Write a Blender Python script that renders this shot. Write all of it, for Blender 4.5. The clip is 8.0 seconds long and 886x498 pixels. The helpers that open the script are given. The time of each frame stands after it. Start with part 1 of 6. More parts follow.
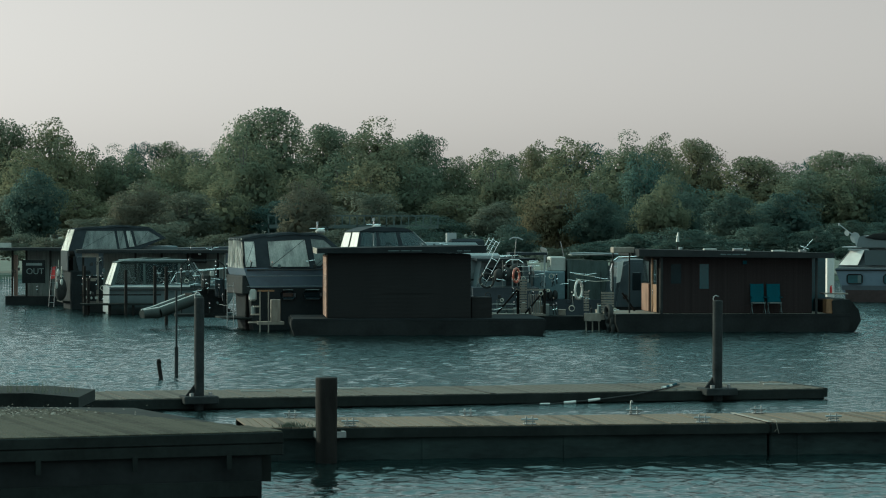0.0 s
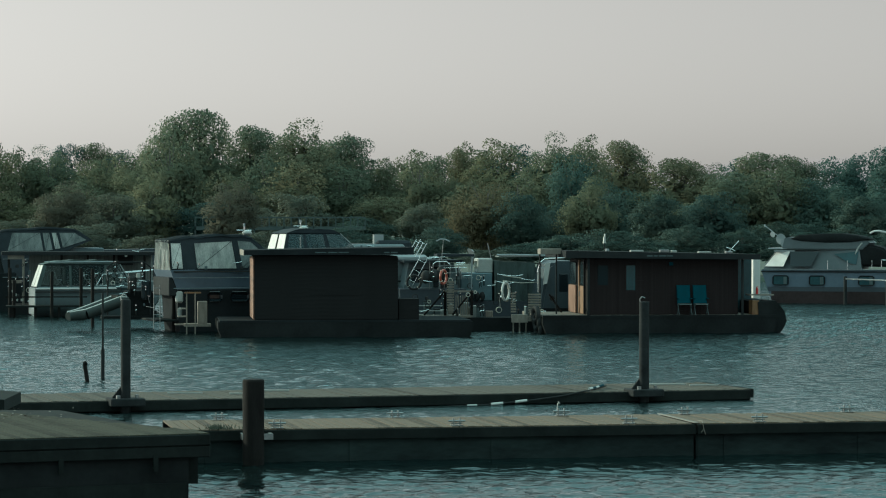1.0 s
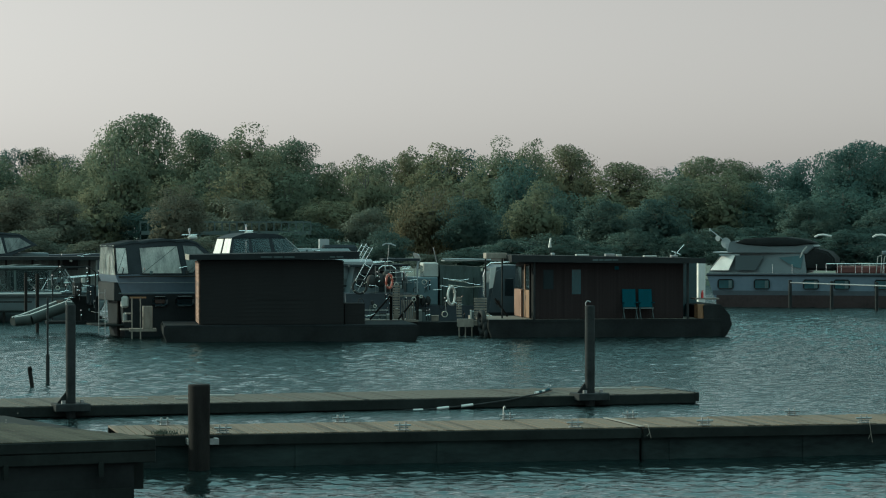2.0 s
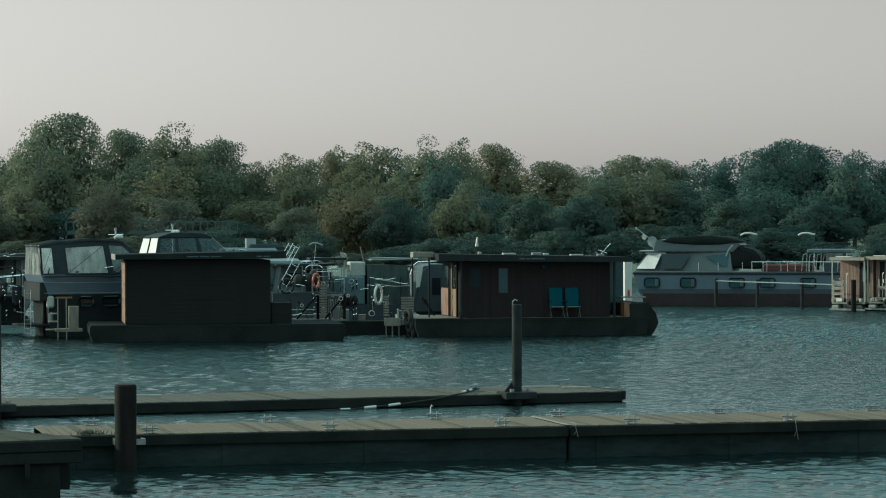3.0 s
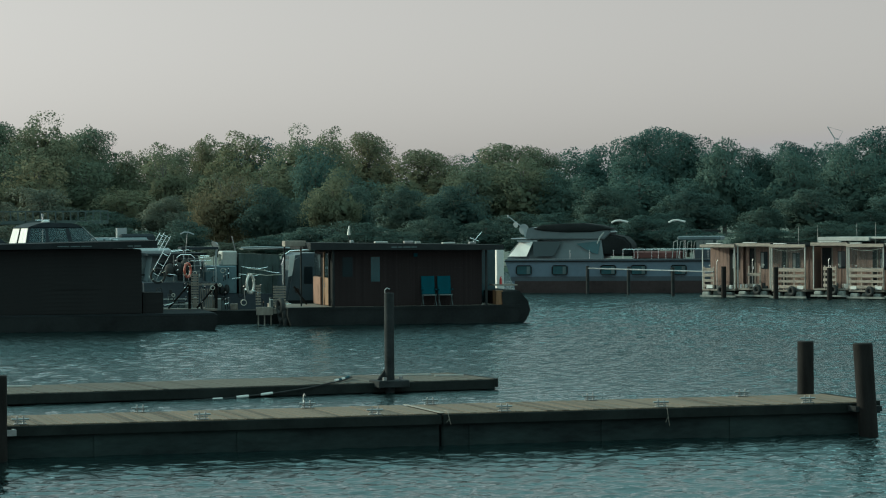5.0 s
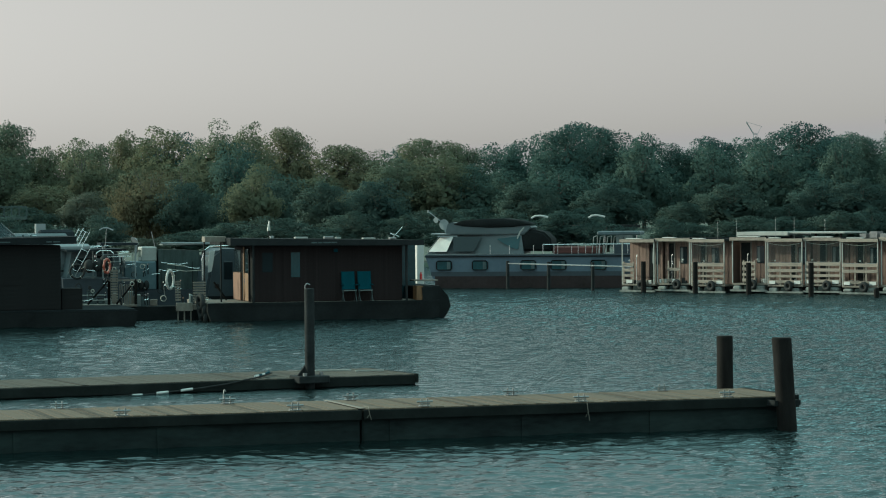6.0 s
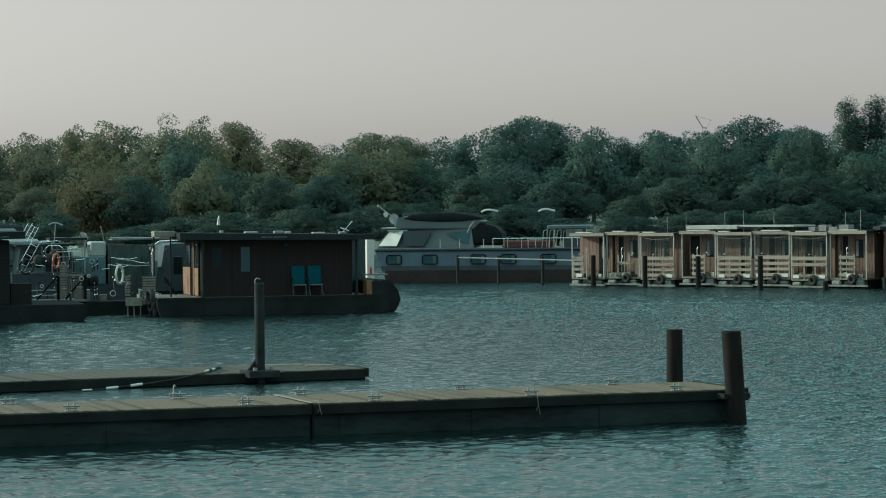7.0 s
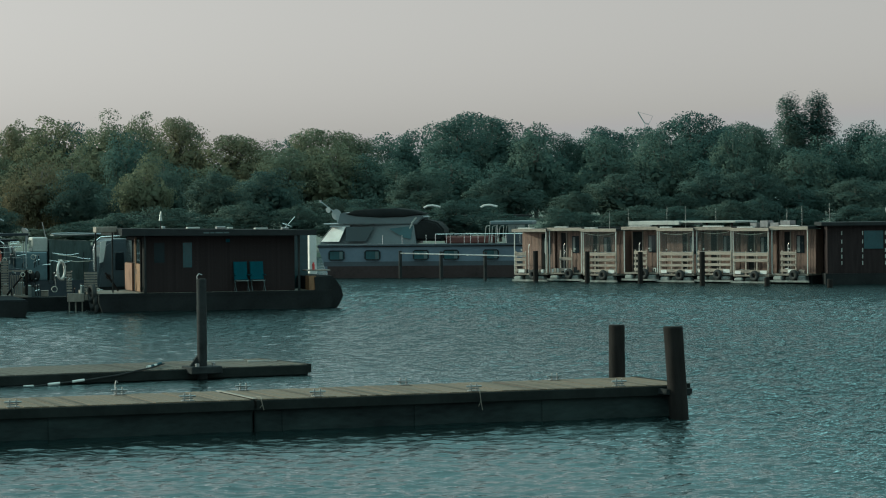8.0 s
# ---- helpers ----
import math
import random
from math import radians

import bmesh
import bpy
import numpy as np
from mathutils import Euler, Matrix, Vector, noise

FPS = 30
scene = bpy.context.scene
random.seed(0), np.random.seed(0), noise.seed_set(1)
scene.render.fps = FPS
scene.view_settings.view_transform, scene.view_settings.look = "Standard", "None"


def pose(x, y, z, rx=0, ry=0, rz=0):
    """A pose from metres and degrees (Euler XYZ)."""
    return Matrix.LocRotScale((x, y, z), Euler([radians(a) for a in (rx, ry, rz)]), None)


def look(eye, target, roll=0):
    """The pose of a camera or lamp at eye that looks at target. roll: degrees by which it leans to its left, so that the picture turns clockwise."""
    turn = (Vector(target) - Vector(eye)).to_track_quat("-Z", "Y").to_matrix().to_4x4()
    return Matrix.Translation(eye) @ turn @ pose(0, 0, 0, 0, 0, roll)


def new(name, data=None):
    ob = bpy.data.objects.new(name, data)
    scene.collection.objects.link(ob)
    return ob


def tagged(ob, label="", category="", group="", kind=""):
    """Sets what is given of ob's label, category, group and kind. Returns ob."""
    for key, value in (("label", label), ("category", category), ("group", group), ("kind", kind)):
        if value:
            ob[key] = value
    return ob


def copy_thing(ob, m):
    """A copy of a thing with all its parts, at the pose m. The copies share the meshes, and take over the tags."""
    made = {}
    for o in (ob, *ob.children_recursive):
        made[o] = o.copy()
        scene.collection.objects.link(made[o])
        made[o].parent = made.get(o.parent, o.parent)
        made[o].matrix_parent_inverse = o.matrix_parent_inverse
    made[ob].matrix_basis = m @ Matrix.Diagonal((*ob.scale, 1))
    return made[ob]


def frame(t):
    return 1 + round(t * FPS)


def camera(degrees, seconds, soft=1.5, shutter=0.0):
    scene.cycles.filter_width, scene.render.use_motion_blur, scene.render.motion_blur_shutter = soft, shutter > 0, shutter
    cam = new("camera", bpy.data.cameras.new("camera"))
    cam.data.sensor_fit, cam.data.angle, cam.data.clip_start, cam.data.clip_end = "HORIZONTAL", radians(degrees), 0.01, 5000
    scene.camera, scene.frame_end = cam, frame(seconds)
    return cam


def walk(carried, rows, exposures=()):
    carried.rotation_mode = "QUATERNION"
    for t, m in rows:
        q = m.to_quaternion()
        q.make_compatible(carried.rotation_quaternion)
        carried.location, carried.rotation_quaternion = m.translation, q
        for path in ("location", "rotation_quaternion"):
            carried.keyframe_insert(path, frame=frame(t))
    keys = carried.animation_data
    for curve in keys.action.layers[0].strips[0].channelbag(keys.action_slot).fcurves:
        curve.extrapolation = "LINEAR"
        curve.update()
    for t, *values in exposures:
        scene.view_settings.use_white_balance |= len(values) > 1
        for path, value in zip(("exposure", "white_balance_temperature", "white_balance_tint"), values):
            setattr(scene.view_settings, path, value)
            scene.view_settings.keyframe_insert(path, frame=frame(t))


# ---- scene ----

# ---- camera: a tripod pan from the bank, eye four metres above the water ----
cam = camera(18.2, 8.0, soft=1.1)
EYE = 4.0
ROWS = [
    (0.0, 0.001, -0.480, -0.100),
    (0.5, -0.707, -0.443, -0.121),
    (1.0, -1.509, -0.444, -0.066),
    (1.2, -1.729, -0.431, -0.005),
    (2.3, -3.035, -0.334, 0.036),
    (2.5, -3.329, -0.331, 0.084),
    (3.0, -4.149, -0.374, 0.135),
    (3.5, -4.855, -0.421, 0.117),
    (4.0, -5.243, -0.456, 0.136),
    (4.5, -5.893, -0.548, 0.243),
    (4.7, -6.253, -0.584, 0.304),
    (5.8, -8.164, -0.713, 0.456),
    (6.0, -8.456, -0.733, 0.450),
    (6.5, -8.957, -0.795, 0.487),
    (7.0, -9.493, -0.862, 0.560),
    (7.5, -10.069, -0.910, 0.537),
    (8.0, -10.684, -0.963, 0.539),
]
walk(cam, [(t, pose(0, 0, EYE, 90 + pitch, roll, yaw)) for t, yaw, pitch, roll in ROWS],
     exposures=[(0.0, -0.12, 5600, -30), (8.0, -0.12, 5600, -30)])

# ---- world and sun: a low hazy sun ahead and to the left ----
SUN_AZ, SUN_EL = -64.0, 17.0
world = bpy.data.worlds.new("sky")
scene.world = world
world.use_nodes = True
wn = world.node_tree
sky = wn.nodes.new("ShaderNodeTexSky")
sky.sky_type = "NISHITA"
sky.sun_disc = False
sky.sun_elevation, sky.sun_rotation = radians(SUN_EL), radians(SUN_AZ)
sky.air_density, sky.dust_density, sky.ozone_density = 1.0, 1.3, 1.0
bg = wn.nodes["Background"]
bg.inputs[1].default_value = 0.130
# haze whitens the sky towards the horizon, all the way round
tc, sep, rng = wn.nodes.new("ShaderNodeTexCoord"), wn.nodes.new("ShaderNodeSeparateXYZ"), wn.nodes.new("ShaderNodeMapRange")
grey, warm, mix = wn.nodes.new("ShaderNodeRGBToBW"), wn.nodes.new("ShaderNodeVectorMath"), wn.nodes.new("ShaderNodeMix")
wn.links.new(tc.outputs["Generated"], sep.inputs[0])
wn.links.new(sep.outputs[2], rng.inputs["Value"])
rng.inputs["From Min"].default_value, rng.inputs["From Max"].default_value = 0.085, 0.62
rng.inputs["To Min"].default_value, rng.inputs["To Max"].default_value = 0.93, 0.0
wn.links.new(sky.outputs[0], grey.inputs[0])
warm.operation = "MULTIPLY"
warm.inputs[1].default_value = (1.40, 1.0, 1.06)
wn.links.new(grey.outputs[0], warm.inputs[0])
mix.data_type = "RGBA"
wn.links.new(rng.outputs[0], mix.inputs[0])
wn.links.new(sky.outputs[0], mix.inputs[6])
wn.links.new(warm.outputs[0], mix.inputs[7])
# added fill light: no part of the sky falls below it, brighter overhead
up, fill_level, fill_floor = wn.nodes.new("ShaderNodeMapRange"), wn.nodes.new("ShaderNodeMix"), wn.nodes.new("ShaderNodeVectorMath")
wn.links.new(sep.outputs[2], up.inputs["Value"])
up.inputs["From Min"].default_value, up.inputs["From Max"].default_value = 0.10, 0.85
fill_level.data_type = "RGBA"
fill_level.inputs[6].default_value, fill_level.inputs[7].default_value = (2.7, 3.1, 3.35, 1), (8.6, 10.1, 11.0, 1)
wn.links.new(up.outputs[0], fill_level.inputs[0])
fill_floor.operation = "MAXIMUM"
wn.links.new(mix.outputs[2], fill_floor.inputs[0])
wn.links.new(fill_level.outputs[2], fill_floor.inputs[1])
wn.links.new(fill_floor.outputs[0], bg.inputs[0])
sun = new("sun", bpy.data.lights.new("sun", "SUN"))
sun.data.energy, sun.data.angle, sun.data.color = 4.8, radians(1.5), (1.0, 0.82, 0.71)
sx, sy = math.sin(radians(SUN_AZ)), math.cos(radians(SUN_AZ))
sun.matrix_world = look((sx * 50, sy * 50, 50 * math.tan(radians(SUN_EL))), (0, 0, 0))


# ---- materials ----
def mat(name, color, rough=0.6, metal=0.0, vary=0.25, scale=3.0, bump=0.2, dark=None, stretch=(1, 1, 1), spec=0.5, obrand=0.0):
    """A surface with two scales of variation, fine relief and, by obrand, a shift from piece to piece."""
    m = bpy.data.materials.new(name)
    m.use_nodes = True
    n, l = m.node_tree.nodes, m.node_tree.links
    b = n["Principled BSDF"]
    tc, mp = n.new("ShaderNodeTexCoord"), n.new("ShaderNodeMapping")
    mp.inputs["Scale"].default_value = stretch
    l.new(tc.outputs["Object"], mp.inputs["Vector"])
    big, fine = n.new("ShaderNodeTexNoise"), n.new("ShaderNodeTexNoise")
    big.inputs["Scale"].default_value, fine.inputs["Scale"].default_value = scale, scale * 9
    big.inputs["Detail"].default_value = fine.inputs["Detail"].default_value = 4
    l.new(mp.outputs[0], big.inputs["Vector"])
    l.new(mp.outputs[0], fine.inputs["Vector"])
    add = n.new("ShaderNodeMath")
    add.operation = "MULTIPLY_ADD"
    l.new(fine.outputs[0], add.inputs[0])
    add.inputs[1].default_value = 0.5
    l.new(big.outputs[0], add.inputs[2])
    src = add.outputs[0]
    if obrand:
        oi, ad = n.new("ShaderNodeObjectInfo"), n.new("ShaderNodeMath")
        ad.operation = "MULTIPLY_ADD"
        l.new(oi.outputs["Random"], ad.inputs[0])
        ad.inputs[1].default_value = obrand
        l.new(src, ad.inputs[2])
        src = ad.outputs[0]
    ramp = n.new("ShaderNodeValToRGB")
    lo = dark or [c * (1 - vary) for c in color]
    hi = [min(1, c * (1 + vary * 0.6)) for c in color]
    ramp.color_ramp.elements[0].position, ramp.color_ramp.elements[1].position = 0.45 + obrand * 0.3, 1.0
    ramp.color_ramp.elements[0].color, ramp.color_ramp.elements[1].color = (*lo, 1), (*hi, 1)
    l.new(src, ramp.inputs[0])
    l.new(ramp.outputs[0], b.inputs["Base Color"])
    b.inputs["Roughness"].default_value, b.inputs["Metallic"].default_value = rough, metal
    b.inputs["Specular IOR Level"].default_value = spec
    if bump:
        bp = n.new("ShaderNodeBump")
        bp.inputs["Strength"].default_value, bp.inputs["Distance"].default_value = bump, 0.01
        l.new(add.outputs[0], bp.inputs["Height"])
        l.new(bp.outputs[0], b.inputs["Normal"])
    return m


def leaf_mat(name, a, b_, c, through_light=0.42):
    """Foliage: colour drifts over the crown, from leaf clump to clump and from tree to tree, and lets light through."""
    m = bpy.data.materials.new(name)
    m.use_nodes = True
    n, l = m.node_tree.nodes, m.node_tree.links
    n.remove(n["Principled BSDF"])
    geo, oi, ad, tc = n.new("ShaderNodeNewGeometry"), n.new("ShaderNodeObjectInfo"), n.new("ShaderNodeMath"), n.new("ShaderNodeTexCoord")
    ad.operation = "MULTIPLY_ADD"
    l.new(oi.outputs["Random"], ad.inputs[0])
    ad.inputs[1].default_value = 0.45
    half, patch, more = n.new("ShaderNodeMath"), n.new("ShaderNodeTexNoise"), n.new("ShaderNodeMath")
    half.operation, more.operation = "MULTIPLY", "MULTIPLY_ADD"
    half.inputs[1].default_value = 0.12
    l.new(geo.outputs["Random Per Island"], half.inputs[0])
    l.new(tc.outputs["Object"], patch.inputs["Vector"])
    patch.inputs["Scale"].default_value, patch.inputs["Detail"].default_value = 0.28, 3
    l.new(patch.outputs[0], more.inputs[0])
    more.inputs[1].default_value = 0.55
    l.new(half.outputs[0], more.inputs[2])
    l.new(more.outputs[0], ad.inputs[2])
    ramp = n.new("ShaderNodeValToRGB")
    ramp.color_ramp.elements[0].position = 0.15
    ramp.color_ramp.elements[0].color, ramp.color_ramp.elements[1].color = (*a, 1), (*c, 1)
    ramp.color_ramp.elements.new(0.55).color = (*b_, 1)
    l.new(ad.outputs[0], ramp.inputs[0])
    d, t, mix = n.new("ShaderNodeBsdfDiffuse"), n.new("ShaderNodeBsdfTranslucent"), n.new("ShaderNodeMixShader")
    l.new(ramp.outputs[0], d.inputs[0])
    l.new(ramp.outputs[0], t.inputs[0])
    mix.inputs[0].default_value = through_light
    l.new(d.outputs[0], mix.inputs[1])
    l.new(t.outputs[0], mix.inputs[2])
    l.new(mix.outputs[0], n["Material Output"].inputs[0])
    return m


def glass_mat(name, tint, rough=0.05, clear=0.5):
    """A thin pane: partly clear, partly gloss."""
    m = bpy.data.materials.new(name)
    m.use_nodes = True
    n, l = m.node_tree.nodes, m.node_tree.links
    b = n["Principled BSDF"]
    b.inputs["Base Color"].default_value = (*tint, 1)
    b.inputs["Roughness"].default_value = rough
    tr, mix = n.new("ShaderNodeBsdfTransparent"), n.new("ShaderNodeMixShader")
    mix.inputs[0].default_value = clear
    l.new(b.outputs[0], mix.inputs[1])
    l.new(tr.outputs[0], mix.inputs[2])
    l.new(mix.outputs[0], n["Material Output"].inputs[0])
    return m


def water_mat():
    m = bpy.data.materials.new("lake_water")
    m.use_nodes = True
    n, l = m.node_tree.nodes, m.node_tree.links
    n.remove(n["Principled BSDF"])
    body, gloss, mix, fr = n.new("ShaderNodeBsdfDiffuse"), n.new("ShaderNodeBsdfGlossy"), n.new("ShaderNodeMixShader"), n.new("ShaderNodeFresnel")
    body.inputs["Color"].default_value = (0.006, 0.0100, 0.0100, 1)
    gloss.inputs["Color"].default_value, gloss.inputs["Roughness"].default_value = (0.77, 0.905, 0.925, 1), 0.07
    fr.inputs["IOR"].default_value = 1.33
    l.new(fr.outputs[0], mix.inputs[0])
    l.new(body.outputs[0], mix.inputs[1])
    l.new(gloss.outputs[0], mix.inputs[2])
    l.new(mix.outputs[0], n["Material Output"].inputs[0])
    tc = n.new("ShaderNodeTexCoord")
    # the water in the lee of the near piers ripples less than the open water beside them
    where, near, lee, wide_open = n.new("ShaderNodeSeparateXYZ"), n.new("ShaderNodeMapRange"), n.new("ShaderNodeMapRange"), n.new("ShaderNodeMapRange")
    l.new(tc.outputs["Object"], where.inputs[0])
    for node, axis, a, b, lo, hi in ((near, 1, 48, 62, -0.45, 0.0), (lee, 0, 11, 17, 1.0, 0.0), (wide_open, 0, 9, 21, 0.62, 1.6)):
        l.new(where.outputs[axis], node.inputs["Value"])
        node.inputs["From Min"].default_value, node.inputs["From Max"].default_value = a, b
        node.inputs["To Min"].default_value, node.inputs["To Max"].default_value = lo, hi
    calm = n.new("ShaderNodeMath")
    calm.operation = "MULTIPLY_ADD"
    l.new(near.outputs[0], calm.inputs[0])
    l.new(lee.outputs[0], calm.inputs[1])
    l.new(wide_open.outputs[0], calm.inputs[2])
    last = None
    for sc, stretch, strength in ((6.5, (0.45, 1.0, 1), 0.100), (17.0, (0.6, 1.0, 1), 0.024)):
        mp, no = n.new("ShaderNodeMapping"), n.new("ShaderNodeTexNoise")
        mp.inputs["Scale"].default_value = stretch
        l.new(tc.outputs["Object"], mp.inputs["Vector"])
        l.new(mp.outputs[0], no.inputs["Vector"])
        no.inputs["Scale"].default_value, no.inputs["Detail"].default_value = sc, 3
        bp = n.new("ShaderNodeBump")
        bp.inputs["Distance"].default_value = strength
        l.new(no.outputs[0], bp.inputs["Height"])
        l.new(calm.outputs[0], bp.inputs["Strength"])
        if last:
            l.new(last.outputs[0], bp.inputs["Normal"])
        last = bp
    for q in (body, gloss, fr):
        l.new(last.outputs[0], q.inputs["Normal"])
    return m


M_WATER = water_mat()
M_DECK = mat("weathered_deck", (0.0875, 0.0658, 0.0478), 0.8, scale=2.0, vary=0.45, bump=0.5, stretch=(8, 1, 4), obrand=0.9, spec=0.2)
M_DECK2 = mat("grey_deck", (0.0502, 0.0446, 0.0369), 0.85, scale=2.0, vary=0.45, bump=0.5, stretch=(8, 1, 4), obrand=0.9, spec=0.2)
M_OLDDECK = mat("mossy_deck", (0.0306, 0.0289, 0.0213), 0.9, scale=1.2, vary=0.65, bump=0.6, stretch=(1, 4, 4), obrand=0.5, spec=0.1)
M_BEAM = mat("dark_beam", (0.0137, 0.0156, 0.0148), 0.8, scale=1.5, vary=0.5, bump=0.5, spec=0.1)
M_FLOAT = mat("algae_concrete", (0.026, 0.034, 0.033), 0.85, scale=0.8, bump=0.5, dark=(0.008, 0.009, 0.010), stretch=(0.7, 1, 2.2), spec=0.08)
M_PILE = mat("tarred_pile", (0.0144, 0.0127, 0.0121), 0.75, scale=2.5, vary=0.5, bump=0.6, stretch=(3, 3, 0.6), spec=0.06)
M_STEELPILE = mat("dark_steel_pile", (0.025, 0.0265, 0.0275), 0.7, 0.0, scale=2.0, vary=0.5, bump=0.3, spec=0.05)
M_GALV = mat("galvanised_steel", (0.2475, 0.2530, 0.2530), 0.4, 0.85, scale=6, vary=0.3)
M_CHROME = mat("bright_steel", (0.86, 0.87, 0.86), 0.16, 0.95, scale=6, vary=0.08, bump=0)
M_BLACKWOOD = mat("black_brown_boards", (0.0174, 0.0166, 0.0168), 0.7, scale=1.5, vary=0.25, bump=0.5, stretch=(0.6, 1, 7), spec=0.05)
M_REDWOOD = mat("red_brown_boards", (0.0230, 0.0171, 0.0174), 0.65, scale=1.5, vary=0.35, bump=0.5, stretch=(6, 6, 0.6), spec=0.06)
# boards of the left houses, paler because haze is put into their colour
M_HAZEBOARD = mat("haze_lifted_boards", (0.1507, 0.1555, 0.1458), 0.8, scale=1.5, vary=0.45, bump=0.5, stretch=(6, 6, 0.6), spec=0.1)
M_OAK = mat("honey_wood", (0.1696, 0.0848, 0.0357), 0.6, scale=2.5, vary=0.4, bump=0.4, stretch=(4, 4, 0.7))
M_PALEWOOD = mat("pale_pine", (0.1734, 0.1479, 0.1224), 0.7, scale=2.5, vary=0.35, bump=0.4, stretch=(3, 3, 1))
M_CLADDING = mat("larch_cladding", (0.160, 0.096, 0.074), 0.75, scale=1.5, bump=0.4, dark=(0.056, 0.036, 0.030), stretch=(6, 6, 0.8), obrand=0.3)
M_HULLBLACK = mat("black_hull", (0.0165, 0.0174, 0.0179), 0.75, scale=1.2, vary=0.4, bump=0.1, spec=0.04)
M_FELT = mat("roof_felt", (0.0240, 0.0252, 0.0264), 0.85, scale=2, vary=0.3, spec=0.06)
M_WHITE = mat("white_gelcoat", (0.2604, 0.2790, 0.2852), 0.25, scale=1.0, vary=0.12, bump=0.03)
M_OFFWHITE = mat("off_white_paint", (0.3375, 0.3375, 0.3150), 0.45, scale=1.2, vary=0.2, bump=0.1)
M_GREYBLUE = mat("grey_blue_gelcoat", (0.1434, 0.1666, 0.1744), 0.3, scale=1.0, vary=0.15, bump=0.03, spec=0.25)
M_PALEBLUE = mat("pale_blue_paint", (0.1240, 0.1720, 0.1920), 0.45, scale=1.0, vary=0.3, bump=0.1, spec=0.25)
M_STEELBLUE = mat("steel_blue_gelcoat", (0.105, 0.128, 0.138), 0.4, scale=1.0, vary=0.25, bump=0.03, spec=0.2)
M_NAVY = mat("navy_gelcoat", (0.0567, 0.0635, 0.0743), 0.5, scale=1.0, vary=0.2, bump=0.03, spec=0.1)
M_TEAL = mat("teal_paint", (0.008, 0.050, 0.068), 0.7, scale=2.0, vary=0.25, bump=0.1, spec=0.1)
M_CANVAS = mat("dark_canvas", (0.0289, 0.0340, 0.0391), 0.8, scale=2.0, vary=0.3, bump=0.3, spec=0.08)
M_GREYCANVAS = mat("grey_canvas", (0.1440, 0.1548, 0.1512), 0.8, scale=2.0, vary=0.25, bump=0.3)
M_WHITECANVAS = mat("white_canvas", (0.5304, 0.5148, 0.4914), 0.7, scale=2.0, vary=0.15, bump=0.4)
# the darker upright streaks paint the shade of creases into the sheet
M_SHEET = mat("creased_vinyl", (0.5520, 0.5400, 0.5040), 0.4, scale=2.2, bump=0.4, dark=(0.22, 0.22, 0.21), stretch=(1, 5, 0.7))
M_RUBBER = mat("black_rubber", (0.0382, 0.0382, 0.0382), 0.7, scale=4, vary=0.3, spec=0.05)
M_ORANGE = mat("orange_plastic", (0.3, 0.065, 0.04), 0.45, scale=4, vary=0.2)
M_RED = mat("red_paint", (0.45, 0.03, 0.03), 0.5, scale=4, vary=0.2)
M_DULLRED = mat("faded_red_canvas", (0.10, 0.035, 0.03), 0.8, scale=4, vary=0.3)
M_ROPE = mat("pale_rope", (0.5, 0.47, 0.40), 0.8, scale=20, vary=0.3)
M_DINGHY = mat("grey_green_rubber", (0.0300, 0.0350, 0.0330), 0.6, scale=2.5, vary=0.35, bump=0.2, spec=0.2)
M_DARKGLASS = mat("dark_window", (0.012, 0.018, 0.022), 0.08, scale=1, vary=0.2, bump=0)
M_TEALGLASS = mat("teal_glass", (0.02, 0.055, 0.065), 0.25, scale=1, vary=0.3, bump=0)
M_PITCH = mat("pitch_black_paint", (0.0195, 0.0214, 0.0233), 0.8, scale=1.4, vary=0.4, bump=0.1, spec=0.04)
# opaque canopy panes: the light seen through clear vinyl is put in as grey
M_PANEGREY = mat("lit_through_grey_vinyl", (0.165, 0.175, 0.168), 0.22, scale=1.6, bump=0.3, dark=(0.050, 0.058, 0.058), stretch=(2.5, 2.5, 0.8), spec=0.4)
# creased cream panes: sun from behind is painted in as a paler colour
M_CREAM = mat("lit_through_creased_vinyl", (0.36, 0.36, 0.33), 0.3, scale=1.8, bump=0.4, dark=(0.10, 0.11, 0.11), stretch=(2.5, 2.5, 0.6), spec=0.4)
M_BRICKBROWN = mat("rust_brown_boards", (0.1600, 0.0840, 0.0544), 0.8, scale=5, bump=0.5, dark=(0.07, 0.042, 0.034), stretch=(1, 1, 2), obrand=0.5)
M_FENCE = mat("pale_fence_pine", (0.2257, 0.1851, 0.1520), 0.75, scale=2.5, bump=0.5, dark=(0.075, 0.065, 0.055), stretch=(1.5, 3, 8), obrand=0.35)
M_YACHT = mat("blue_grey_hull_paint", (0.0960, 0.1184, 0.1504), 0.35, scale=0.8, vary=0.18, bump=0.05, spec=0.25)
M_YACHTTOP = mat("grey_superstructure_paint", (0.1080, 0.1224, 0.1296), 0.4, scale=0.8, vary=0.15, bump=0.04, spec=0.25)
M_ANTIFOUL = mat("brown_antifouling", (0.036, 0.026, 0.026), 0.7, scale=0.9, vary=0.4, bump=0.2, spec=0.1)
M_FLOATGREY = mat("worn_grey_float", (0.20, 0.205, 0.19), 0.85, scale=3.0, bump=0.6, dark=(0.05, 0.055, 0.05))
M_PORCHGLASS = glass_mat("porch_glass", (0.03, 0.045, 0.045), 0.04, 0.84)
M_DIMGREY = mat("dull_grey_gelcoat", (0.060, 0.072, 0.082), 0.5, scale=1.0, vary=0.2, bump=0.05, spec=0.12)
M_TARP = mat("grey_green_tarpaulin", (0.0638, 0.0788, 0.0750), 0.7, scale=1.6, vary=0.4, bump=0.4, stretch=(3, 1, 0.6), spec=0.15)
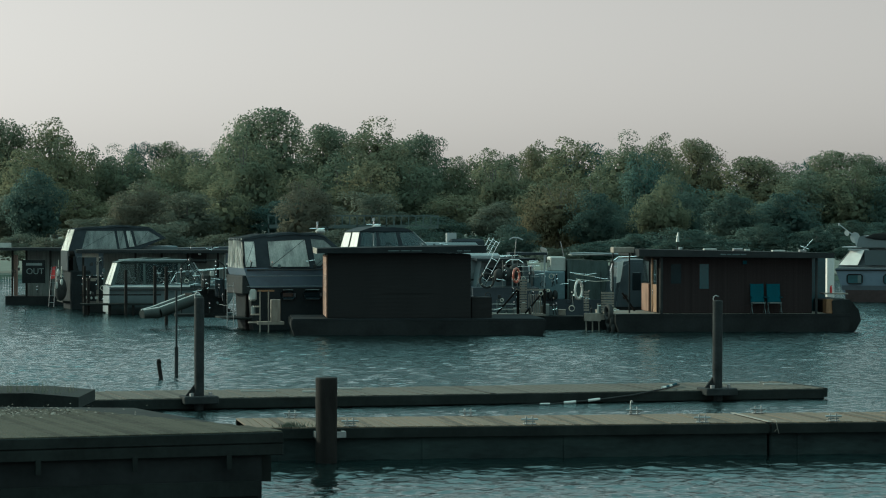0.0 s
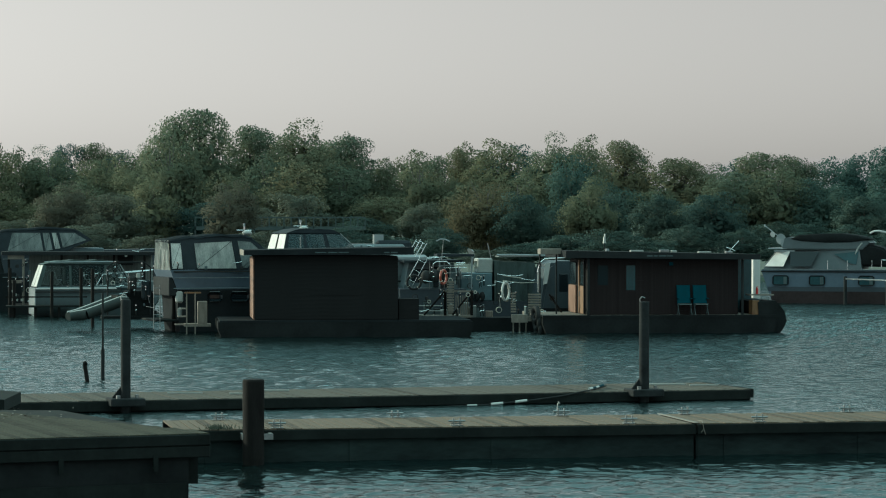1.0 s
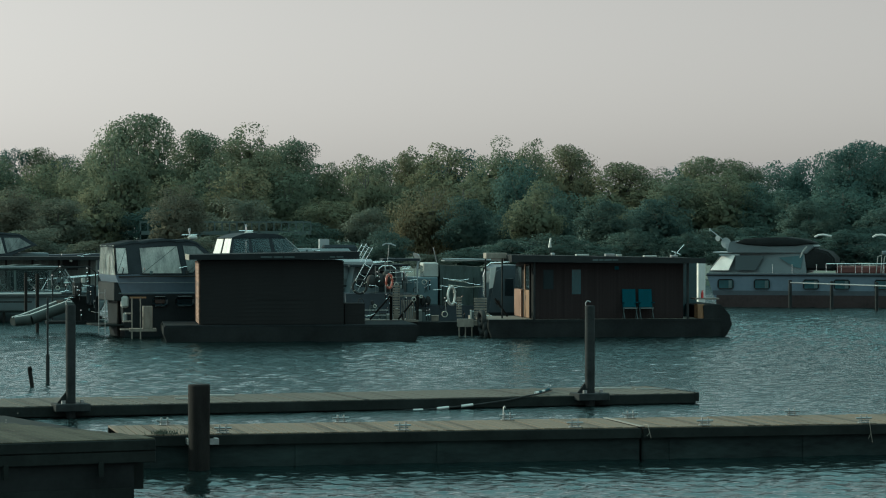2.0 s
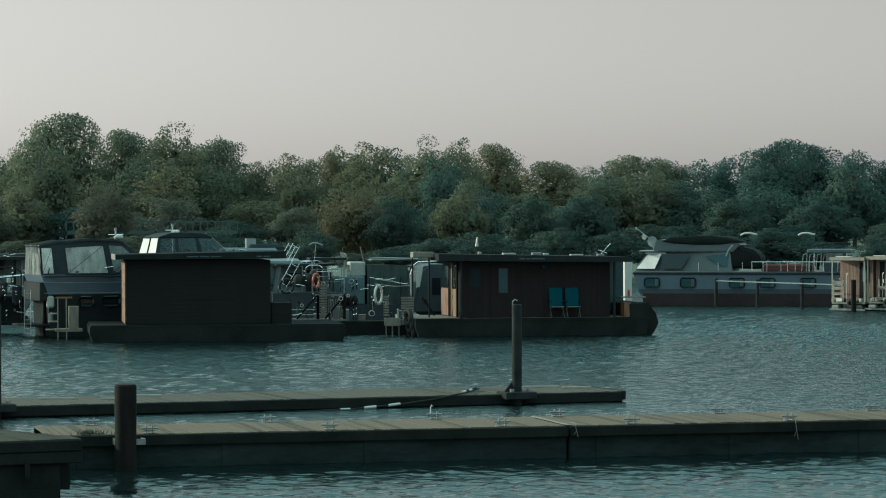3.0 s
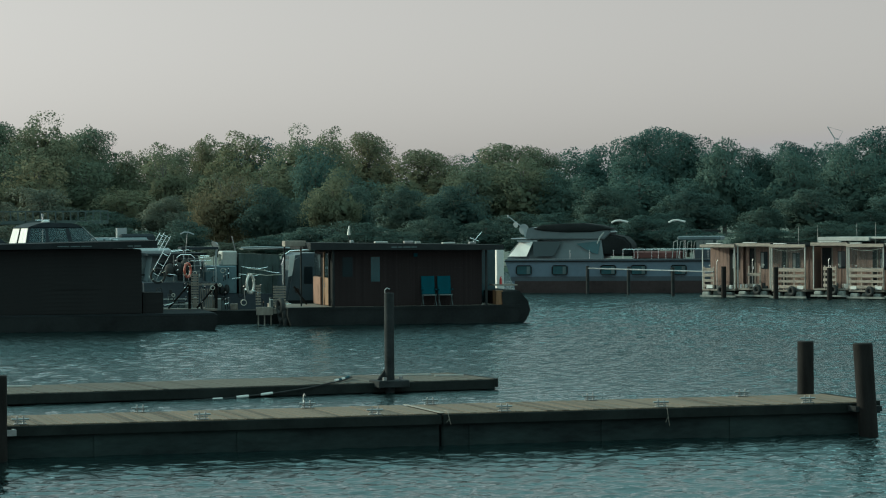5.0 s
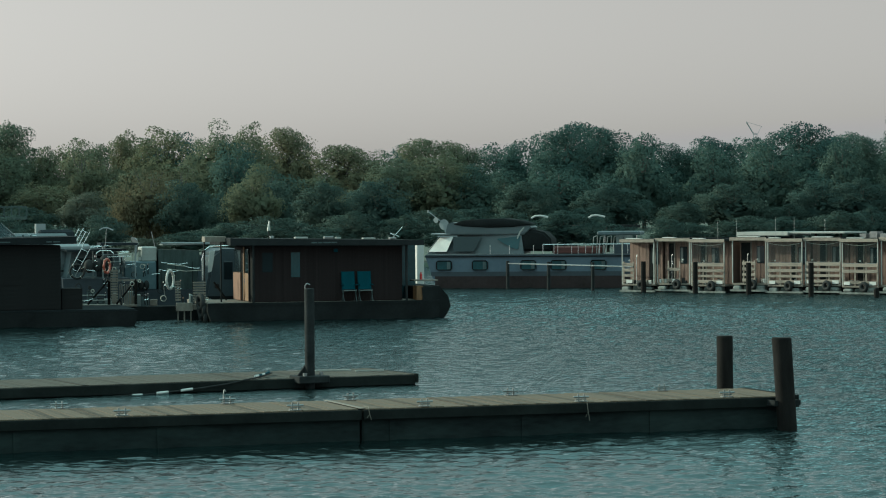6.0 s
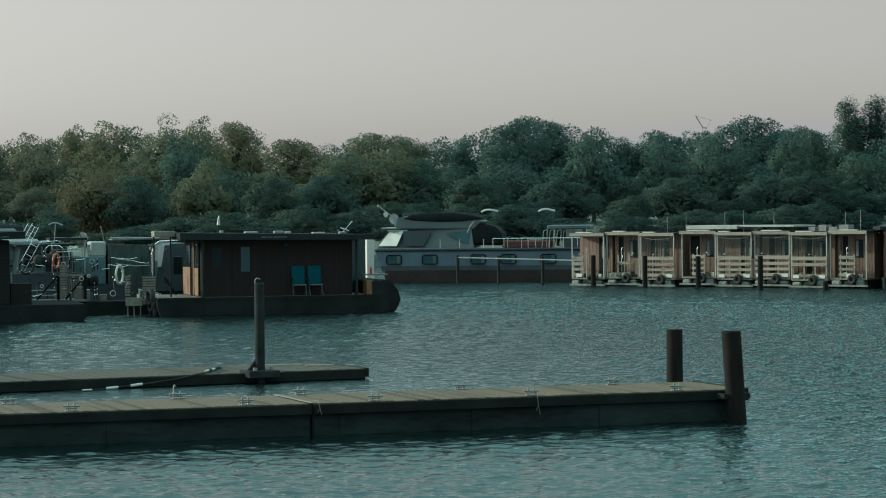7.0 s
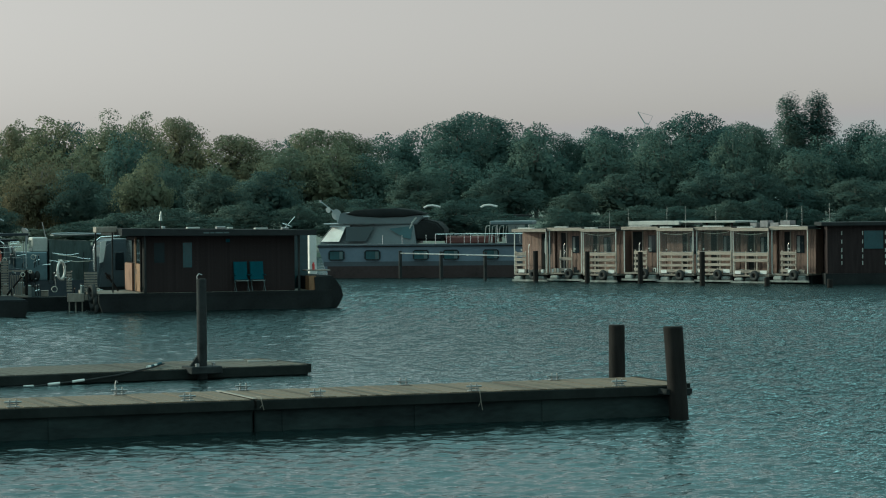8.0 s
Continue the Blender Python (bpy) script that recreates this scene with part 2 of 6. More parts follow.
M_GLASS = glass_mat("boat_glass", (0.05, 0.08, 0.09), 0.05, 0.6)
M_BANK = mat("grass_bank", (0.045, 0.058, 0.04), 0.9, scale=0.3, vary=0.5, bump=0.6)
M_BARK = mat("bark", (0.10, 0.095, 0.085), 0.9, scale=3, vary=0.4, bump=0.6)
M_PLASTER = mat("pale_plaster", (0.45, 0.50, 0.50), 0.7, scale=0.6, vary=0.2)
M_FAINT = mat("hazy_grey_paint", (0.0550, 0.0715, 0.0715), 0.7, scale=0.6, vary=0.2)
M_DARKCANVAS = mat("charcoal_canvas", (0.0850, 0.1020, 0.1054), 0.8, scale=2, vary=0.3, bump=0.3, spec=0.1)
M_CRANE = mat("crane_paint", (0.25, 0.27, 0.28), 0.5, scale=1, vary=0.2)
M_LEAF = leaf_mat("green_leaves", (0.1026, 0.1292, 0.1026), (0.142, 0.154, 0.106), (0.200, 0.168, 0.104))
# the teal cast of these two puts distance haze into the leaf colour
M_LEAFD = leaf_mat("haze_tinted_green_leaves", (0.0561, 0.0918, 0.0884), (0.082, 0.120, 0.106), (0.112, 0.132, 0.102))
M_SHRUB = leaf_mat("shrub_leaves", (0.0586, 0.0870, 0.0817), (0.072, 0.102, 0.092), (0.084, 0.106, 0.088), 0.6)
# olive shrubs of the left bank; their paler tone puts haze into the colour
M_SHRUBHAZE = leaf_mat("hazed_olive_shrub_leaves", (0.1254, 0.1434, 0.1187), (0.122, 0.130, 0.104), (0.134, 0.134, 0.100), 0.6)
M_LEAFO = leaf_mat("autumn_leaves", (0.104, 0.108, 0.086), (0.112, 0.108, 0.084), (0.126, 0.110, 0.080))
M_LEAFW = leaf_mat("golden_leaves", (0.104, 0.110, 0.080), (0.124, 0.118, 0.080), (0.150, 0.128, 0.080))
M_LEAFY = leaf_mat("olive_leaves", (0.1314, 0.1505, 0.1081), (0.150, 0.154, 0.102), (0.176, 0.164, 0.100))


# ---- mesh helpers ----
def box(bm, x0, x1, y0, y1, z0, z1, bevel=0.0):
    v = [bm.verts.new((x, y, z)) for z in (z0, z1) for y in (y0, y1) for x in (x0, x1)]
    fs = [bm.faces.new([v[i] for i in q]) for q in ((0, 2, 3, 1), (4, 5, 7, 6), (0, 1, 5, 4), (2, 6, 7, 3), (0, 4, 6, 2), (1, 3, 7, 5))]
    if bevel:
        es = list({e for f in fs for e in f.edges})
        bmesh.ops.bevel(bm, geom=es, offset=bevel, segments=1, affect="EDGES")


def rod(bm, a, b, r0, r1=None, seg=8):
    """A round bar from a to b."""
    a, b, r1 = Vector(a), Vector(b), r0 if r1 is None else r1
    d = (b - a).normalized()
    u = d.orthogonal().normalized()
    w = d.cross(u)
    rings = []
    for p, r in ((a, r0), (b, r1)):
        rings.append([bm.verts.new(p + (u * math.cos(k * math.tau / seg) + w * math.sin(k * math.tau / seg)) * r) for k in range(seg)])
    for k in range(seg):
        bm.faces.new((rings[0][k], rings[0][(k + 1) % seg], rings[1][(k + 1) % seg], rings[1][k]))
    bm.faces.new(rings[0][::-1])
    bm.faces.new(rings[1])


def path_rod(bm, pts, r, seg=6):
    for a, b in zip(pts, pts[1:]):
        rod(bm, a, b, r, seg=seg)


def slab(bm, prof, y0, y1, wide=None):
    """A side outline (x, z) drawn through in y; wide(z) gives the half width instead."""
    ra, rb = [], []
    for x, z in prof:
        h = wide(z) if wide else None
        ra.append(bm.verts.new((x, y0 if h is None else -h, z)))
        rb.append(bm.verts.new((x, y1 if h is None else h, z)))
    n = len(prof)
    for k in range(n):
        bm.faces.new((ra[k], ra[(k + 1) % n], rb[(k + 1) % n], rb[k]))
    bm.faces.new(ra[::-1])
    bm.faces.new(rb)
    bmesh.ops.recalc_face_normals(bm, faces=bm.faces[:])


def torus(bm, c, axis, R, r, seg=20, ring=8):
    axis = Vector(axis).normalized()
    u = axis.orthogonal().normalized()
    w = axis.cross(u)
    vs = []
    for i in range(seg):
        a = i * math.tau / seg
        o = u * math.cos(a) + w * math.sin(a)
        vs.append([bm.verts.new(Vector(c) + o * (R + r * math.cos(j * math.tau / ring)) + axis * r * math.sin(j * math.tau / ring)) for j in range(ring)])
    for i in range(seg):
        for j in range(ring):
            bm.faces.new((vs[i][j], vs[(i + 1) % seg][j], vs[(i + 1) % seg][(j + 1) % ring], vs[i][(j + 1) % ring]))


def mesh_of(name, bm, material):
    me = bpy.data.meshes.new(name)
    bm.normal_update()
    bm.to_mesh(me)
    bm.free()
    me.materials.append(material)
    return me


def part(name, bm, material, parent, label=""):
    ob = new(name, mesh_of(name, bm, material))
    ob.parent = parent
    if label:
        ob["label"] = label
    return ob


def thing(name, m, label, category, group="", kind=""):
    ob = new(name)
    ob.empty_display_size = 0.2
    ob.matrix_world = m
    return tagged(ob, label, category, group, kind)


def solid(name, bm, material, m, label, category, group="", kind=""):
    ob = new(name, mesh_of(name, bm, material))
    ob.matrix_world = m
    return tagged(ob, label, category, group, kind)


def B():
    return bmesh.new()


def one_box(name, dims, material, parent, label="", bevel=0.0):
    bm = B()
    box(bm, *dims, bevel=bevel)
    return part(name, bm, material, parent, label)


def one_rod(name, a, b, r, material, parent, label="", r1=None, seg=10):
    bm = B()
    rod(bm, a, b, r, r1, seg)
    return part(name, bm, material, parent, label)


def smooth(ob, angle=40):
    for p in ob.data.polygons:
        p.use_smooth = True
    ob.data.set_sharp_from_angle(angle=radians(angle))
    return ob

# ---- water, ground and banks ----
def lake():
    """One sheet of water: a fan of real wind waves over the basin, stitched into flat water round it."""
    nr, nc = 1250, 340
    d = 32.0 * np.exp(np.linspace(0, math.log(266 / 32.0), nr))
    az = np.radians(np.linspace(-11.5, 22, nc))
    D, A = np.meshgrid(d, az, indexing="ij")
    X, Y = D * np.tan(A), D
    step = D * (math.log(266 / 32.0) / nr)
    Z = np.zeros_like(X)
    rg = np.random.RandomState(4)
    for k in range(110):
        lam = 0.20 * 4.6 ** rg.uniform(0, 1)
        th = rg.normal(0.1, 1.1)
        kx, ky = 2 * math.pi / lam * math.sin(th), 2 * math.pi / lam * math.cos(th)
        keep = np.clip(lam / (2.6 * step) - 0.6, 0, 1)
        group = 0.5 + 0.5 * np.sin(X * rg.uniform(0.05, 0.25) + Y * rg.uniform(0.03, 0.15) + rg.uniform(0, 6.3))
        Z += WAVE * lam ** 0.62 * keep * (0.4 + 0.9 * group) * (1 - 2 * np.abs(np.sin(0.5 * (kx * X + ky * Y) + rg.uniform(0, 6.3))))
    gust = 0.78 + 0.5 * np.sin(X * 0.09 + 1.0 + 0.6 * np.sin(Y * 0.05)) * np.sin(Y * 0.06 + 0.5)
    # choppier in the open water than among the moorings, and calmest in the lee of the piers
    near, lee, open_water = np.clip((64 - Y) / 16, 0, 1), 1 - np.clip((X - 11) / 6, 0, 1), np.clip((X - 9) / 12, 0, 1)
    Z *= gust * (0.76 + 0.74 * open_water - 0.30 * near * lee)
    edge = np.minimum(1, np.minimum(np.arange(nc), nc - 1 - np.arange(nc)) / 6.0)[None, :] * np.minimum(1, np.minimum(np.arange(nr), nr - 1 - np.arange(nr)) / 6.0)[:, None]
    Z *= edge
    verts = np.stack([X, Y, Z], 2).reshape(-1, 3)
    idx = np.arange(nr * nc).reshape(nr, nc)
    quads = np.stack([idx[:-1, :-1], idx[:-1, 1:], idx[1:, 1:], idx[1:, :-1]], 2).reshape(-1, 4)
    n0 = len(verts)
    far = np.array([(-2600, -300, 0), (2600, -300, 0), (2600, 266, 0), (-2600, 266, 0)], float)
    verts = np.vstack([verts, far])
    a, b, c, e = idx[0, 0], idx[0, -1], idx[-1, -1], idx[-1, 0]
    rim = np.array([(n0, n0 + 1, b, a), (n0 + 1, n0 + 2, c, b), (n0 + 3, n0, a, e)])
    quads = np.vstack([quads, rim])
    me = bpy.data.meshes.new("water")
    me.vertices.add(len(verts))
    me.vertices.foreach_set("co", verts.astype(np.float32).ravel())
    me.loops.add(len(quads) * 4)
    me.loops.foreach_set("vertex_index", quads.astype(np.int32).ravel())
    me.polygons.add(len(quads))
    me.polygons.foreach_set("loop_start", np.arange(0, len(quads) * 4, 4, dtype=np.int32))
    me.polygons.foreach_set("use_smooth", np.ones(len(quads), bool))
    me.update()
    me.materials.append(M_WATER)
    return tagged(new("water", me), "rippled teal lake water in a marina basin", "water", kind="structure")


WAVE = 0.0064
lake()

bm = B()
prof = [(-300, -6), (-2, -6), (28, -6), (198, -6), (206, 0.3), (300, 1.0), (420, 1.6), (4500, 2.0)]
gx = [-3000, -900, -300, 0, 300, 900, 3000]
g = [[bm.verts.new((x, y, z)) for x in gx] for y, z in prof]
for j in range(len(prof) - 1):
    for i in range(len(gx) - 1):
        bm.faces.new((g[j][i], g[j][i + 1], g[j + 1][i + 1], g[j + 1][i]))
solid("ground", bm, M_BANK, Matrix(), "grassy far bank and lake bed", "ground", kind="structure")

# the bank underfoot, behind and below the camera
bm = B()
box(bm, -80, 80, -60, 3, -3, 2.3, 0.3)
solid("pavement", bm, M_FLOAT, Matrix(), "concrete quay edge above the lake", "quay", kind="structure")


# ---- piles and floating piers ----
def pile(x, y, top, r, material, lean=(0, 0), label="thick dark tarred timber mooring pile standing in the water", foot=-1.5, seg=18, name="mooring_post"):
    bm = B()
    n = 7
    rings = []
    rnd = random.Random(int(x * 31 + y * 7))
    for k in range(n + 1):
        z = foot + (top - foot) * k / n
        rr = r * (1 + rnd.uniform(-0.02, 0.02))
        rings.append([bm.verts.new((rr * math.cos(a * math.tau / seg) + lean[0] * (z - top) , rr * math.sin(a * math.tau / seg) + lean[1] * (z - top), z)) for a in range(seg)])
    for k in range(n):
        for a in range(seg):
            bm.faces.new((rings[k][a], rings[k][(a + 1) % seg], rings[k + 1][(a + 1) % seg], rings[k + 1][a]))
    cap = bmesh.ops.extrude_face_region(bm, geom=[bm.faces.new(rings[-1])])
    for v in [e for e in cap["geom"] if isinstance(e, bmesh.types.BMVert)]:
        v.co.x *= 0.93
        v.co.y *= 0.93
        v.co.z += 0.025
    ob = solid(name, bm, material, pose(x, y, 0), label, "pile", "mooring piles")
    return smooth(ob, 50)


def cleat(m, group):
    c = thing("mooring_cleat", m, "small galvanised steel double-horn mooring cleat on the pier edge", "cleat", group)
    one_box("base_plate", (-0.11, 0.11, -0.045, 0.045, 0, 0.015), M_GALV, c)
    for x in (-0.055, 0.055):
        one_rod("upright", (x, 0, 0.012), (x, 0, 0.135), 0.016, M_GALV, c, seg=8)
    one_rod("horn", (-0.15, 0, 0.085), (0.15, 0, 0.085), 0.017, M_GALV, c, seg=8)
    one_rod("lower_bar", (-0.1, 0, 0.045), (0.1, 0, 0.045), 0.011, M_GALV, c, seg=6)
    return c


P1, P1_YAW, P1_LEN, P1_W, P1_Z = (-3.3, 47.15), 9.75, 17.6, 2.4, 0.55
pier = thing("floating_pier", pose(*P1, 0, 0, 0, P1_YAW), "long floating pier with weathered plank deck and algae-stained concrete floats", "pier", "piers")
for a, b in ((0.0, 9.18), (9.22, P1_LEN)):
    bm = B()
    box(bm, a, b, 0.07, P1_W - 0.07, -0.35, P1_Z - 0.16, 0.03)
    part("float", bm, M_FLOAT, pier, "algae-stained concrete float")
    for y0, y1 in ((-0.03, 0.07), (P1_W - 0.07, P1_W + 0.03)):
        bm = B()
        box(bm, a, b, y0, y1, P1_Z - 0.2, P1_Z - 0.022, 0.01)
        part("side_beam", bm, M_BEAM, pier, "dark timber edge beam")
    for k in range(int((b - a) / 2.5)):
        one_box("fender_strip", (a + 0.5 + k * 2.5, a + 0.62 + k * 2.5, 0.05, 0.068, -0.05, P1_Z - 0.2), M_FLOAT, pier)
one_box("joint_plate", (9.16, 9.24, -0.02, P1_W + 0.02, P1_Z + 0.002, P1_Z + 0.012), M_PALEWOOD, pier, "pale joint board")
one_box("end_beam", (P1_LEN, P1_LEN + 0.1, -0.03, P1_W + 0.03, P1_Z - 0.22, P1_Z + 0.01), M_BEAM, pier)
# pile guides
for s, yy in ((1.35, -0.08), (17.3, -0.1), (17.05, P1_W + 0.1)):
    bm = B()
    for dx in (-0.26, 0.22):
        box(bm, s + dx, s + dx + 0.05, yy - 0.24 if yy < 1 else yy - 0.1, yy + 0.12 if yy < 1 else yy + 0.24, P1_Z - 0.16, P1_Z - 0.06)
    box(bm, s - 0.26, s + 0.27, (yy - 0.28) if yy < 1 else yy + 0.2, (yy - 0.23) if yy < 1 else yy + 0.25, P1_Z - 0.16, P1_Z - 0.06)
    part("pile_guide", bm, M_GALV if s < 2 else M_STEELPILE, pier, "steel hoop round the pile")

m1 = pose(*P1, P1_Z, 0, 0, P1_YAW)
for s in (1.75, 4.9, 8.0, 10.4, 13.4, 16.3):
    cleat(m1 @ pose(s, 0.12, 0), "pier cleats")
for s in (1.0, 4.2, 7.3, 9.65, 12.8, 15.9):
    cleat(m1 @ pose(s, P1_W - 0.12, 0), "pier cleats")

pile(-1.98, 47.05, 1.39, 0.185, M_PILE)
pile(13.40, 52.75, 1.54, 0.16, M_PILE)
pile(13.72, 49.75, 1.63, 0.18, M_PILE, lean=(-0.06, 0))

P2, P2_YAW, P2_LEN, P2_W, P2_Z = (-12.3, 58.4), 16.05, 22.05, 2.95, 0.23
pier2 = thing("floating_pier", pose(*P2, 0, 0, 0, P2_YAW), "low floating pier with grey plank deck and dark side beams", "pier", "piers")
one_box("float", (0, P2_LEN, 0.08, P2_W - 0.08, -0.4, P2_Z - 0.1), M_HULLBLACK, pier2, "black float")
for y0, y1 in ((-0.03, 0.08), (P2_W - 0.08, P2_W + 0.03)):
    one_box("side_beam", (0, P2_LEN, y0, y1, P2_Z - 0.24, P2_Z - 0.022), M_BEAM, pier2, bevel=0.01)
one_box("end_beam", (P2_LEN, P2_LEN + 0.08, -0.03, P2_W + 0.03, P2_Z - 0.2, P2_Z + 0.005), M_BEAM, pier2)
for s, X in ((7.25, -5.2), (19.37, 6.2)):
    bm = B()
    box(bm, s - 0.38, s + 0.38, -0.36, 0.3, P2_Z - 0.12, P2_Z + 0.05, 0.02)
    part("pile_collar", bm, M_STEELPILE, pier2, "dark steel collar round the pole")
    bm = B()
    slab(bm, [(s - 0.3, P2_Z + 0.05), (s - 0.1, P2_Z + 0.05), (s - 0.1, P2_Z + 0.3)], -0.04, 0.02)
    part("gusset", bm, M_STEELPILE, pier2)
    one_rod("bolt", (s - 0.2, -0.25, P2_Z + 0.05), (s - 0.2, -0.25, P2_Z + 0.12), 0.05, M_GALV, pier2)
    one_rod("bolt", (s + 0.22, -0.2, P2_Z + 0.05), (s + 0.22, -0.2, P2_Z + 0.13), 0.045, M_GALV, pier2)
m2 = pose(*P2, 0, 0, 0, P2_YAW)
for s, top, r in ((7.25, 2.40, 0.108), (19.37, 2.27, 0.115)):
    q = m2 @ Vector((s, -0.05, 0))
    pile(q.x, q.y, top, r, M_STEELPILE, label="slim dark steel guide pole rising from the pier", name="guide_pole", seg=14)

for s, top in ((7.25, 2.40), (19.37, 2.27)):
    bm = B()
    path_rod(bm, [(-0.09, 0, top - 0.06), (-0.10, 0, top + 0.06), (-0.05, 0, top + 0.12), (0.02, 0, top + 0.09)], 0.014, 5)
    q = m2 @ Vector((s, -0.05, 0))
    solid("pole_hook", bm, M_GALV, pose(q.x, q.y, 0.02), "small bent steel hook on a guide pole", "hook", "pole hooks")
# striped rope that hangs along the low pier and runs over its deck
rope = thing("striped_rope", m2, "dark rope with white and blue floats trailing over the low pier", "rope", "ropes")
bm = B()
path_rod(bm, [(14.0, -0.09, -0.05), (15.4, -0.09, -0.02), (16.5, -0.09, 0.06), (17.3, -0.08, 0.15), (17.9, -0.05, 0.25), (18.4, 0.6, 0.25), (19.1, 1.7, 0.26)], 0.018)
part("line", bm, M_RUBBER, rope)
for a, b in (((15.05, -0.12, -0.03), (15.28, -0.12, -0.025)), ((15.62, -0.12, 0.0), (15.9, -0.12, 0.02)), ((16.2, -0.12, 0.04), (16.48, -0.12, 0.07)), ((18.15, 0.3, 0.28), (18.3, 0.5, 0.28)), ((18.5, 0.8, 0.28), (18.66, 1.05, 0.28))):
    one_rod("white_float", a, b, 0.03, M_WHITECANVAS, rope, seg=8)
for a, b in (((18.3, 0.5, 0.28), (18.48, 0.78, 0.28)), ((18.68, 1.08, 0.28), (18.95, 1.5, 0.29))):
    one_rod("blue_float", a, b, 0.03, M_TEAL, rope, seg=8)
# loose battens on the low pier
for s, y, w in ((20.4, 2.2, 0.9), (21.2, 1.6, 0.7), (8.6, 2.0, 0.8), (9.9, 1.4, 0.8), (10.9, 2.3, 0.6)):
    bm = B()
    box(bm, 0, w, 0, 0.07, 0, 0.03)
    solid("batten", bm, M_OFFWHITE, m2 @ pose(s, y, P2_Z + 0.004, 0, 0, -12), "pale loose batten lying on the low pier", "batten", "battens")
bm = B()
path_rod(bm, [(0, 0, 0), (0.01, 0, 0.2), (0.03, 0, 0.25), (0.05, 0, 0.21)], 0.01)
solid("mooring_hook", bm, M_GALV, m1 @ pose(7.25, P1_W + 0.0, 0.0), "small upright galvanised hook on the pier edge", "hook")

# a frayed line over the pier edge, and one at the joint
for s0, d0 in ((13.45, 0.34), (9.3, 0.2)):
    bm = B()
    path_rod(bm, [(0, 0.25, 0.03), (0.01, 0.0, 0.035), (0.0, -0.05, 0.0), (0.02, -0.055, -d0 * 0.5), (0.05, -0.055, -d0)], 0.007, 5)
    path_rod(bm, [(0.02, -0.055, -d0 * 0.5), (-0.03, -0.058, -d0 * 0.8)], 0.005, 4)
    solid("mooring_line", bm, M_PALEWOOD, m1 @ pose(s0, 0, 0), "short frayed mooring line hanging over the pier edge", "rope", "ropes")
# moss and weed tufts by the first pile
bm = B()
rnd = random.Random(9)
for k in range(90):
    x, y = rnd.gauss(0.75, 0.16), rnd.uniform(0.02, 0.2)
    rod(bm, (x, y, 0), (x + rnd.uniform(-0.04, 0.04), y + rnd.uniform(-0.03, 0.03), rnd.uniform(0.03, 0.1)), 0.009, 0.003, 3)
solid("weed_tufts", bm, M_BANK, m1, "low green weed growing on the pier edge", "weeds", kind="stuff")
# slim stakes in open water
bm = B()
rod(bm, (0, 0, -1), (0, 0, 0.75), 0.05)
rod(bm, (0, 0, 0.75), (0, 0, 2.26), 0.028)
solid("stake", bm, M_STEELPILE, pose(-7.12, 73.9, 0), "slim dark stake standing in open water", "stake", "stakes")
bm = B()
rod(bm, (0.1, 0, -0.5), (-0.04, 0, 0.42), 0.055)
rod(bm, (-0.06, 0, 0.40), (0.02, 0, 0.44), 0.065)
solid("stake", bm, M_PILE, pose(-7.45, 72.8, 0), "short leaning timber stake cut off above the water", "stake", "stakes")

# ---- near landing stage ----
OUT = [(-2.3, 39.8), (-5.1, 45.6), (-24, 47.0), (-24, 31.6)]
land = thing("landing_stage", pose(-2.3, 39.8, 0), "wide mossy timber landing stage on dark posts", "landing stage")
u = Vector((-2.3 + 24, 39.8 - 31.6, 0)).normalized()
YAW_L = math.degrees(math.atan2(u.y, u.x))
bm = B()
prof = [bm.verts.new((x + 2.3, y - 39.8, 0.99)) for x, y in OUT]
f = bm.faces.new(prof)
r = bmesh.ops.extrude_face_region(bm, geom=[f])
for v in r["geom"]:
    if isinstance(v, bmesh.types.BMVert):
        v.co.z = 0.86
bmesh.ops.recalc_face_normals(bm, faces=bm.faces[:])
part("subframe", bm, M_BEAM, land)
ml = Matrix.Rotation(radians(YAW_L), 4, "Z")


def lpart(name, dims, material, label="", bevel=0.0):
    ob = one_box(name, dims, material, land, label, bevel)
    ob.matrix_local = ml
    return ob


for z0, z1, y0 in ((0.70, 0.862, -0.024), (0.872, 1.03, -0.034)):
    lpart("fascia", (-23, 0.0, y0, 0.03, z0, z1), M_BEAM, "weathered green-grey fascia board", 0.012)
lpart("lower_beam", (-23, -0.1, 0.25, 0.5, 0.3, 0.7), M_BEAM)
lpart("waler", (-23, -0.35, 0.0, 0.055, 0.12, 0.34), M_BEAM)
# added black sheet paints the shade of the open space below the deck
lpart("back_wall", (-23, -0.3, 0.06, 0.16, -0.4, 0.75), M_HULLBLACK, "black sheet standing for the shade under the deck")
for k in range(11):
    lpart("bracket", (-0.85 - k * 1.38, -0.78 - k * 1.38, -0.05, 0.0, 0.52, 0.73), M_BEAM, "short iron bracket")
    lpart("post", (-0.6 - k * 2.0, -0.36 - k * 2.0, 0.55, 0.8, -1.2, 0.75), M_PILE)
bm = B()
slab(bm, [(-26, 0.8), (-6.35, 0.8), (-6.35, 1.0), (-7.2, 1.07), (-9.0, 1.05), (-26, 1.1)], 48.2, 50.5)
solid("concrete_kerb", bm, M_BEAM, Matrix(), "dark concrete edge block behind the landing stage", "kerb")
bm = B()
rnd = random.Random(5)
for k in range(150):
    x, y = rnd.uniform(-9.3, -6.5), rnd.uniform(48.3, 49.2)
    h = rnd.uniform(0.04, 0.16) * (1 if x < -7 else 0.6)
    rod(bm, (x, y, 1.05), (x + rnd.uniform(-0.05, 0.05), y, 1.14 + h), 0.006, 0.002, 3)
solid("weeds", bm, M_BANK, Matrix(), "thin dry weeds along the concrete edge", "weeds", kind="stuff")


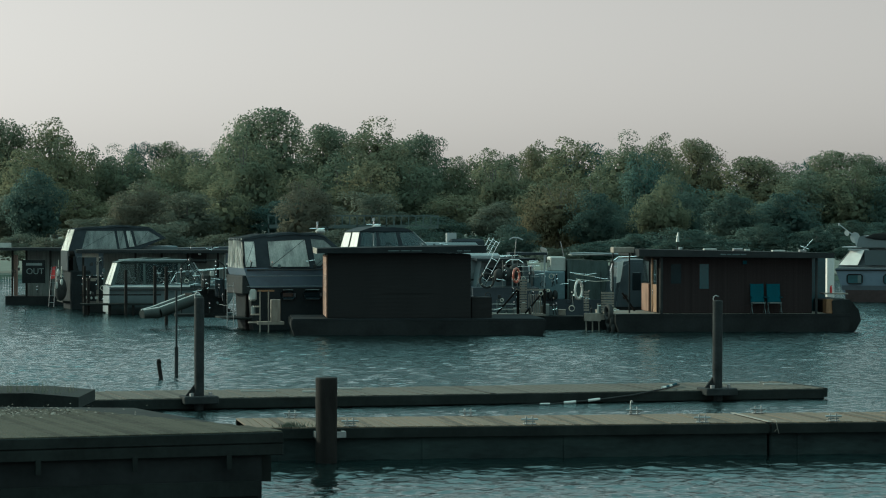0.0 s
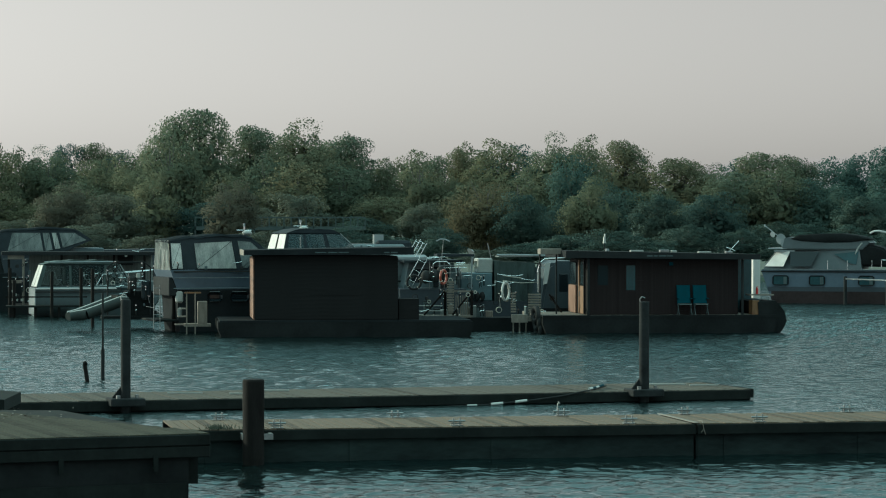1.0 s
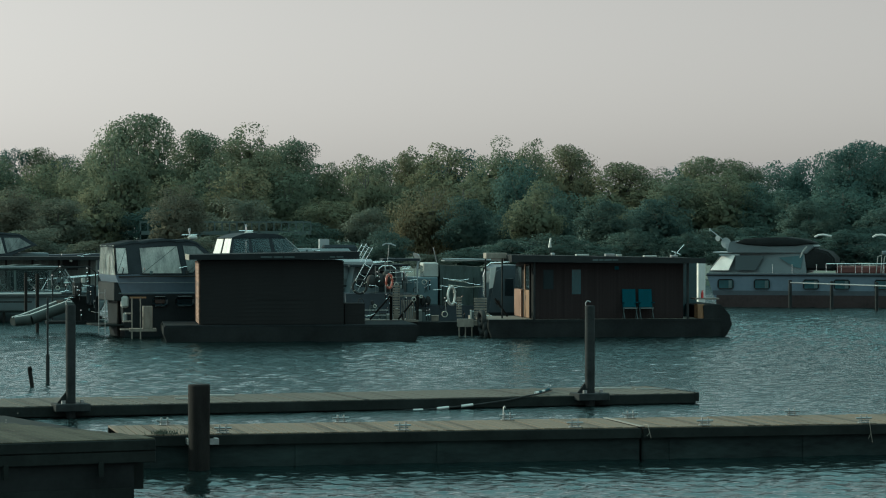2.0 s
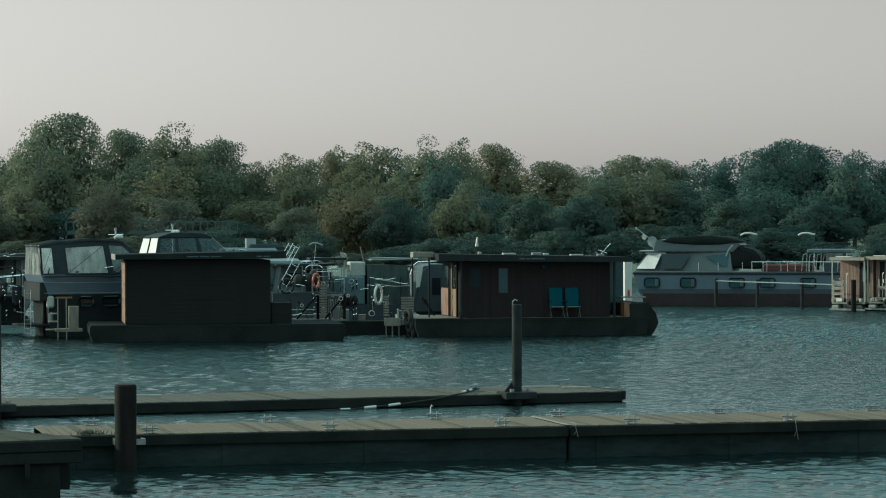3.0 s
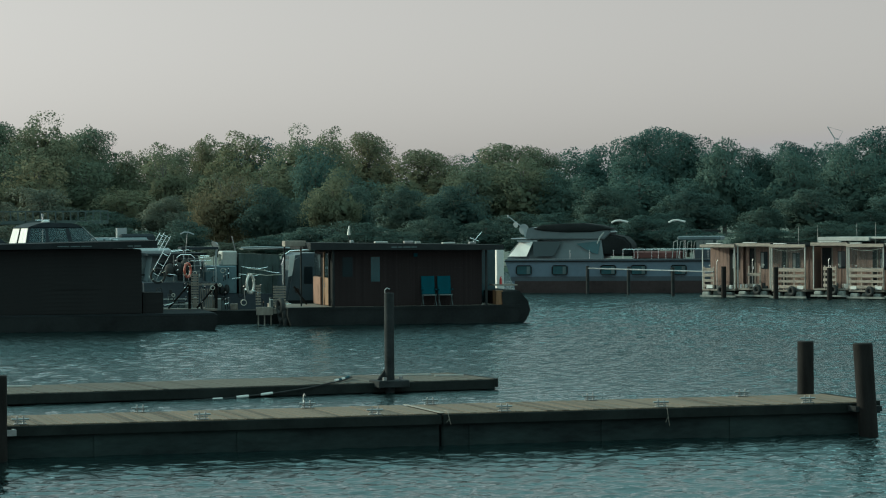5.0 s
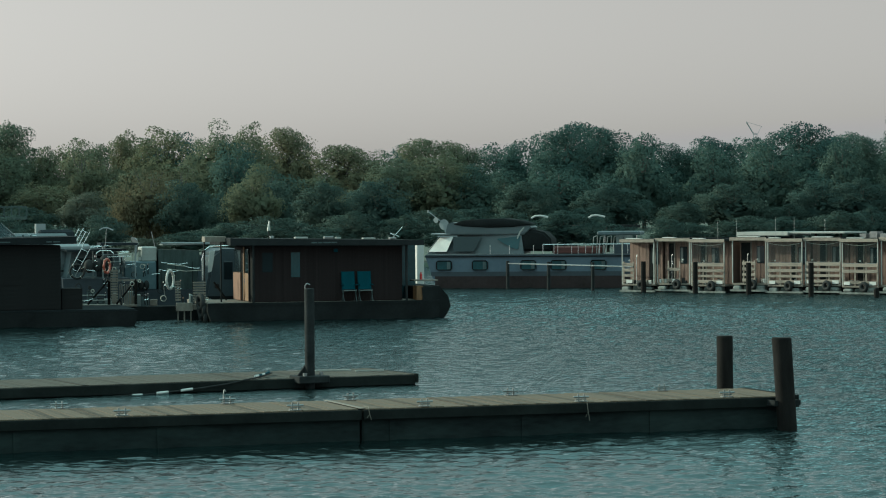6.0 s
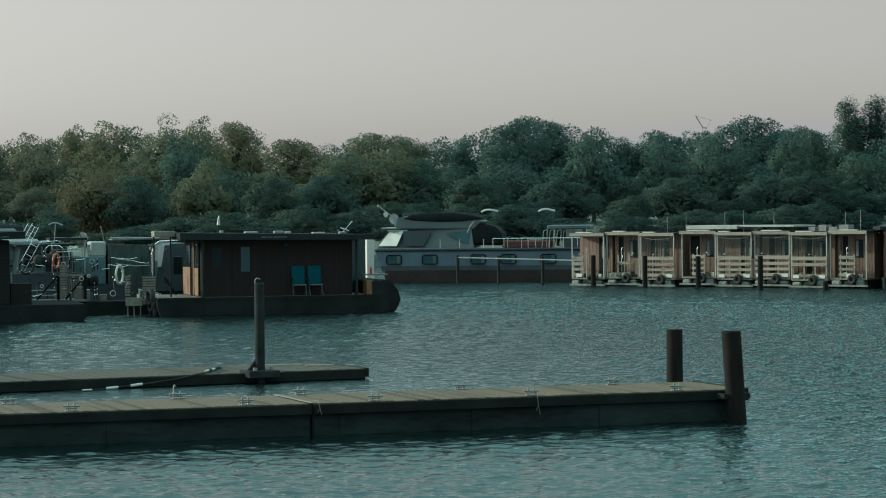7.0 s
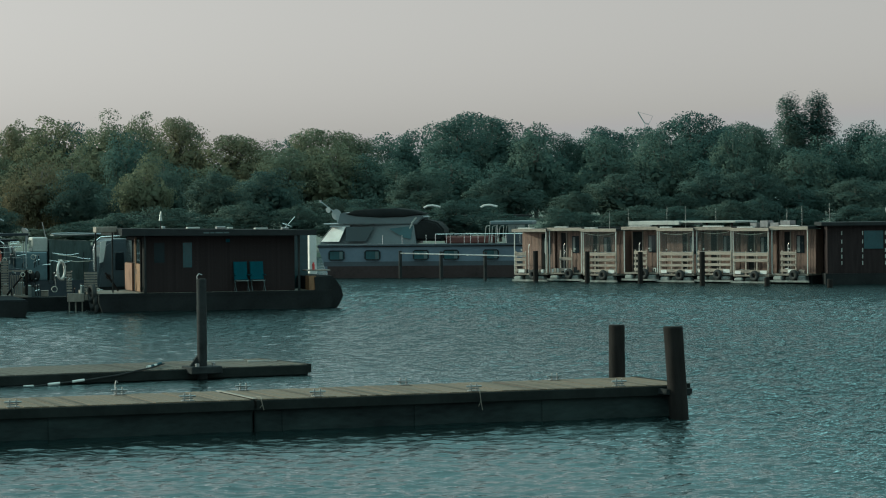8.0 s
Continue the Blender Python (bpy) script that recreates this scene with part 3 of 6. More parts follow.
bm = B()
for k in range(420):
    x, y, a = rnd.gauss(-6.9, 0.75), rnd.gauss(43.6, 0.7), rnd.uniform(0, 6.3)
    r = rnd.uniform(0.008, 0.022)
    vs = [bm.verts.new((x + r * math.cos(a + q) * (1.6 if i % 2 else 0.8), y + r * math.sin(a + q), 1.062 + 0.012 * (i == 0))) for i, q in enumerate((0, 1.57, 3.14, 4.71))]
    bm.faces.new(vs)
solid("leaf_litter", bm, M_PALEWOOD, Matrix(), "dry pale leaf litter on the mossy landing stage", "leaf litter", kind="stuff")


# ---- houseboats ----
def hull_box(name, x0, x1, y0, y1, z0, z1, material, parent, label="", round_ends=0.25):
    bm = B()
    pr = [(x0, z1), (x1, z1), (x1, z1 - 0.25), (x1 - round_ends, z0), (x0 + round_ends, z0), (x0, z1 - 0.25)]
    slab(bm, pr, y0, y1)
    return part(name, bm, material, parent, label)


def boards(name, x0, x1, y, z0, z1, step, material, parent, depth=0.025):
    """Horizontal cladding boards on a wall facing -y."""
    z = z0
    first = None
    while z < z1 - 0.02:
        h = min(step, z1 - z)
        if first is None:
            first = one_box(name, (x0, x1, y - depth, y, 0, step - 0.004), material, parent)
            ob = first
        else:
            ob = new(name, first.data)
            ob.parent = parent
        ob.location = (0, 0, z)
        ob.scale = (1, 1, h / step)
        z += step


hb1 = thing("houseboat", pose(-4.25, 102.0, 0, 0, 0, 4.4), "black-brown timber box houseboat with a flat roof on a black pontoon", "houseboat", "houseboats")
hull_box("hull", -1.35, 8.05, -0.45, 4.4, -0.4, 0.52, M_HULLBLACK, hb1, "black pontoon hull")
one_box("deck", (-1.3, 8.0, -0.4, 4.35, 0.525, 0.58), M_PITCH, hb1, "tarred timber deck")
one_box("house_body", (0.02, 5.28, 0.03, 3.9, 0.58, 2.95), M_BLACKWOOD, hb1, "black-brown boarded cabin")
boards("wall_board", 0.0, 5.3, 0.03, 0.6, 2.93, 0.145, M_BLACKWOOD, hb1)
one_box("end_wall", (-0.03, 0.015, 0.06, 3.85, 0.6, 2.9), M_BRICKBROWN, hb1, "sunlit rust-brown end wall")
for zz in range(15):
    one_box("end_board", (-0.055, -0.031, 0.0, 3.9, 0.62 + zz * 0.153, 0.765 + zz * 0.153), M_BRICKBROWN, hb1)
bm = B()
slab(bm, [(-0.4, 2.98), (5.85, 3.0), (5.85, 3.27), (-0.4, 3.16)], -0.4, 4.35)
part("roof", bm, M_PITCH, hb1, "flat dark roof with deep fascia")
one_box("roof_edge", (-0.42, -0.39, -0.4, 4.35, 2.96, 3.17), M_PALEWOOD, hb1, "sunlit pale roof edge")
one_box("step_box", (5.35, 6.1, 0.2, 1.6, 0.58, 1.35), M_BLACKWOOD, hb1, "dark deck locker")
one_box("window_shutter", (2.0, 3.9, -0.008, -0.002, 1.5, 1.95), M_BLACKWOOD, hb1, "closed black shutter")
for x0, x1 in ((2.2, 2.62), (2.68, 3.02), (3.07, 3.45), (4.75, 4.95), (5.0, 5.25)):
    one_box("lettering_bar", (x0, x1, -0.408, -0.401, 3.06, 3.1), M_DARKCANVAS, hb1, "faded grey lettering")

hb2 = thing("houseboat", pose(8.36, 106.0, 0, 0, 0, 6.0), "dark red-brown timber houseboat with two teal deck chairs and flat roof", "houseboat", "houseboats")
hull_box("hull", -1.85, 7.3, -0.55, 4.4, -0.4, 0.58, M_HULLBLACK, hb2, "black pontoon hull")
one_box("deck", (-1.8, 7.25, -0.5, 4.35, 0.585, 0.65), M_PALEWOOD, hb2, "pale timber deck")
one_box("rubbing_strip", (-1.84, 7.28, -0.565, -0.502, 0.55, 0.656), M_HULLBLACK, hb2, "black rubbing strip")
one_box("house_body", (0.03, 5.88, 0.03, 3.8, 0.65, 2.8), M_REDWOOD, hb2, "red-brown boarded cabin")
boards("wall_board", 0.0, 5.9, 0.03, 0.67, 2.78, 0.145, M_REDWOOD, hb2)
bm = B()
slab(bm, [(-0.95, 2.85), (6.65, 2.78), (6.65, 2.98), (-0.95, 3.12)], -0.55, 4.2)
part("roof", bm, M_FELT, hb2, "flat black roof with overhang")
one_rod("porch_post", (-0.03, -0.3, 0.65), (-0.03, -0.3, 2.85), 0.05, M_STEELPILE, hb2)
one_rod("porch_post", (6.0, -0.3, 0.65), (6.0, -0.3, 2.8), 0.05, M_STEELPILE, hb2)
one_box("end_wall", (-0.02, 0.025, 0.05, 3.78, 0.67, 2.78), M_BLACKWOOD, hb2)
dr = one_box("door", (-0.06, -0.021, 0.55, 1.45, 0.68, 1.75), M_OAK, hb2, "honey-coloured wooden door")
one_rod("door_handle", (-0.09, 1.3, 1.35), (-0.09, 1.3, 1.55), 0.015, M_CHROME, dr, seg=6)
one_box("door_glass", (-0.05, -0.021, 0.62, 1.38, 1.76, 2.68), M_DARKGLASS, hb2)
one_box("door_jamb", (-0.08, -0.021, 1.47, 1.6, 0.68, 2.75), M_OAK, hb2)
one_box("door_jamb", (-0.08, -0.021, 0.4, 0.53, 0.68, 2.75), M_BLACKWOOD, hb2)
one_box("side_panel", (-0.09, -0.021, 2.2, 3.75, 0.68, 1.75), M_BRICKBROWN, hb2, "rust-brown boarded panel")
one_box("side_window", (-0.06, -0.021, 2.3, 3.65, 1.8, 2.65), M_DARKGLASS, hb2)
one_box("window", (0.38, 0.78, -0.004, 0.004, 1.8, 2.55), M_DARKGLASS, hb2, "dark window pane")
one_box("window", (1.5, 1.85, -0.004, 0.004, 1.6, 2.55), M_TEALGLASS, hb2, "teal-framed window")
one_box("wind_screen", (6.46, 7.05, 2.5, 2.56, 0.65, 2.75), M_TEALGLASS, hb2, "dark teal wind screen")
one_box("house_extension", (5.9, 6.1, 1.2, 3.6, 0.65, 2.78), M_REDWOOD, hb2)
one_box("lamp", (3.18, 3.32, -0.1, -0.005, 2.55, 2.68), M_TEAL, hb2, "small wall lamp")
one_box("table_top", (6.4, 7.35, 0.1, 0.8, 1.38, 1.43), M_PALEWOOD, hb2, "pale folding shelf")
one_box("locker", (6.4, 6.66, -0.3, 0.3, 0.66, 1.2), M_OAK, hb2, "small honey wood locker")
bm = B()
slab(bm, [(6.6, 1.15), (7.3, 1.2), (7.65, 0.8), (7.75, 0.4), (7.6, 0.1), (7.3, -0.3), (6.7, -0.3)], -0.35, 3.9)
part("bow_bulwark", bm, M_HULLBLACK, hb2, "black upswept bow")
for x0, x1 in ((2.2, 2.42), (2.46, 2.62), (2.66, 2.95), (2.98, 3.2)):
    one_box("lettering_bar", (x0, x1, -0.558, -0.551, 2.9, 2.95), M_DARKCANVAS, hb2, "faded grey lettering")


# bits and aerials on the second houseboat's roof
mroof = pose(8.36, 106.0, 3.1, 0, 0, 6.0)
for x, y, w, h, mt in ((0.75, 0.2, 0.12, 0.1, M_WHITE), (1.7, 0.1, 0.5, 0.07, M_OFFWHITE), (2.9, 0.3, 0.35, 0.1, M_GALV), (3.3, 0.1, 0.2, 0.08, M_OFFWHITE), (4.4, 0.2, 0.5, 0.06, M_OFFWHITE), (5.5, 0.3, 0.25, 0.09, M_GALV)):
    bm = B()
    box(bm, 0, w, 0, 0.3, 0, h, 0.015)
    solid("roof_fitting", bm, mt, mroof @ pose(x, y, -0.13 * (x + 0.95) / 7.6 + 0.02), "small pale fitting on the houseboat roof", "fitting", "roof fittings")
orn = thing("wind_ornament", mroof @ pose(0.72, 0.4, 0.0), "small pale wind ornament on a roof pole", "ornament")
one_rod("pole", (0, 0, -0.05), (0, 0, 0.35), 0.02, M_STEELPILE, orn, seg=6)
bm = B()
rod(bm, (0, 0, 0.3), (0, 0, 0.48), 0.07, 0.04, 8)
rod(bm, (0, 0, 0.48), (0.03, 0, 0.66), 0.045, 0.03, 8)
part("figure", bm, M_OFFWHITE, orn)
aer = thing("aerial", mroof @ pose(5.6, 0.5, -0.1), "slanting steel aerial on the houseboat roof", "aerial", "aerials")
one_rod("boom", (0, 0, 0), (0.45, 0, 0.5), 0.014, M_CHROME, aer, seg=5)
one_rod("mast", (0.1, 0, -0.02), (0.1, 0, 0.25), 0.02, M_WHITE, aer, seg=5)
one_rod("bar", (-0.05, 0, 0.25), (0.3, 0, 0.12), 0.012, M_CHROME, aer, seg=5)


def deck_chair(m):
    c = thing("deck_chair", m, "teal folding deck chair standing against the dark cabin wall", "chair", "deck chairs")
    for x in (-0.25, 0.25):
        one_rod("front_leg", (x, -0.22, 0), (x, 0.1, 0.42), 0.013, M_DARKCANVAS, c, seg=6)
        one_rod("back_leg", (x, 0.2, 0), (x, -0.15, 0.45), 0.013, M_DARKCANVAS, c, seg=6)
        one_box("armrest", (x - 0.025, x + 0.025, -0.22, 0.2, 0.62, 0.65), M_TEAL, c)
        one_rod("back_rail", (x, 0.12, 0.4), (x, 0.28, 1.15), 0.016, M_TEAL, c, seg=6)
    one_box("seat", (-0.24, 0.24, -0.2, 0.2, 0.4, 0.43), M_GREYCANVAS, c, "grey seat edge")
    bm = B()
    slab(bm, [(0.12, 0.45), (0.27, 1.14), (0.25, 1.14), (0.10, 0.45)], -0.24, 0.24)
    for v in bm.verts:
        v.co = Vector((v.co.y, v.co.x, v.co.z))
    part("backrest", bm, M_TEAL, c, "teal fabric back")
    return c


mh2 = pose(8.36, 106.0, 0, 0, 0, 6.0)
for x in (3.72, 4.36):
    deck_chair(mh2 @ pose(x, -0.32, 0.65, 0, 0, 0))


wp = thing("white_locker", pose(15.5, 111.6, 0, 0, 0, 4), "tall sunlit white locker on a boat behind the houseboat", "locker")
one_box("body", (0.0, 0.3, 0.0, 1.3, 0.95, 2.75), M_WHITECANVAS, wp, "", 0.02)
one_box("stand", (-0.1, 0.7, -0.1, 1.5, -0.3, 0.95), M_HULLBLACK, wp)


# ---- the row of small holiday cabins ----
ROW, ROW_YAW, BAY = (29.75, 137.4), -45.9, 2.06


def cabin(m, seed, door, rail, shade):
    """A floating cabin: boarded walls, a glazed porch on thin posts, a slatted railing from rail[0] to rail[1]."""
    c = thing("holiday_cabin", m, "small larch-clad floating cabin with glazed porch and slatted railing", "cabin", "floating cabins")
    w = BAY - 0.1
    cl = random.Random(seed)
    one_box("float", (0, w, 0.1, 3.4, -0.3, 0.3), M_HULLBLACK, c, "black float")
    one_box("deck", (0, w, -0.3, 3.4, 0.3, 0.38), M_PALEWOOD, c, "timber deck")
    one_box("waterline_beam", (-0.06, w + 0.1, -0.44, -0.36, -0.02, 0.07), M_FLOATGREY, c, "pale beam at the waterline")
    # boarded walls
    one_box("back_wall", (0.04, w - 0.04, 0.49, 0.6, 0.38, 2.5), M_CLADDING, c)
    x = 0.05
    while x < w - 0.1:
        wd = cl.uniform(0.15, 0.22)
        if not door[0] - 0.02 < x + wd / 2 < door[1] + 0.02:
            one_box("board", (x, min(x + wd - 0.012, w - 0.05), 0.452 + cl.uniform(0, 0.012), 0.488, 0.4, 2.5), M_CLADDING, c)
        x += wd
    one_box("side_wall", (0.0, 0.05, 0.46, 3.4, 0.38, 2.5), M_CLADDING, c)
    one_box("side_wall", (w - 0.05, w, 0.46, 3.4, 0.38, 2.5), M_CLADDING, c)
    cdoor = one_box("door", (door[0], door[1], 0.44, 0.487, 0.4, 2.36), M_HULLBLACK, c, "dark doorway")
    one_rod("door_handle", (door[1] - 0.06, 0.41, 1.3), (door[1] - 0.06, 0.41, 1.48), 0.012, M_CHROME, cdoor, seg=6)
    one_box("door_frame", (door[1] + 0.001, door[1] + 0.06, 0.425, 0.487, 0.4, 2.42), M_PALEWOOD, c)
    win = one_box("window", (min(door[1] + 0.35, w - 0.65), min(door[1] + 0.35, w - 0.65) + 0.42, 0.43, 0.4505, 1.35, 2.2), M_DARKGLASS, c, "dark cabin window")
    one_box("curtain", (min(door[1] + 0.4, w - 0.6), min(door[1] + 0.4, w - 0.6) + 0.14, 0.424, 0.429, 1.4, 2.15), M_GREYCANVAS, win, "grey curtain")
    # roof with a pale fascia and a sunlit edge trim
    bm = B()
    slab(bm, [(-0.05, 2.5), (w + 0.04, 2.52), (w + 0.04, 2.64), (-0.05, 2.62)], -0.36, 3.4)
    part("roof", bm, M_FELT, c)
    one_box("roof_fascia", (-0.06, w + 0.03, -0.39, -0.361, 2.47, 2.63), M_FENCE, c, "pale fascia board", 0.008)
    one_box("roof_fascia", (-0.09, -0.061, -0.39, 3.4, 2.47, 2.63), M_FENCE, c)
    t0 = cl.uniform(0.1, 0.5)
    one_box("edge_trim", (t0, t0 + cl.uniform(0.5, 1.2), -0.40, -0.2, 2.645, 2.685), M_WHITECANVAS, c, "white roof edge trim")
    # porch posts, glazing and its bars
    for x in (0.0, w * 0.97):
        one_box("porch_post", (x, x + 0.045, -0.31, -0.26, 0.38, 2.47), M_OFFWHITE, c, "pale porch post")
    if shade:
        one_box("glass_screen", (0.05, w * 0.97, -0.29, -0.28, 1.45, 2.46), M_PORCHGLASS, c, "clear porch glazing")
        one_rod("glazing_bar", (0.05, -0.285, 1.45), (w * 0.97, -0.285, 1.45), 0.015, M_GALV, c, seg=6)
        bm = B()
        pts = [(0.08 + (w * 0.88) * q / 6, -0.27, 2.4 - 0.10 * math.sin(math.pi * q / 6)) for q in range(7)]
        path_rod(bm, pts, 0.012, 5)
        part("light_string", bm, M_ROPE, c, "sagging pale cord")
    else:
        bm = B()
        path_rod(bm, [(w * 0.45, -0.285, 0.4), (w * 0.45, -0.285, 1.75), (w * 0.45 + 0.05, -0.285, 1.85)], 0.018, 6)
        part("lamp_pole", bm, M_GALV, c, "thin lamp pole")
    # railing
    x0, x1 = rail
    for z, h in ((0.46, 0.15), (0.74, 0.13), (1.00, 0.15), (1.28, 0.16)):
        if cl.random() < 0.93:
            one_box("fence_slat", (x0, x1, -0.345, -0.316, z, z + h), M_FENCE, c, "", 0.006)
    k = max(2, int((x1 - x0) / 0.6) + 1)
    for q in range(k):
        x = x0 + 0.03 + (x1 - x0 - 0.12) * q / (k - 1)
        one_box("fence_post", (x, x + 0.065, -0.315, -0.27, 0.36, 1.5), M_FENCE, c)
    one_box("sign", (x1 - 0.45, x1 - 0.1, -0.36, -0.346, 0.42, 0.58), M_WHITECANVAS, c, "small white sign")
    if x1 - x0 > 1.3:
        one_box("sign", (x0 + 0.08, x0 + 0.4, -0.36, -0.346, 0.42, 0.57), M_WHITECANVAS, c, "small white sign")
    # what hangs and floats below the deck edge
    for q in range(3):
        bm = B()
        x = 0.05 + q * 0.66 + cl.uniform(-0.05, 0.05)
        box(bm, x, x + cl.uniform(0.36, 0.5), -0.37, 0.05, cl.uniform(0.0, 0.06), cl.uniform(0.22, 0.3), 0.06)
        part("float_end", bm, M_FLOATGREY if q != 1 else M_FLOAT, c, "worn grey float end")
    bm = B()
    torus(bm, (w * 0.63, -0.42, 0.33), (0.15, 1, 0), 0.17, 0.09, 16, 8)
    smooth(part("tyre", bm, M_RUBBER, c, "black tyre fender"), 70)
    for q in range(9):
        x, h = cl.uniform(0.05, w - 0.3), cl.uniform(0.10, 0.26)
        one_box("deck_clutter", (x, x + cl.uniform(0.06, 0.22), -0.26, -0.12, 0.385, 0.39 + h), (M_RUBBER, M_PALEWOOD, M_GREYCANVAS, M_WHITECANVAS)[q % 4], c, "", 0.015)
    for q in range(1):
        bm = B()
        x = cl.uniform(0.3, w - 0.3)
        bmesh.ops.create_uvsphere(bm, u_segments=8, v_segments=6, radius=0.045)
        for v in bm.verts:
            v.co = Vector((v.co.x + x, v.co.y - 0.33, v.co.z + 1.56))
        part("lantern", bm, M_OFFWHITE, c, "small white lantern")
    return c


mr = pose(*ROW, 0, 0, 0, ROW_YAW)
W = BAY - 0.1
for k, (door, rail, shade) in enumerate((((1.2, 1.5), (0.05, 0.75), False), ((0.25, 0.55), (0.62, 1.4), False), ((0.15, 0.4), (0.05, W), True), ((0.08, 0.62), (0.6, 1.35), False),
                                         ((0.9, 1.15), (0.05, W), True), ((0.4, 0.72), (0.05, W), True), ((0.45, 0.75), (0.05, W), True), ((0.3, 0.6), (0.5, 1.35), False))):
    cabin(mr @ pose(BAY * k + (0.28 if k > 2 else 0), 0.08 * (k % 2), (0, 0.05, 0, 0.09, 0.03, 0.07, 0.02, 0.08)[k]), 60 + k, door, rail, shade)

rd = thing("roof_deck", mr @ pose(3.05 * BAY, 0.2, 2.68), "pale flat roof deck with a thin rail over the cabins", "roof deck")
one_box("slab", (0.0, 2.9, 0.3, 2.6, 0.12, 0.3), M_OFFWHITE, rd)
one_box("thin_edge", (2.9, 6.0, 0.4, 2.6, 0.22, 0.3), M_OFFWHITE, rd)
for k in range(5):
    one_box("leg", (0.1 + k * 1.4, 0.18 + k * 1.4, 0.5, 0.58, -0.02, 0.13 if k < 3 else 0.22), M_PILE, rd)
for k in range(4):
    ob = one_box("roof_unit", (6.6 + k * 0.55, 6.95 + k * 0.6, 0.8, 1.4, 0.0, 0.2 + 0.1 * (k % 2)), M_GALV, rd, "small grey roof unit")
dark = thing("houseboat", pose(41.6, 124.0, 0, 0, 0, -14), "dark red-brown boarded houseboat with one pale window", "houseboat", "houseboats")
one_box("hull", (0, 9, -0.2, 4, -0.4, 0.5), M_HULLBLACK, dark)
one_box("house_body", (0.1, 8.8, 0.03, 3.8, 0.5, 2.75), M_REDWOOD, dark)
one_box("roof", (-0.2, 9, -0.3, 4, 2.75, 2.9), M_FELT, dark)
one_box("window", (1.8, 2.7, -0.01, 0.025, 1.65, 2.5), M_TEALGLASS, dark, "blue-grey window")
for x in (0.75, 1.72, 2.78, 3.8):
    for z in (0.9, 1.2, 1.5, 1.9, 2.3):
        one_box("wall_strip", (x, x + 0.04, -0.012, 0.02, z, z + 0.18), M_OFFWHITE, dark, "pale strip")

dome = thing("satellite_dome", pose(45.2, 125.0, 2.9), "small white satellite dome on a stub mast", "dome")
bm = B()
bmesh.ops.create_uvsphere(bm, u_segments=16, v_segments=10, radius=0.26)
for v in bm.verts:
    v.co.z = v.co.z * 1.15 + 0.55
smooth(part("dome", bm, M_WHITE, dome), 60)
one_rod("mast", (0, 0, -0.02), (0, 0, 0.32), 0.05, M_GALV, dome, seg=8)
# a red extinguisher on the second houseboat's shelf
bm = B()
rod(bm, (0, 0, 0), (0, 0, 0.2), 0.05, seg=10)
rod(bm, (0, 0, 0.2), (0, 0, 0.26), 0.05, 0.02, seg=10)
rod(bm, (-0.03, 0, 0.27), (0.05, 0, 0.29), 0.012, seg=5)
solid("fire_extinguisher", bm, M_RED, pose(8.36, 106.0, 0, 0, 0, 6.0) @ pose(6.75, 0.4, 1.432), "small red fire extinguisher on a pale shelf", "extinguisher")

# mooring piles in front of the cabins
for x, y, top in ((30.31, 135.7, 1.5), (32.22, 132.6, 1.5), (34.1, 129.5, 1.5), (36.05, 125.5, 1.55), (38.5, 123.2, 0.35), (40.3, 119.5, 0.35)):
    pile(x, y, top, 0.13, M_PILE, label="dark timber mooring pile before the cabins", seg=12)


# ---- boats ----
def hull_shape(L, beam, z_st, z_bow, keel=-0.35, n=14, full=2.4):
    """A planing hull, stern at x = 0, bow at x = L."""
    bm = B()
    rows = []
    for i in range(n + 1):
        t = i / n
        b = beam / 2 * max(0.02, (1 - t ** full) ** 0.8) * (0.93 + 0.07 * min(1, t * 4))
        zs = z_st + (z_bow - z_st) * t ** 1.6
        x = L * t
        zk = keel + (zs - keel) * max(0, (t - 0.72) / 0.28) ** 2 * 0.8
        zc = zk + (zs - zk) * 0.42
        pts = [(x, 0, zk), (x - 0.02, b * 0.78, zc - 0.1), (x, b * 0.86, zc), (x + 0.25 * t, b, zs), (x + 0.25 * t, b * 0.9, zs + 0.02)]
        rows.append([bm.verts.new(p) for p in pts] + [bm.verts.new((p[0], -p[1], p[2])) for p in pts[:0:-1]])
    k = len(rows[0])
    for a, b_ in zip(rows, rows[1:]):
        for j in range(k):
            bm.faces.new((a[j], b_[j], b_[(j + 1) % k], a[(j + 1) % k]))
    bm.faces.new(rows[0])
    bm.faces.new(rows[-1][::-1])
    bmesh.ops.recalc_face_normals(bm, faces=bm.faces[:])
    return bm


def side_pane(name, prof, half, material, parent, label="", off=0.012):
    """The same flat pane on both sides of a cabin whose half width is half(z)."""
    for sgn in (-1, 1):
        bm = B()
        a = [bm.verts.new((x, sgn * (half(z) + off), z)) for x, z in prof]
        b = [bm.verts.new((x, sgn * (half(z) - 0.01), z)) for x, z in prof]
        n = len(prof)
        for k in range(n):
            bm.faces.new((a[k], a[(k + 1) % n], b[(k + 1) % n], b[k]))
        bm.faces.new(a)
        bm.faces.new(b[::-1])
        bmesh.ops.recalc_face_normals(bm, faces=bm.faces[:])
        part(name, bm, material, parent, label)


def quad(bm, pts, thick=0.012):
    """A thin sheet through four points."""
    a = [Vector(p) for p in pts]
    nrm = (a[1] - a[0]).cross(a[2] - a[0]).normalized() * thick
    va = [bm.verts.new(p) for p in a]
    vb = [bm.verts.new(p + nrm) for p in a]
    n = len(a)
    for k in range(n):
        bm.faces.new((va[k], va[(k + 1) % n], vb[(k + 1) % n], vb[k]))
    bm.faces.new(va[::-1])
    bm.faces.new(vb)


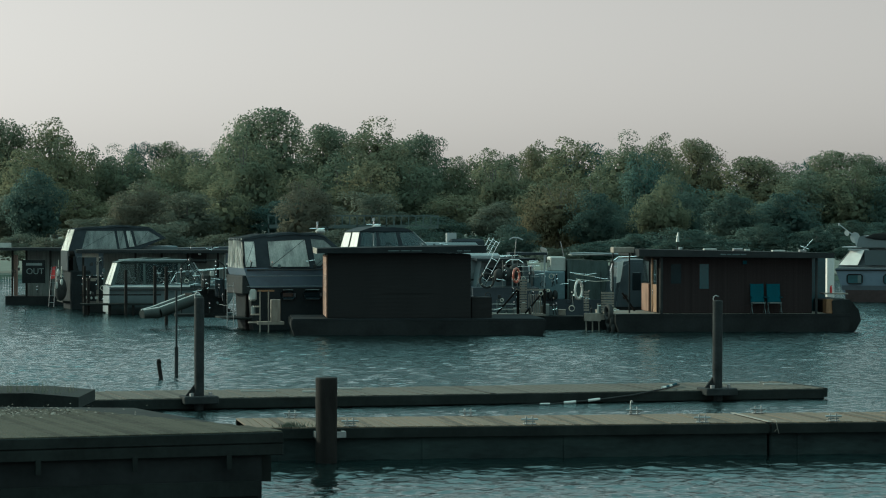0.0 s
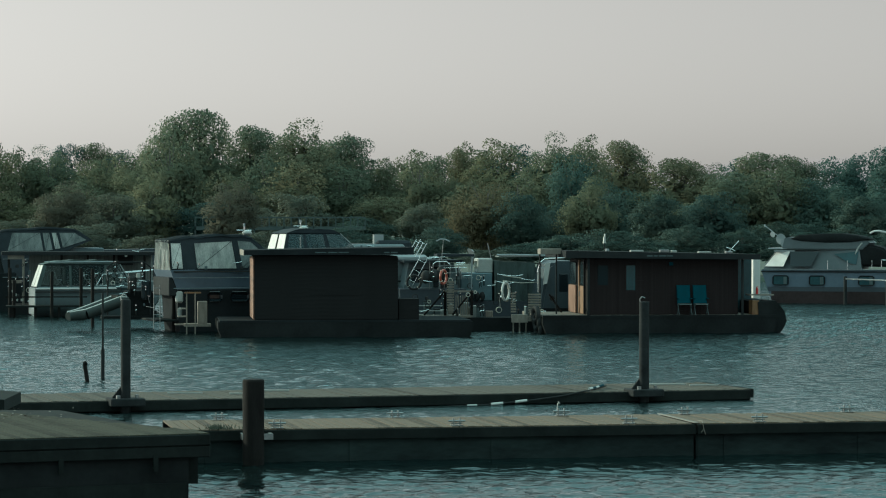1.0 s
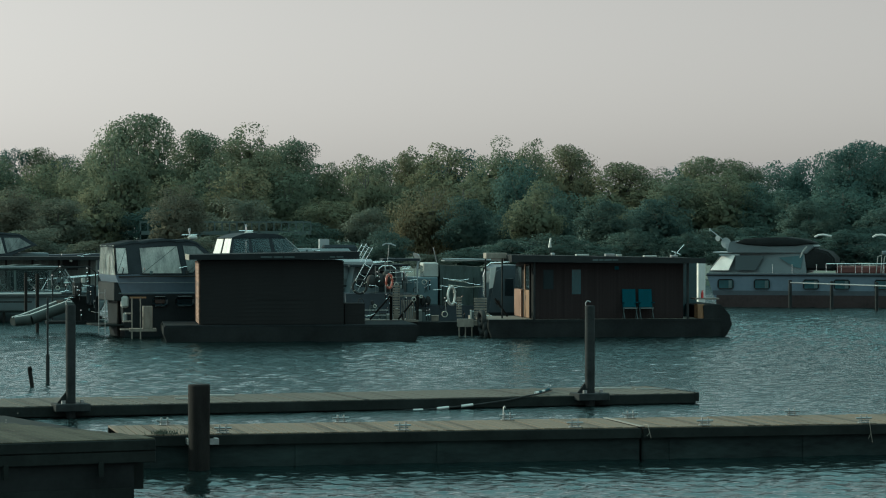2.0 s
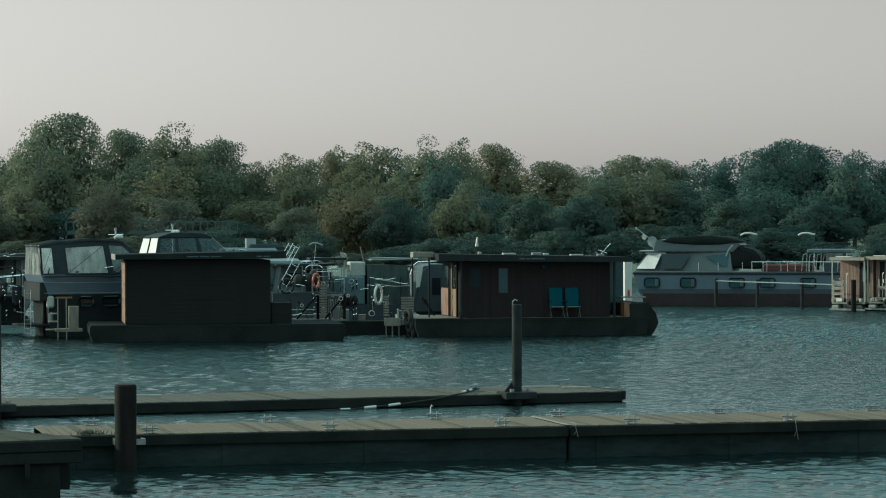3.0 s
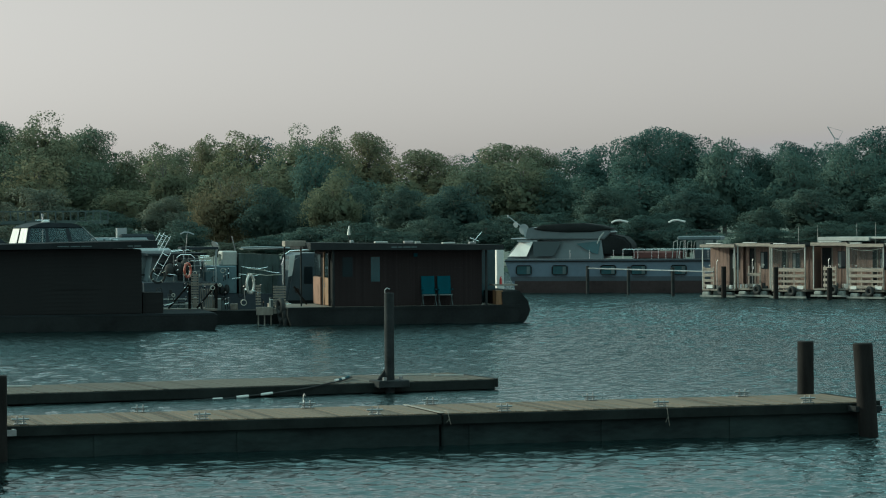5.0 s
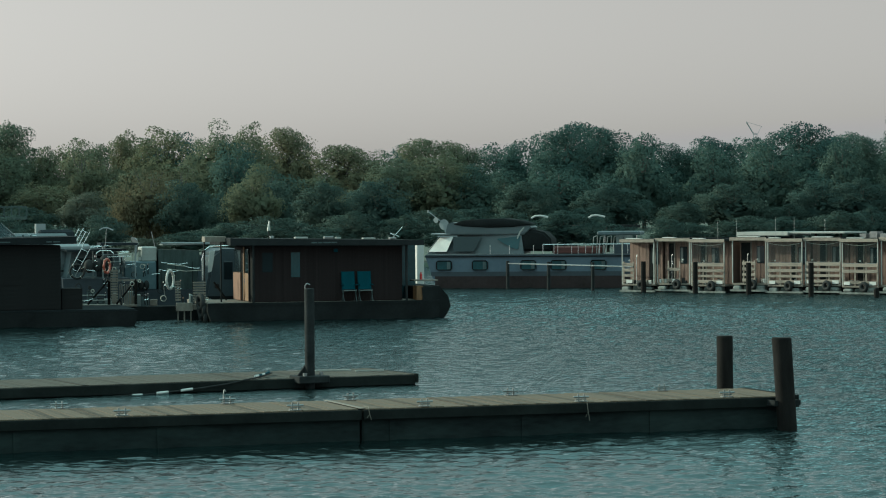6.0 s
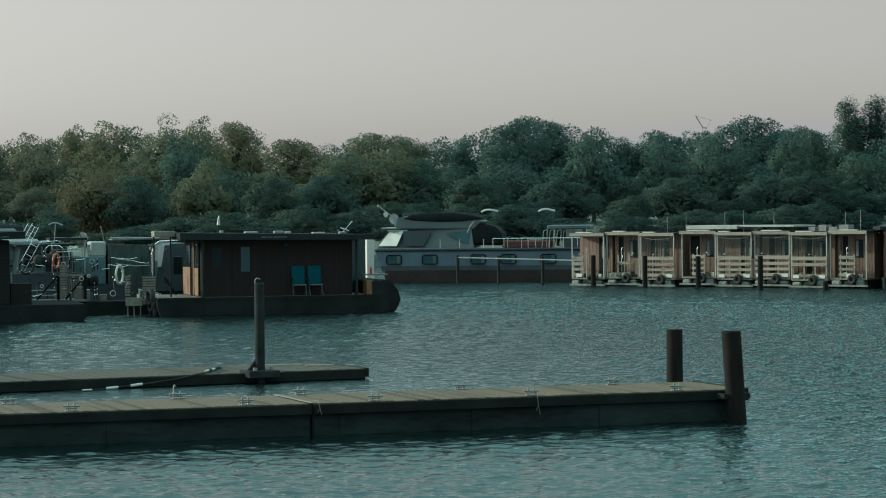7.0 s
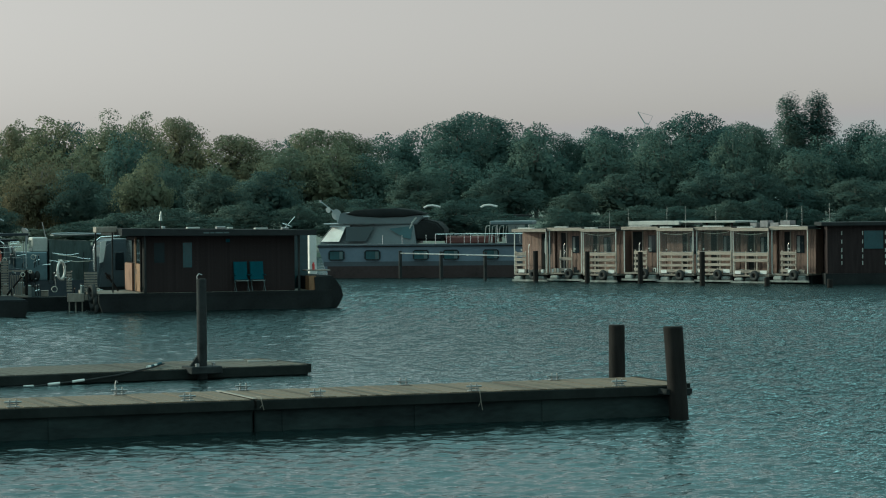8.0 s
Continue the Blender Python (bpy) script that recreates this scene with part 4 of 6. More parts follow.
def cruiser(m, label, L, beam, zs, zb, hull_m, top_m, zb0, zt0, sides, transom=M_NAVY, pane_m=M_GLASS):
    """A motor cruiser, stern at the origin. sides: strips (x at foot, x at foot, x at top, x at top, kind) of its canvas house."""
    c = thing("motor_cruiser", m, label, "boat", "moored boats")
    smooth(part("hull", hull_shape(L, beam, zs, zb), hull_m, c), 45)
    bm = B()
    box(bm, -0.05, L * 0.72, -beam / 2 - 0.03, -beam / 2 + 0.02, zs - 0.2, zs - 0.12)
    part("rub_rail", bm, M_RUBBER, c)
    one_box("transom_panel", (-0.07, -0.02, -beam * 0.49, beam * 0.49, 0.05, zs), transom, c, "stern transom", 0.02)
    # dark panel added so that the sunlit coaming looks shaded
    one_box("coaming_panel", (0.04, 0.09, -beam / 2 + 0.08, beam / 2 - 0.08, zs, zb0), M_CANVAS, c, "dark panel added to shade the stern coaming")
    hb, ht = beam / 2 - 0.12, beam / 2 - 0.32
    wide = lambda z: hb + (ht - hb) * (z - zb0) / (zt0 - zb0)
    one_box("coaming", (0.1, sides[-1][1] + 0.6, -hb - 0.04, hb + 0.04, zs, zb0), M_WHITE if hull_m is M_WHITE else hull_m, c, bevel=0.03)
    for x0, x1, t0, t1, kind in sides:
        side_pane("canvas_strip" if kind == "c" else "window", [(x0, zb0), (x1, zb0), (t1, zt0), (t0, zt0)], wide, top_m if kind == "c" else pane_m, c)
    f0, f1 = sides[0], sides[-1]
    bm = B()
    for s in (-1, 1):
        quad(bm, [(f0[0], s * hb * 0.12, zb0), (f0[0], s * hb * 0.98, zb0), (f0[2], s * ht * 0.98, zt0), (f0[2], s * ht * 0.12, zt0)])
    part("stern_sheet", bm, M_SHEET, c, "sunlit pale stern sheet")
    bm = B()
    span = f1[3] - f0[2]
    sag = random.Random(int(L * 10))
    prof = [(f0[2] - 0.05, zt0)]
    prof += [(f0[2] + span * k / 10, zt0 + 0.19 * (1 - (k / 5 - 1) ** 4) + sag.uniform(-0.035, 0.03)) for k in range(1, 10)]
    prof += [(f1[3] + 0.06, zt0 - 0.02), (f1[3], zt0 - 0.05), (f0[2], zt0 - 0.05)]
    slab(bm, prof, -ht - 0.02, ht + 0.02)
    bmesh.ops.bevel(bm, geom=[e for e in bm.edges if abs(e.verts[0].co.y - e.verts[1].co.y) < 1e-4], offset=0.06, segments=2, affect="EDGES")
    smooth(part("canopy_roof", bm, top_m, c, "canvas canopy roof"), 60)
    bm = B()
    quad(bm, [(f1[1], -hb, zb0), (f1[1], hb, zb0), (f1[3], ht, zt0), (f1[3], -ht, zt0)])
    part("windscreen", bm, M_GLASS, c, "raked windscreen")
    for y in (-hb, 0, hb):
        one_rod("screen_frame", (f1[1], y, zb0), (f1[3], y * ht / hb, zt0), 0.022, M_GALV, c, seg=6)
    one_box("foredeck", (f1[1] - 0.1, L * 0.8, -hb * 0.8, hb * 0.8, zs, zb0 - 0.05), hull_m, c, bevel=0.1)
    for s in (-1, 1):
        bm = B()
        pts = [(L * 0.45, s * beam * 0.44, zs + 0.1)]
        pts += [(L * (0.5 + 0.1 * k), s * beam * 0.46 * (1 - (0.5 + 0.1 * k) ** 3) ** 0.8, zs + (zb - zs) * (0.5 + 0.1 * k) ** 1.6 + 0.5) for k in range(6)]
        path_rod(bm, pts, 0.018)
        for p in pts[1::2]:
            rod(bm, (p[0], p[1], p[2] - 0.55), p, 0.014, seg=6)
        part("bow_rail", bm, M_CHROME, c, "bright steel bow rail")
    return c


def canopy_cruiser(m, label, L, beam, sheer, knuckle, band_m, low_m, outline, panes, roof, sheet_m):
    """A motor cruiser, stern at the origin: a flared topside band over a narrower lower hull, and a canvas house of a free outline (x, z).
    panes: (outline, material); roof: its top line."""
    c = thing("motor_cruiser", m, label, "boat", "moored boats")
    h = beam / 2
    bm = B()
    slab(bm, [(-0.03, sheer), (L * 0.94, sheer + 0.2), (L, sheer - 0.05), (L * 0.93, knuckle), (0.26, knuckle)], -h, h)
    for v in bm.verts:
        v.co.y *= 1 - 0.75 * max(0.0, (v.co.x / L - 0.55) / 0.45) ** 2
        v.co.y *= 1.0 if v.co.z > knuckle + 0.1 else 0.95
    part("topside", bm, band_m, c, "flared topside band")
    # added dark panel stands for shaded clutter in front of the sunlit transom
    one_box("transom_panel", (-0.06, 0.30, -h * 0.93, h * 0.93, knuckle - 0.25, sheer - 0.28), M_STEELPILE, c, "dark panel added to shade the sunlit transom", 0.03)
    bm = B()
    slab(bm, [(0.27, knuckle), (L * 0.9, knuckle), (L * 0.84, 0.3), (L * 0.78, -0.5), (0.45, -0.5), (0.34, 0.3)], -h * 0.9, h * 0.9)
    part("lower_hull", bm, low_m, c, "dark lower hull")
    for z, r, mt in ((sheer - 0.06, 0.03, M_RUBBER), (sheer - 0.30, 0.012, M_GALV), (knuckle + 0.05, 0.016, M_GREYBLUE)):
        one_rod("moulding", (0.1, -h - 0.004, z), (L * 0.55, -h - 0.004, z), r, mt, c, seg=6)
    one_box("bathing_platform", (-0.55, 0.62, -h * 0.85, h * 0.85, 0.24, 0.31), M_BEAM, c, "dark bathing platform", 0.01)
    one_box("deck", (0.1, L * 0.9, -h * 0.5, h * 0.5, sheer - 0.1, sheer + 0.02), M_DARKCANVAS, c)
    zb, zt = min(z for _, z in outline), max(z for _, z in outline)
    wide = lambda z: (h - 0.10) - 0.2 * (z - zb) / (zt - zb)
    under_roof = [(x, z - 0.05) for x, z in reversed(roof) if outline[-1][0] + 0.02 < x < outline[-2][0]]
    side_pane("canvas_side", outline[:-1] + under_roof + outline[-1:], wide, M_CANVAS, c, "dark canvas side", 0.0)
    for prof, mt in panes:
        side_pane("window", prof, wide, mt, c, off=0.012)
        xs, zs = [q[0] for q in prof], [q[1] for q in prof]
        bm = B()
        for (xa, za), (xb, zb_) in zip(prof, prof[1:] + prof[:1]):
            rod(bm, (xa, -wide(za) - 0.014, za), (xb, -wide(zb_) - 0.014, zb_), 0.012, seg=4)
        rod(bm, (xs[0], -wide(zs[0]) - 0.016, zs[0]), (xs[2], -wide(zs[2]) - 0.016, zs[2]), 0.009, seg=4)
        part("window_seam", bm, M_CANVAS, c)
    a, b = outline[0], outline[-1]
    fold = random.Random(int(L * 10 + beam))
    for y0, y1 in ((-0.97, -0.36), (-0.33, 0.33), (0.36, 0.97)):
        bm = B()
        g = []
        for i in range(13):
            y, lean = y0 + (y1 - y0) * i / 12, fold.uniform(-0.04, 0.04)
            g.append([])
            for j in range(5):
                q = j / 4
                x = a[0] + (b[0] - a[0]) * q - 0.02 + (0.035 if i % 2 else -0.035) * fold.uniform(0.2, 1.0)
                g[-1].append(bm.verts.new((x, (y + lean * math.sin(q * 5)) * wide(a[1] + (b[1] - a[1]) * q), a[1] + (b[1] - a[1]) * q)))
        for p, r in zip(g, g[1:]):
            for j in range(4):
                bm.faces.new((p[j], p[j + 1], r[j + 1], r[j]))
        bmesh.ops.solidify(bm, geom=bm.faces[:], thickness=0.006)
        part("stern_sheet", bm, sheet_m, c, "creased sunlit stern sheet")
    bm = B()
    w0 = wide(zt) + 0.03
    rows = []
    for k, (x, z) in enumerate(roof):
        rows.append([bm.verts.new((x, w0 * q, z - (0.10 if abs(q) > 0.99 else 0.025 * abs(q)))) for q in (-1.0, -0.96, -0.6, -0.2, 0.2, 0.6, 0.96, 1.0)])
    for p, q in zip(rows, rows[1:]):
        for k in range(7):
            bm.faces.new((p[k], p[k + 1], q[k + 1], q[k]))
    bmesh.ops.solidify(bm, geom=bm.faces[:], thickness=0.03)
    bmesh.ops.recalc_face_normals(bm, faces=bm.faces[:])
    smooth(part("canopy_roof", bm, M_CANVAS, c, "sagging dark canvas roof"), 60)
    for y in (-0.9, 0.0, 0.9):
        one_rod("screen_frame", (outline[-2][0], y * wide(zt), outline[-2][1]), (outline[-3][0], y * wide(zt), outline[-3][1]), 0.025, M_STEELPILE, c, seg=6)
    return c


def ladder(m, h, w, material, label, steps=5):
    c = thing("boat_ladder", m, label, "ladder", "ladders")
    for x in (0, w):
        one_rod("rail", (x, 0, 0), (x, 0, h), 0.014, material, c, seg=6)
    for k in range(steps):
        one_rod("rung", (0, 0, h * (k + 0.6) / steps), (w, 0, h * (k + 0.6) / steps), 0.011, material, c, seg=6)
    return c


def life_ring(m, material, label):
    c = thing("life_ring", m, label, "life ring", "life rings")
    bm = B()
    torus(bm, (0, 0, 0), (0, 1, 0), 0.27, 0.045)
    smooth(part("ring", bm, material, c), 80)
    for k in range(4):
        a = k * math.pi / 2 + 0.6
        bm = B()
        torus(bm, (0.27 * math.cos(a), 0, 0.27 * math.sin(a)), (-math.sin(a), 0, math.cos(a)), 0.058, 0.010, 10, 5)
        part("band", bm, M_ROPE, c)
    return c


def gear(parent, x0, x1, y, z0, z1, n, seed):
    """Small deck fittings: dark stanchions with a bright cap, clamps, short rails, shackles and lamps."""
    rnd = random.Random(seed)
    for k in range(n):
        x, h = rnd.uniform(x0, x1), rnd.uniform(z0, z1)
        kind = rnd.random()
        if kind < 0.42:
            low = max(z0 - 0.1, h - rnd.uniform(0.2, 0.5))
            one_rod("stanchion", (x, y, low), (x + rnd.uniform(-0.06, 0.06), y, h), rnd.uniform(0.012, 0.03), M_STEELPILE if kind < 0.34 else M_GALV, parent, seg=6)
            one_rod("cap", (x, y, h), (x, y, h + 0.05), 0.03, M_CHROME, parent, seg=7)
            if kind < 0.2:
                one_rod("clamp", (x - 0.03, y - 0.02, (low + h) / 2), (x + 0.03, y - 0.02, (low + h) / 2 + 0.03), 0.02, M_CHROME, parent, seg=6)
        elif kind < 0.56:
            one_rod("short_rail", (x - 0.15, y, h), (x + 0.2, y, h + rnd.uniform(-0.12, 0.12)), 0.009, M_CHROME, parent, seg=5)
        elif kind < 0.74:
            bm = B()
            torus(bm, (x, y, h), (0.2, 1, 0.1), rnd.uniform(0.05, 0.11), 0.016, 12, 5)
            part("line_coil", bm, M_ROPE if kind < 0.62 else M_RUBBER, parent)
        else:
            w = rnd.uniform(0.06, 0.16)
            bm = B()
            box(bm, x, x + w, y, y + 0.1, h - w * 1.2, h + 0.02, 0.02)
            part("fitting", bm, (M_OFFWHITE, M_RUBBER, M_DARKCANVAS, M_RUBBER)[int(kind * 997) % 4], parent)


# left group
ca = canopy_cruiser(pose(-17.95, 133.5, 0.06, 0, 0, 14), "tall navy motor cruiser with dark canvas canopy and clear windows", 9.0, 3.2, 2.72, 1.5, M_NAVY, M_PITCH,
                    [(-0.28, 2.72), (3.1, 2.78), (4.35, 3.32), (3.65, 3.74), (0.05, 3.74)],
                    [([(0.34, 2.80), (2.06, 2.80), (1.92, 3.68), (0.58, 3.68)], M_PANEGREY), ([(2.14, 2.80), (2.50, 2.84), (2.36, 3.68), (2.02, 3.68)], M_PANEGREY),
                     ([(2.60, 2.88), (2.88, 2.92), (2.70, 3.68), (2.46, 3.68)], M_CREAM), ([(2.98, 2.94), (4.15, 3.32), (3.56, 3.68), (2.82, 3.68)], M_PANEGREY)],
                    [(0.0, 3.74), (0.15, 3.82), (0.8, 3.87), (1.5, 3.90), (2.2, 3.96), (3.0, 3.92), (3.55, 3.88), (3.75, 3.80), (4.4, 3.36)], M_SHEET)
one_box("stern_skirt", (-0.34, -0.29, -1.5, 1.5, 1.75, 2.72), M_CANVAS, ca, "dark blue canvas stern skirt", 0.015)
one_box("stern_quarter", (-0.2, 0.75, -1.56, 1.56, -0.3, 1.78), M_PITCH, ca, "dark stern quarter", 0.06)
one_box("windscreen_base", (3.1, 5.0, -1.2, 1.2, 2.7, 2.95), M_STEELBLUE, ca, "low foredeck coaming", 0.05)
cb = cruiser(pose(-15.2, 125.3, 0, 0, 0, 14), "small white motor boat with pale canopy and clear side windows", 6.0, 2.3, 1.25, 1.6, M_GREYBLUE, M_TARP, 1.32, 2.32,
             [(0.02, 0.2, 0.35, 0.5, "c"), (0.2, 1.5, 0.5, 1.5, "v"), (1.5, 1.6, 1.5, 1.6, "c"), (1.6, 3.0, 1.6, 3.1, "v"), (3.0, 3.1, 3.1, 3.2, "c"), (3.1, 4.4, 3.2, 3.8, "v")], transom=M_WHITE, pane_m=M_PORCHGLASS)
for y0, y1 in ((-1.17, -1.1), (1.1, 1.17)):
    one_box("gunwale", (0.0, 3.6, y0, y1, 1.2, 1.28), M_WHITECANVAS, cb, "white gunwale", 0.02)
one_box("cockpit_sole", (0.2, 3.2, -0.9, 0.9, 1.33, 1.36), M_RUBBER, cb, "dark cockpit lining")
for x in (1.0, 2.3):
    bm = B()
    path_rod(bm, [(x, -0.3, 1.36), (x + 0.25, -0.3, 1.62), (x + 0.02, -0.3, 1.64), (x + 0.3, -0.3, 1.36)], 0.018, 5)
    path_rod(bm, [(x + 0.02, -0.3, 1.62), (x - 0.06, -0.3, 1.95), (x - 0.02, 0.15, 1.95), (x + 0.05, 0.15, 1.62)], 0.018, 5)
    part("seat_frame", bm, M_GALV, cb, "folded steel seat frame")
for y in (-0.84, 0.84):
    one_rod("roof_rail", (0.6, y, 2.42), (3.5, y, 2.44), 0.03, M_WHITE, cb, "white roof rail", seg=6)
cc = canopy_cruiser(pose(-8.08, 107.9, 0.13, 0, 0, 17), "grey-blue motor cruiser with dark canvas canopy and milky windows", 8.5, 3.0, 2.22, 1.47, M_YACHT, M_PITCH,
                    [(0.02, 2.22), (3.05, 2.22), (3.8, 3.0), (3.25, 3.42), (0.0, 3.36)],
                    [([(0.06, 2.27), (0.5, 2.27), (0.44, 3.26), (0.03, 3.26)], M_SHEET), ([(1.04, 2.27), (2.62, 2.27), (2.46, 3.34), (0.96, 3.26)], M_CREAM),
                     ([(2.84, 2.29), (3.05, 2.29), (3.6, 2.98), (3.22, 3.32), (2.68, 3.36)], M_PANEGREY)],
                    [(-0.06, 3.30), (0.0, 3.42), (0.4, 3.47), (0.85, 3.56), (1.1, 3.52), (1.6, 3.60), (2.1, 3.63), (2.5, 3.58), (2.9, 3.61), (3.25, 3.52), (3.85, 3.02)], M_SHEET)
for x in (1.5, 2.05):
    one_rod("inner_pole", (x, -1.37, 2.28), (x + 0.03, -1.2, 3.3), 0.014, M_GREYCANVAS, cc, seg=5)
one_box("foredeck", (3.6, 6.6, -1.05, 1.05, 2.24, 2.5), M_STEELBLUE, cc, "foredeck", 0.1)
one_box("stern_bag", (0.22, 0.5, -1.46, -1.2, 0.95, 1.42), M_OFFWHITE, cc, "pale bag hung at the stern", 0.07)
one_box("stern_bag", (0.3, 0.46, -1.44, -1.24, 0.4, 0.8), M_GREYCANVAS, cc, "grey fender bag", 0.07)
for x0, x1 in ((1.45, 2.05), (2.35, 3.1)):
    bm = B()
    box(bm, x0, x1, -1.385, -1.345, 1.02, 1.36, 0.1)
    ph = part("porthole", bm, M_DARKGLASS, cc, "oval hull window")
    one_rod("rim", (x0 + 0.1, -1.39, 1.38), (x1 - 0.1, -1.39, 1.38), 0.015, M_GALV, ph, seg=6)
    one_rod("rim", (x0 + 0.1, -1.39, 1.0), (x1 - 0.1, -1.39, 1.0), 0.015, M_GALV, ph, seg=6)
cd = cruiser(pose(-4.0, 116.0, 0, 0, 0, 17), "white motor cruiser with black framed canopy behind the dark houseboat", 8.0, 3.0, 1.9, 2.3, M_WHITE, M_CANVAS, 2.9, 3.75,
             [(0.0, 0.15, 0.2, 0.3, "c"), (0.15, 0.9, 0.3, 0.9, "v"), (0.9, 1.1, 0.9, 1.0, "c"), (1.1, 1.9, 1.0, 1.75, "v"), (1.9, 2.1, 1.75, 1.9, "c"), (2.1, 3.4, 1.9, 2.5, "v")])
gear(ca, 0.3, 4.5, -1.5, 2.1, 2.7, 10, 1)
gear(cb, 0.3, 5.0, -1.05, 1.3, 1.9, 16, 2)
gear(cc, 0.2, 4.0, -1.45, 2.35, 2.5, 6, 3)
gear(cd, 0.2, 4.0, -1.4, 3.0, 3.3, 8, 4)
# deck gear crowded between the small boat and the grey-blue cruiser
dg = thing("stern_gantry", pose(-10.5, 110.5, 0, 0, 0, 8), "dark stern gantry crowded with steel fittings and covers", "gantry")
one_box("platform", (-0.2, 1.9, 0, 0.8, 0.35, 0.45), M_HULLBLACK, dg)
one_box("body", (0.75, 1.9, 0.3, 1.2, 0.3, 1.45), M_HULLBLACK, dg, "dark stern", 0.05)
one_box("cover", (0.85, 1.2, -0.05, 0.35, 1.45, 2.05), M_RUBBER, dg, "black engine cover", 0.08)
one_box("cover", (1.4, 1.75, -0.05, 0.3, 1.1, 1.9), M_CANVAS, dg, "dark canvas cover", 0.08)
bm = B()
path_rod(bm, [(0.05, 0, 0.5), (0.05, 0, 2.4), (0.3, 0, 2.6), (1.5, 0, 2.6), (1.75, 0, 2.4), (1.75, 0, 0.5)], 0.03)
part("gantry_tube", bm, M_STEELPILE, dg)
gear(dg, 0.0, 1.9, -0.1, 0.6, 2.7, 16, 5)
gear(dg, 0.5, 1.6, -0.3, 0.5, 2.2, 8, 6)

# radar mast heads
for x, y, z in ((-5.0, 110, 3.68), (-2.95, 117.5, 3.85)):
    c = thing("mast_light", pose(x, y, z), "white mast with radar dome and lamp on a cruiser roof", "mast", "masts")
    one_rod("mast", (0, 0, -0.8), (0, 0, 0.35), 0.03, M_CHROME, c, seg=6)
    bm = B()
    bmesh.ops.create_uvsphere(bm, u_segments=14, v_segments=8, radius=0.2)
    for v in bm.verts:
        v.co.z = v.co.z * 0.55 + 0.1
        v.co.x += 0.12
    smooth(part("radar_dome", bm, M_OFFWHITE, c), 60)
    one_rod("lamp", (0, 0, 0.35), (0, 0, 0.48), 0.045, M_WHITE, c, seg=8)
    one_rod("crossbar", (-0.3, 0, 0.2), (0.3, 0, 0.2), 0.02, M_CHROME, c, seg=6)

# flat-roofed houseboats among the left boats
def flat_house(x, y, w, label, posts):
    h = thing("houseboat", pose(x, y, 0, 0, 0, 2), label, "houseboat", "houseboats")
    one_box("hull", (0, w, 0, 2.9, -0.3, 0.42), M_HULLBLACK, h)
    one_box("house_body", (0.9, w - 0.1, 0.9, 2.85, 0.42, 2.72), M_HAZEBOARD, h)
    one_box("roof", (-0.25, w + 0.2, -0.2, 3.0, 2.72, 2.86), M_FELT, h)
    one_box("roof_edge", (-0.27, -0.25, -0.2, 3.0, 2.74, 2.88), M_PALEWOOD, h)
    for px in posts:
        one_box("post", (px, px + 0.1, 0.08, 0.18, 0.42, 2.72), M_PILE, h)
    return h


lh = flat_house(-22.0, 139.0, 3.4, "low dark houseboat with a flat roof and a letter board", (0.3, 1.0, 2.2, 3.1))
one_box("door_post", (0.35, 0.6, 0.2, 0.3, 0.45, 2.5), M_CLADDING, lh, "sunlit tan post")
one_box("roof_box", (-0.3, 0.25, 0.0, 0.5, 2.87, 3.1), M_OFFWHITE, lh, "white box on the roof")
for k in range(5):
    one_rod("railing_bar", (-0.1 + k * 0.13, -0.05, 0.45), (-0.1 + k * 0.13, -0.05, 1.4), 0.018, M_CHROME, lh, seg=6)
l2 = flat_house(-16.65, 127.6, 6.6, "low dark houseboat with a pale framed porch", (2.4, 3.6, 4.8, 6.2))
one_box("porch_beam", (0.0, 0.75, -0.05, 0.1, 2.52, 2.7), M_PALEWOOD, l2, "pale porch beam")
one_box("porch_beam", (0.05, 0.72, -0.05, 0.1, 1.42, 1.56), M_PALEWOOD, l2, "pale porch rail")
for px in (0.0, 0.66):
    one_box("porch_post", (px, px + 0.1, -0.03, 0.08, 0.42, 2.52), M_PALEWOOD if px else M_PILE, l2)
gear(lh, -0.1, 3.3, -0.15, 0.5, 2.2, 12, 21)
gear(l2, 0.0, 1.0, -0.12, 0.5, 2.4, 14, 22)
gear(l2, 4.6, 6.7, -0.15, 2.75, 3.2, 6, 23)
rnd = random.Random(8)
for k in range(9):
    q = (rnd.uniform(0.05, 0.6), rnd.uniform(0.42, 1.25))
    one_box("stacked_box", (q[0], q[0] + 0.12, -0.1, 0.02, q[1], q[1] + 0.11), M_OFFWHITE if k % 2 else M_RUBBER, l2)
one_box("window", (2.6, 4.4, 0.88, 0.899, 1.3, 2.3), M_DARKGLASS, l2)
one_box("roof_chest", (5.0, 5.7, 0.3, 1.2, 2.25, 2.72), M_BLACKWOOD, l2)

ladder(pose(-18.72, 131.3, 0.15, 0, 4, 8), 1.9, 0.24, M_GALV, "bright steel ladder at a navy cruiser's stern", 6)
for x, z, h in ((-18.28, 1.75, 0.5), (-18.12, 1.3, 0.4), (-18.36, 1.15, 0.45)):
    bm = B()
    bmesh.ops.create_uvsphere(bm, u_segments=12, v_segments=8, radius=0.075)
    for v in bm.verts:
        v.co.z *= h / 0.2
    wf = thing("fender", pose(x, 131.4, z), "small white fender hung at a navy stern", "fender", "fenders")
    smooth(part("body", bm, M_OFFWHITE, wf), 60)
    one_rod("rope", (0, 0, h / 2), (0.02, 0, h / 2 + 0.35), 0.012, M_ROPE, wf, seg=5)

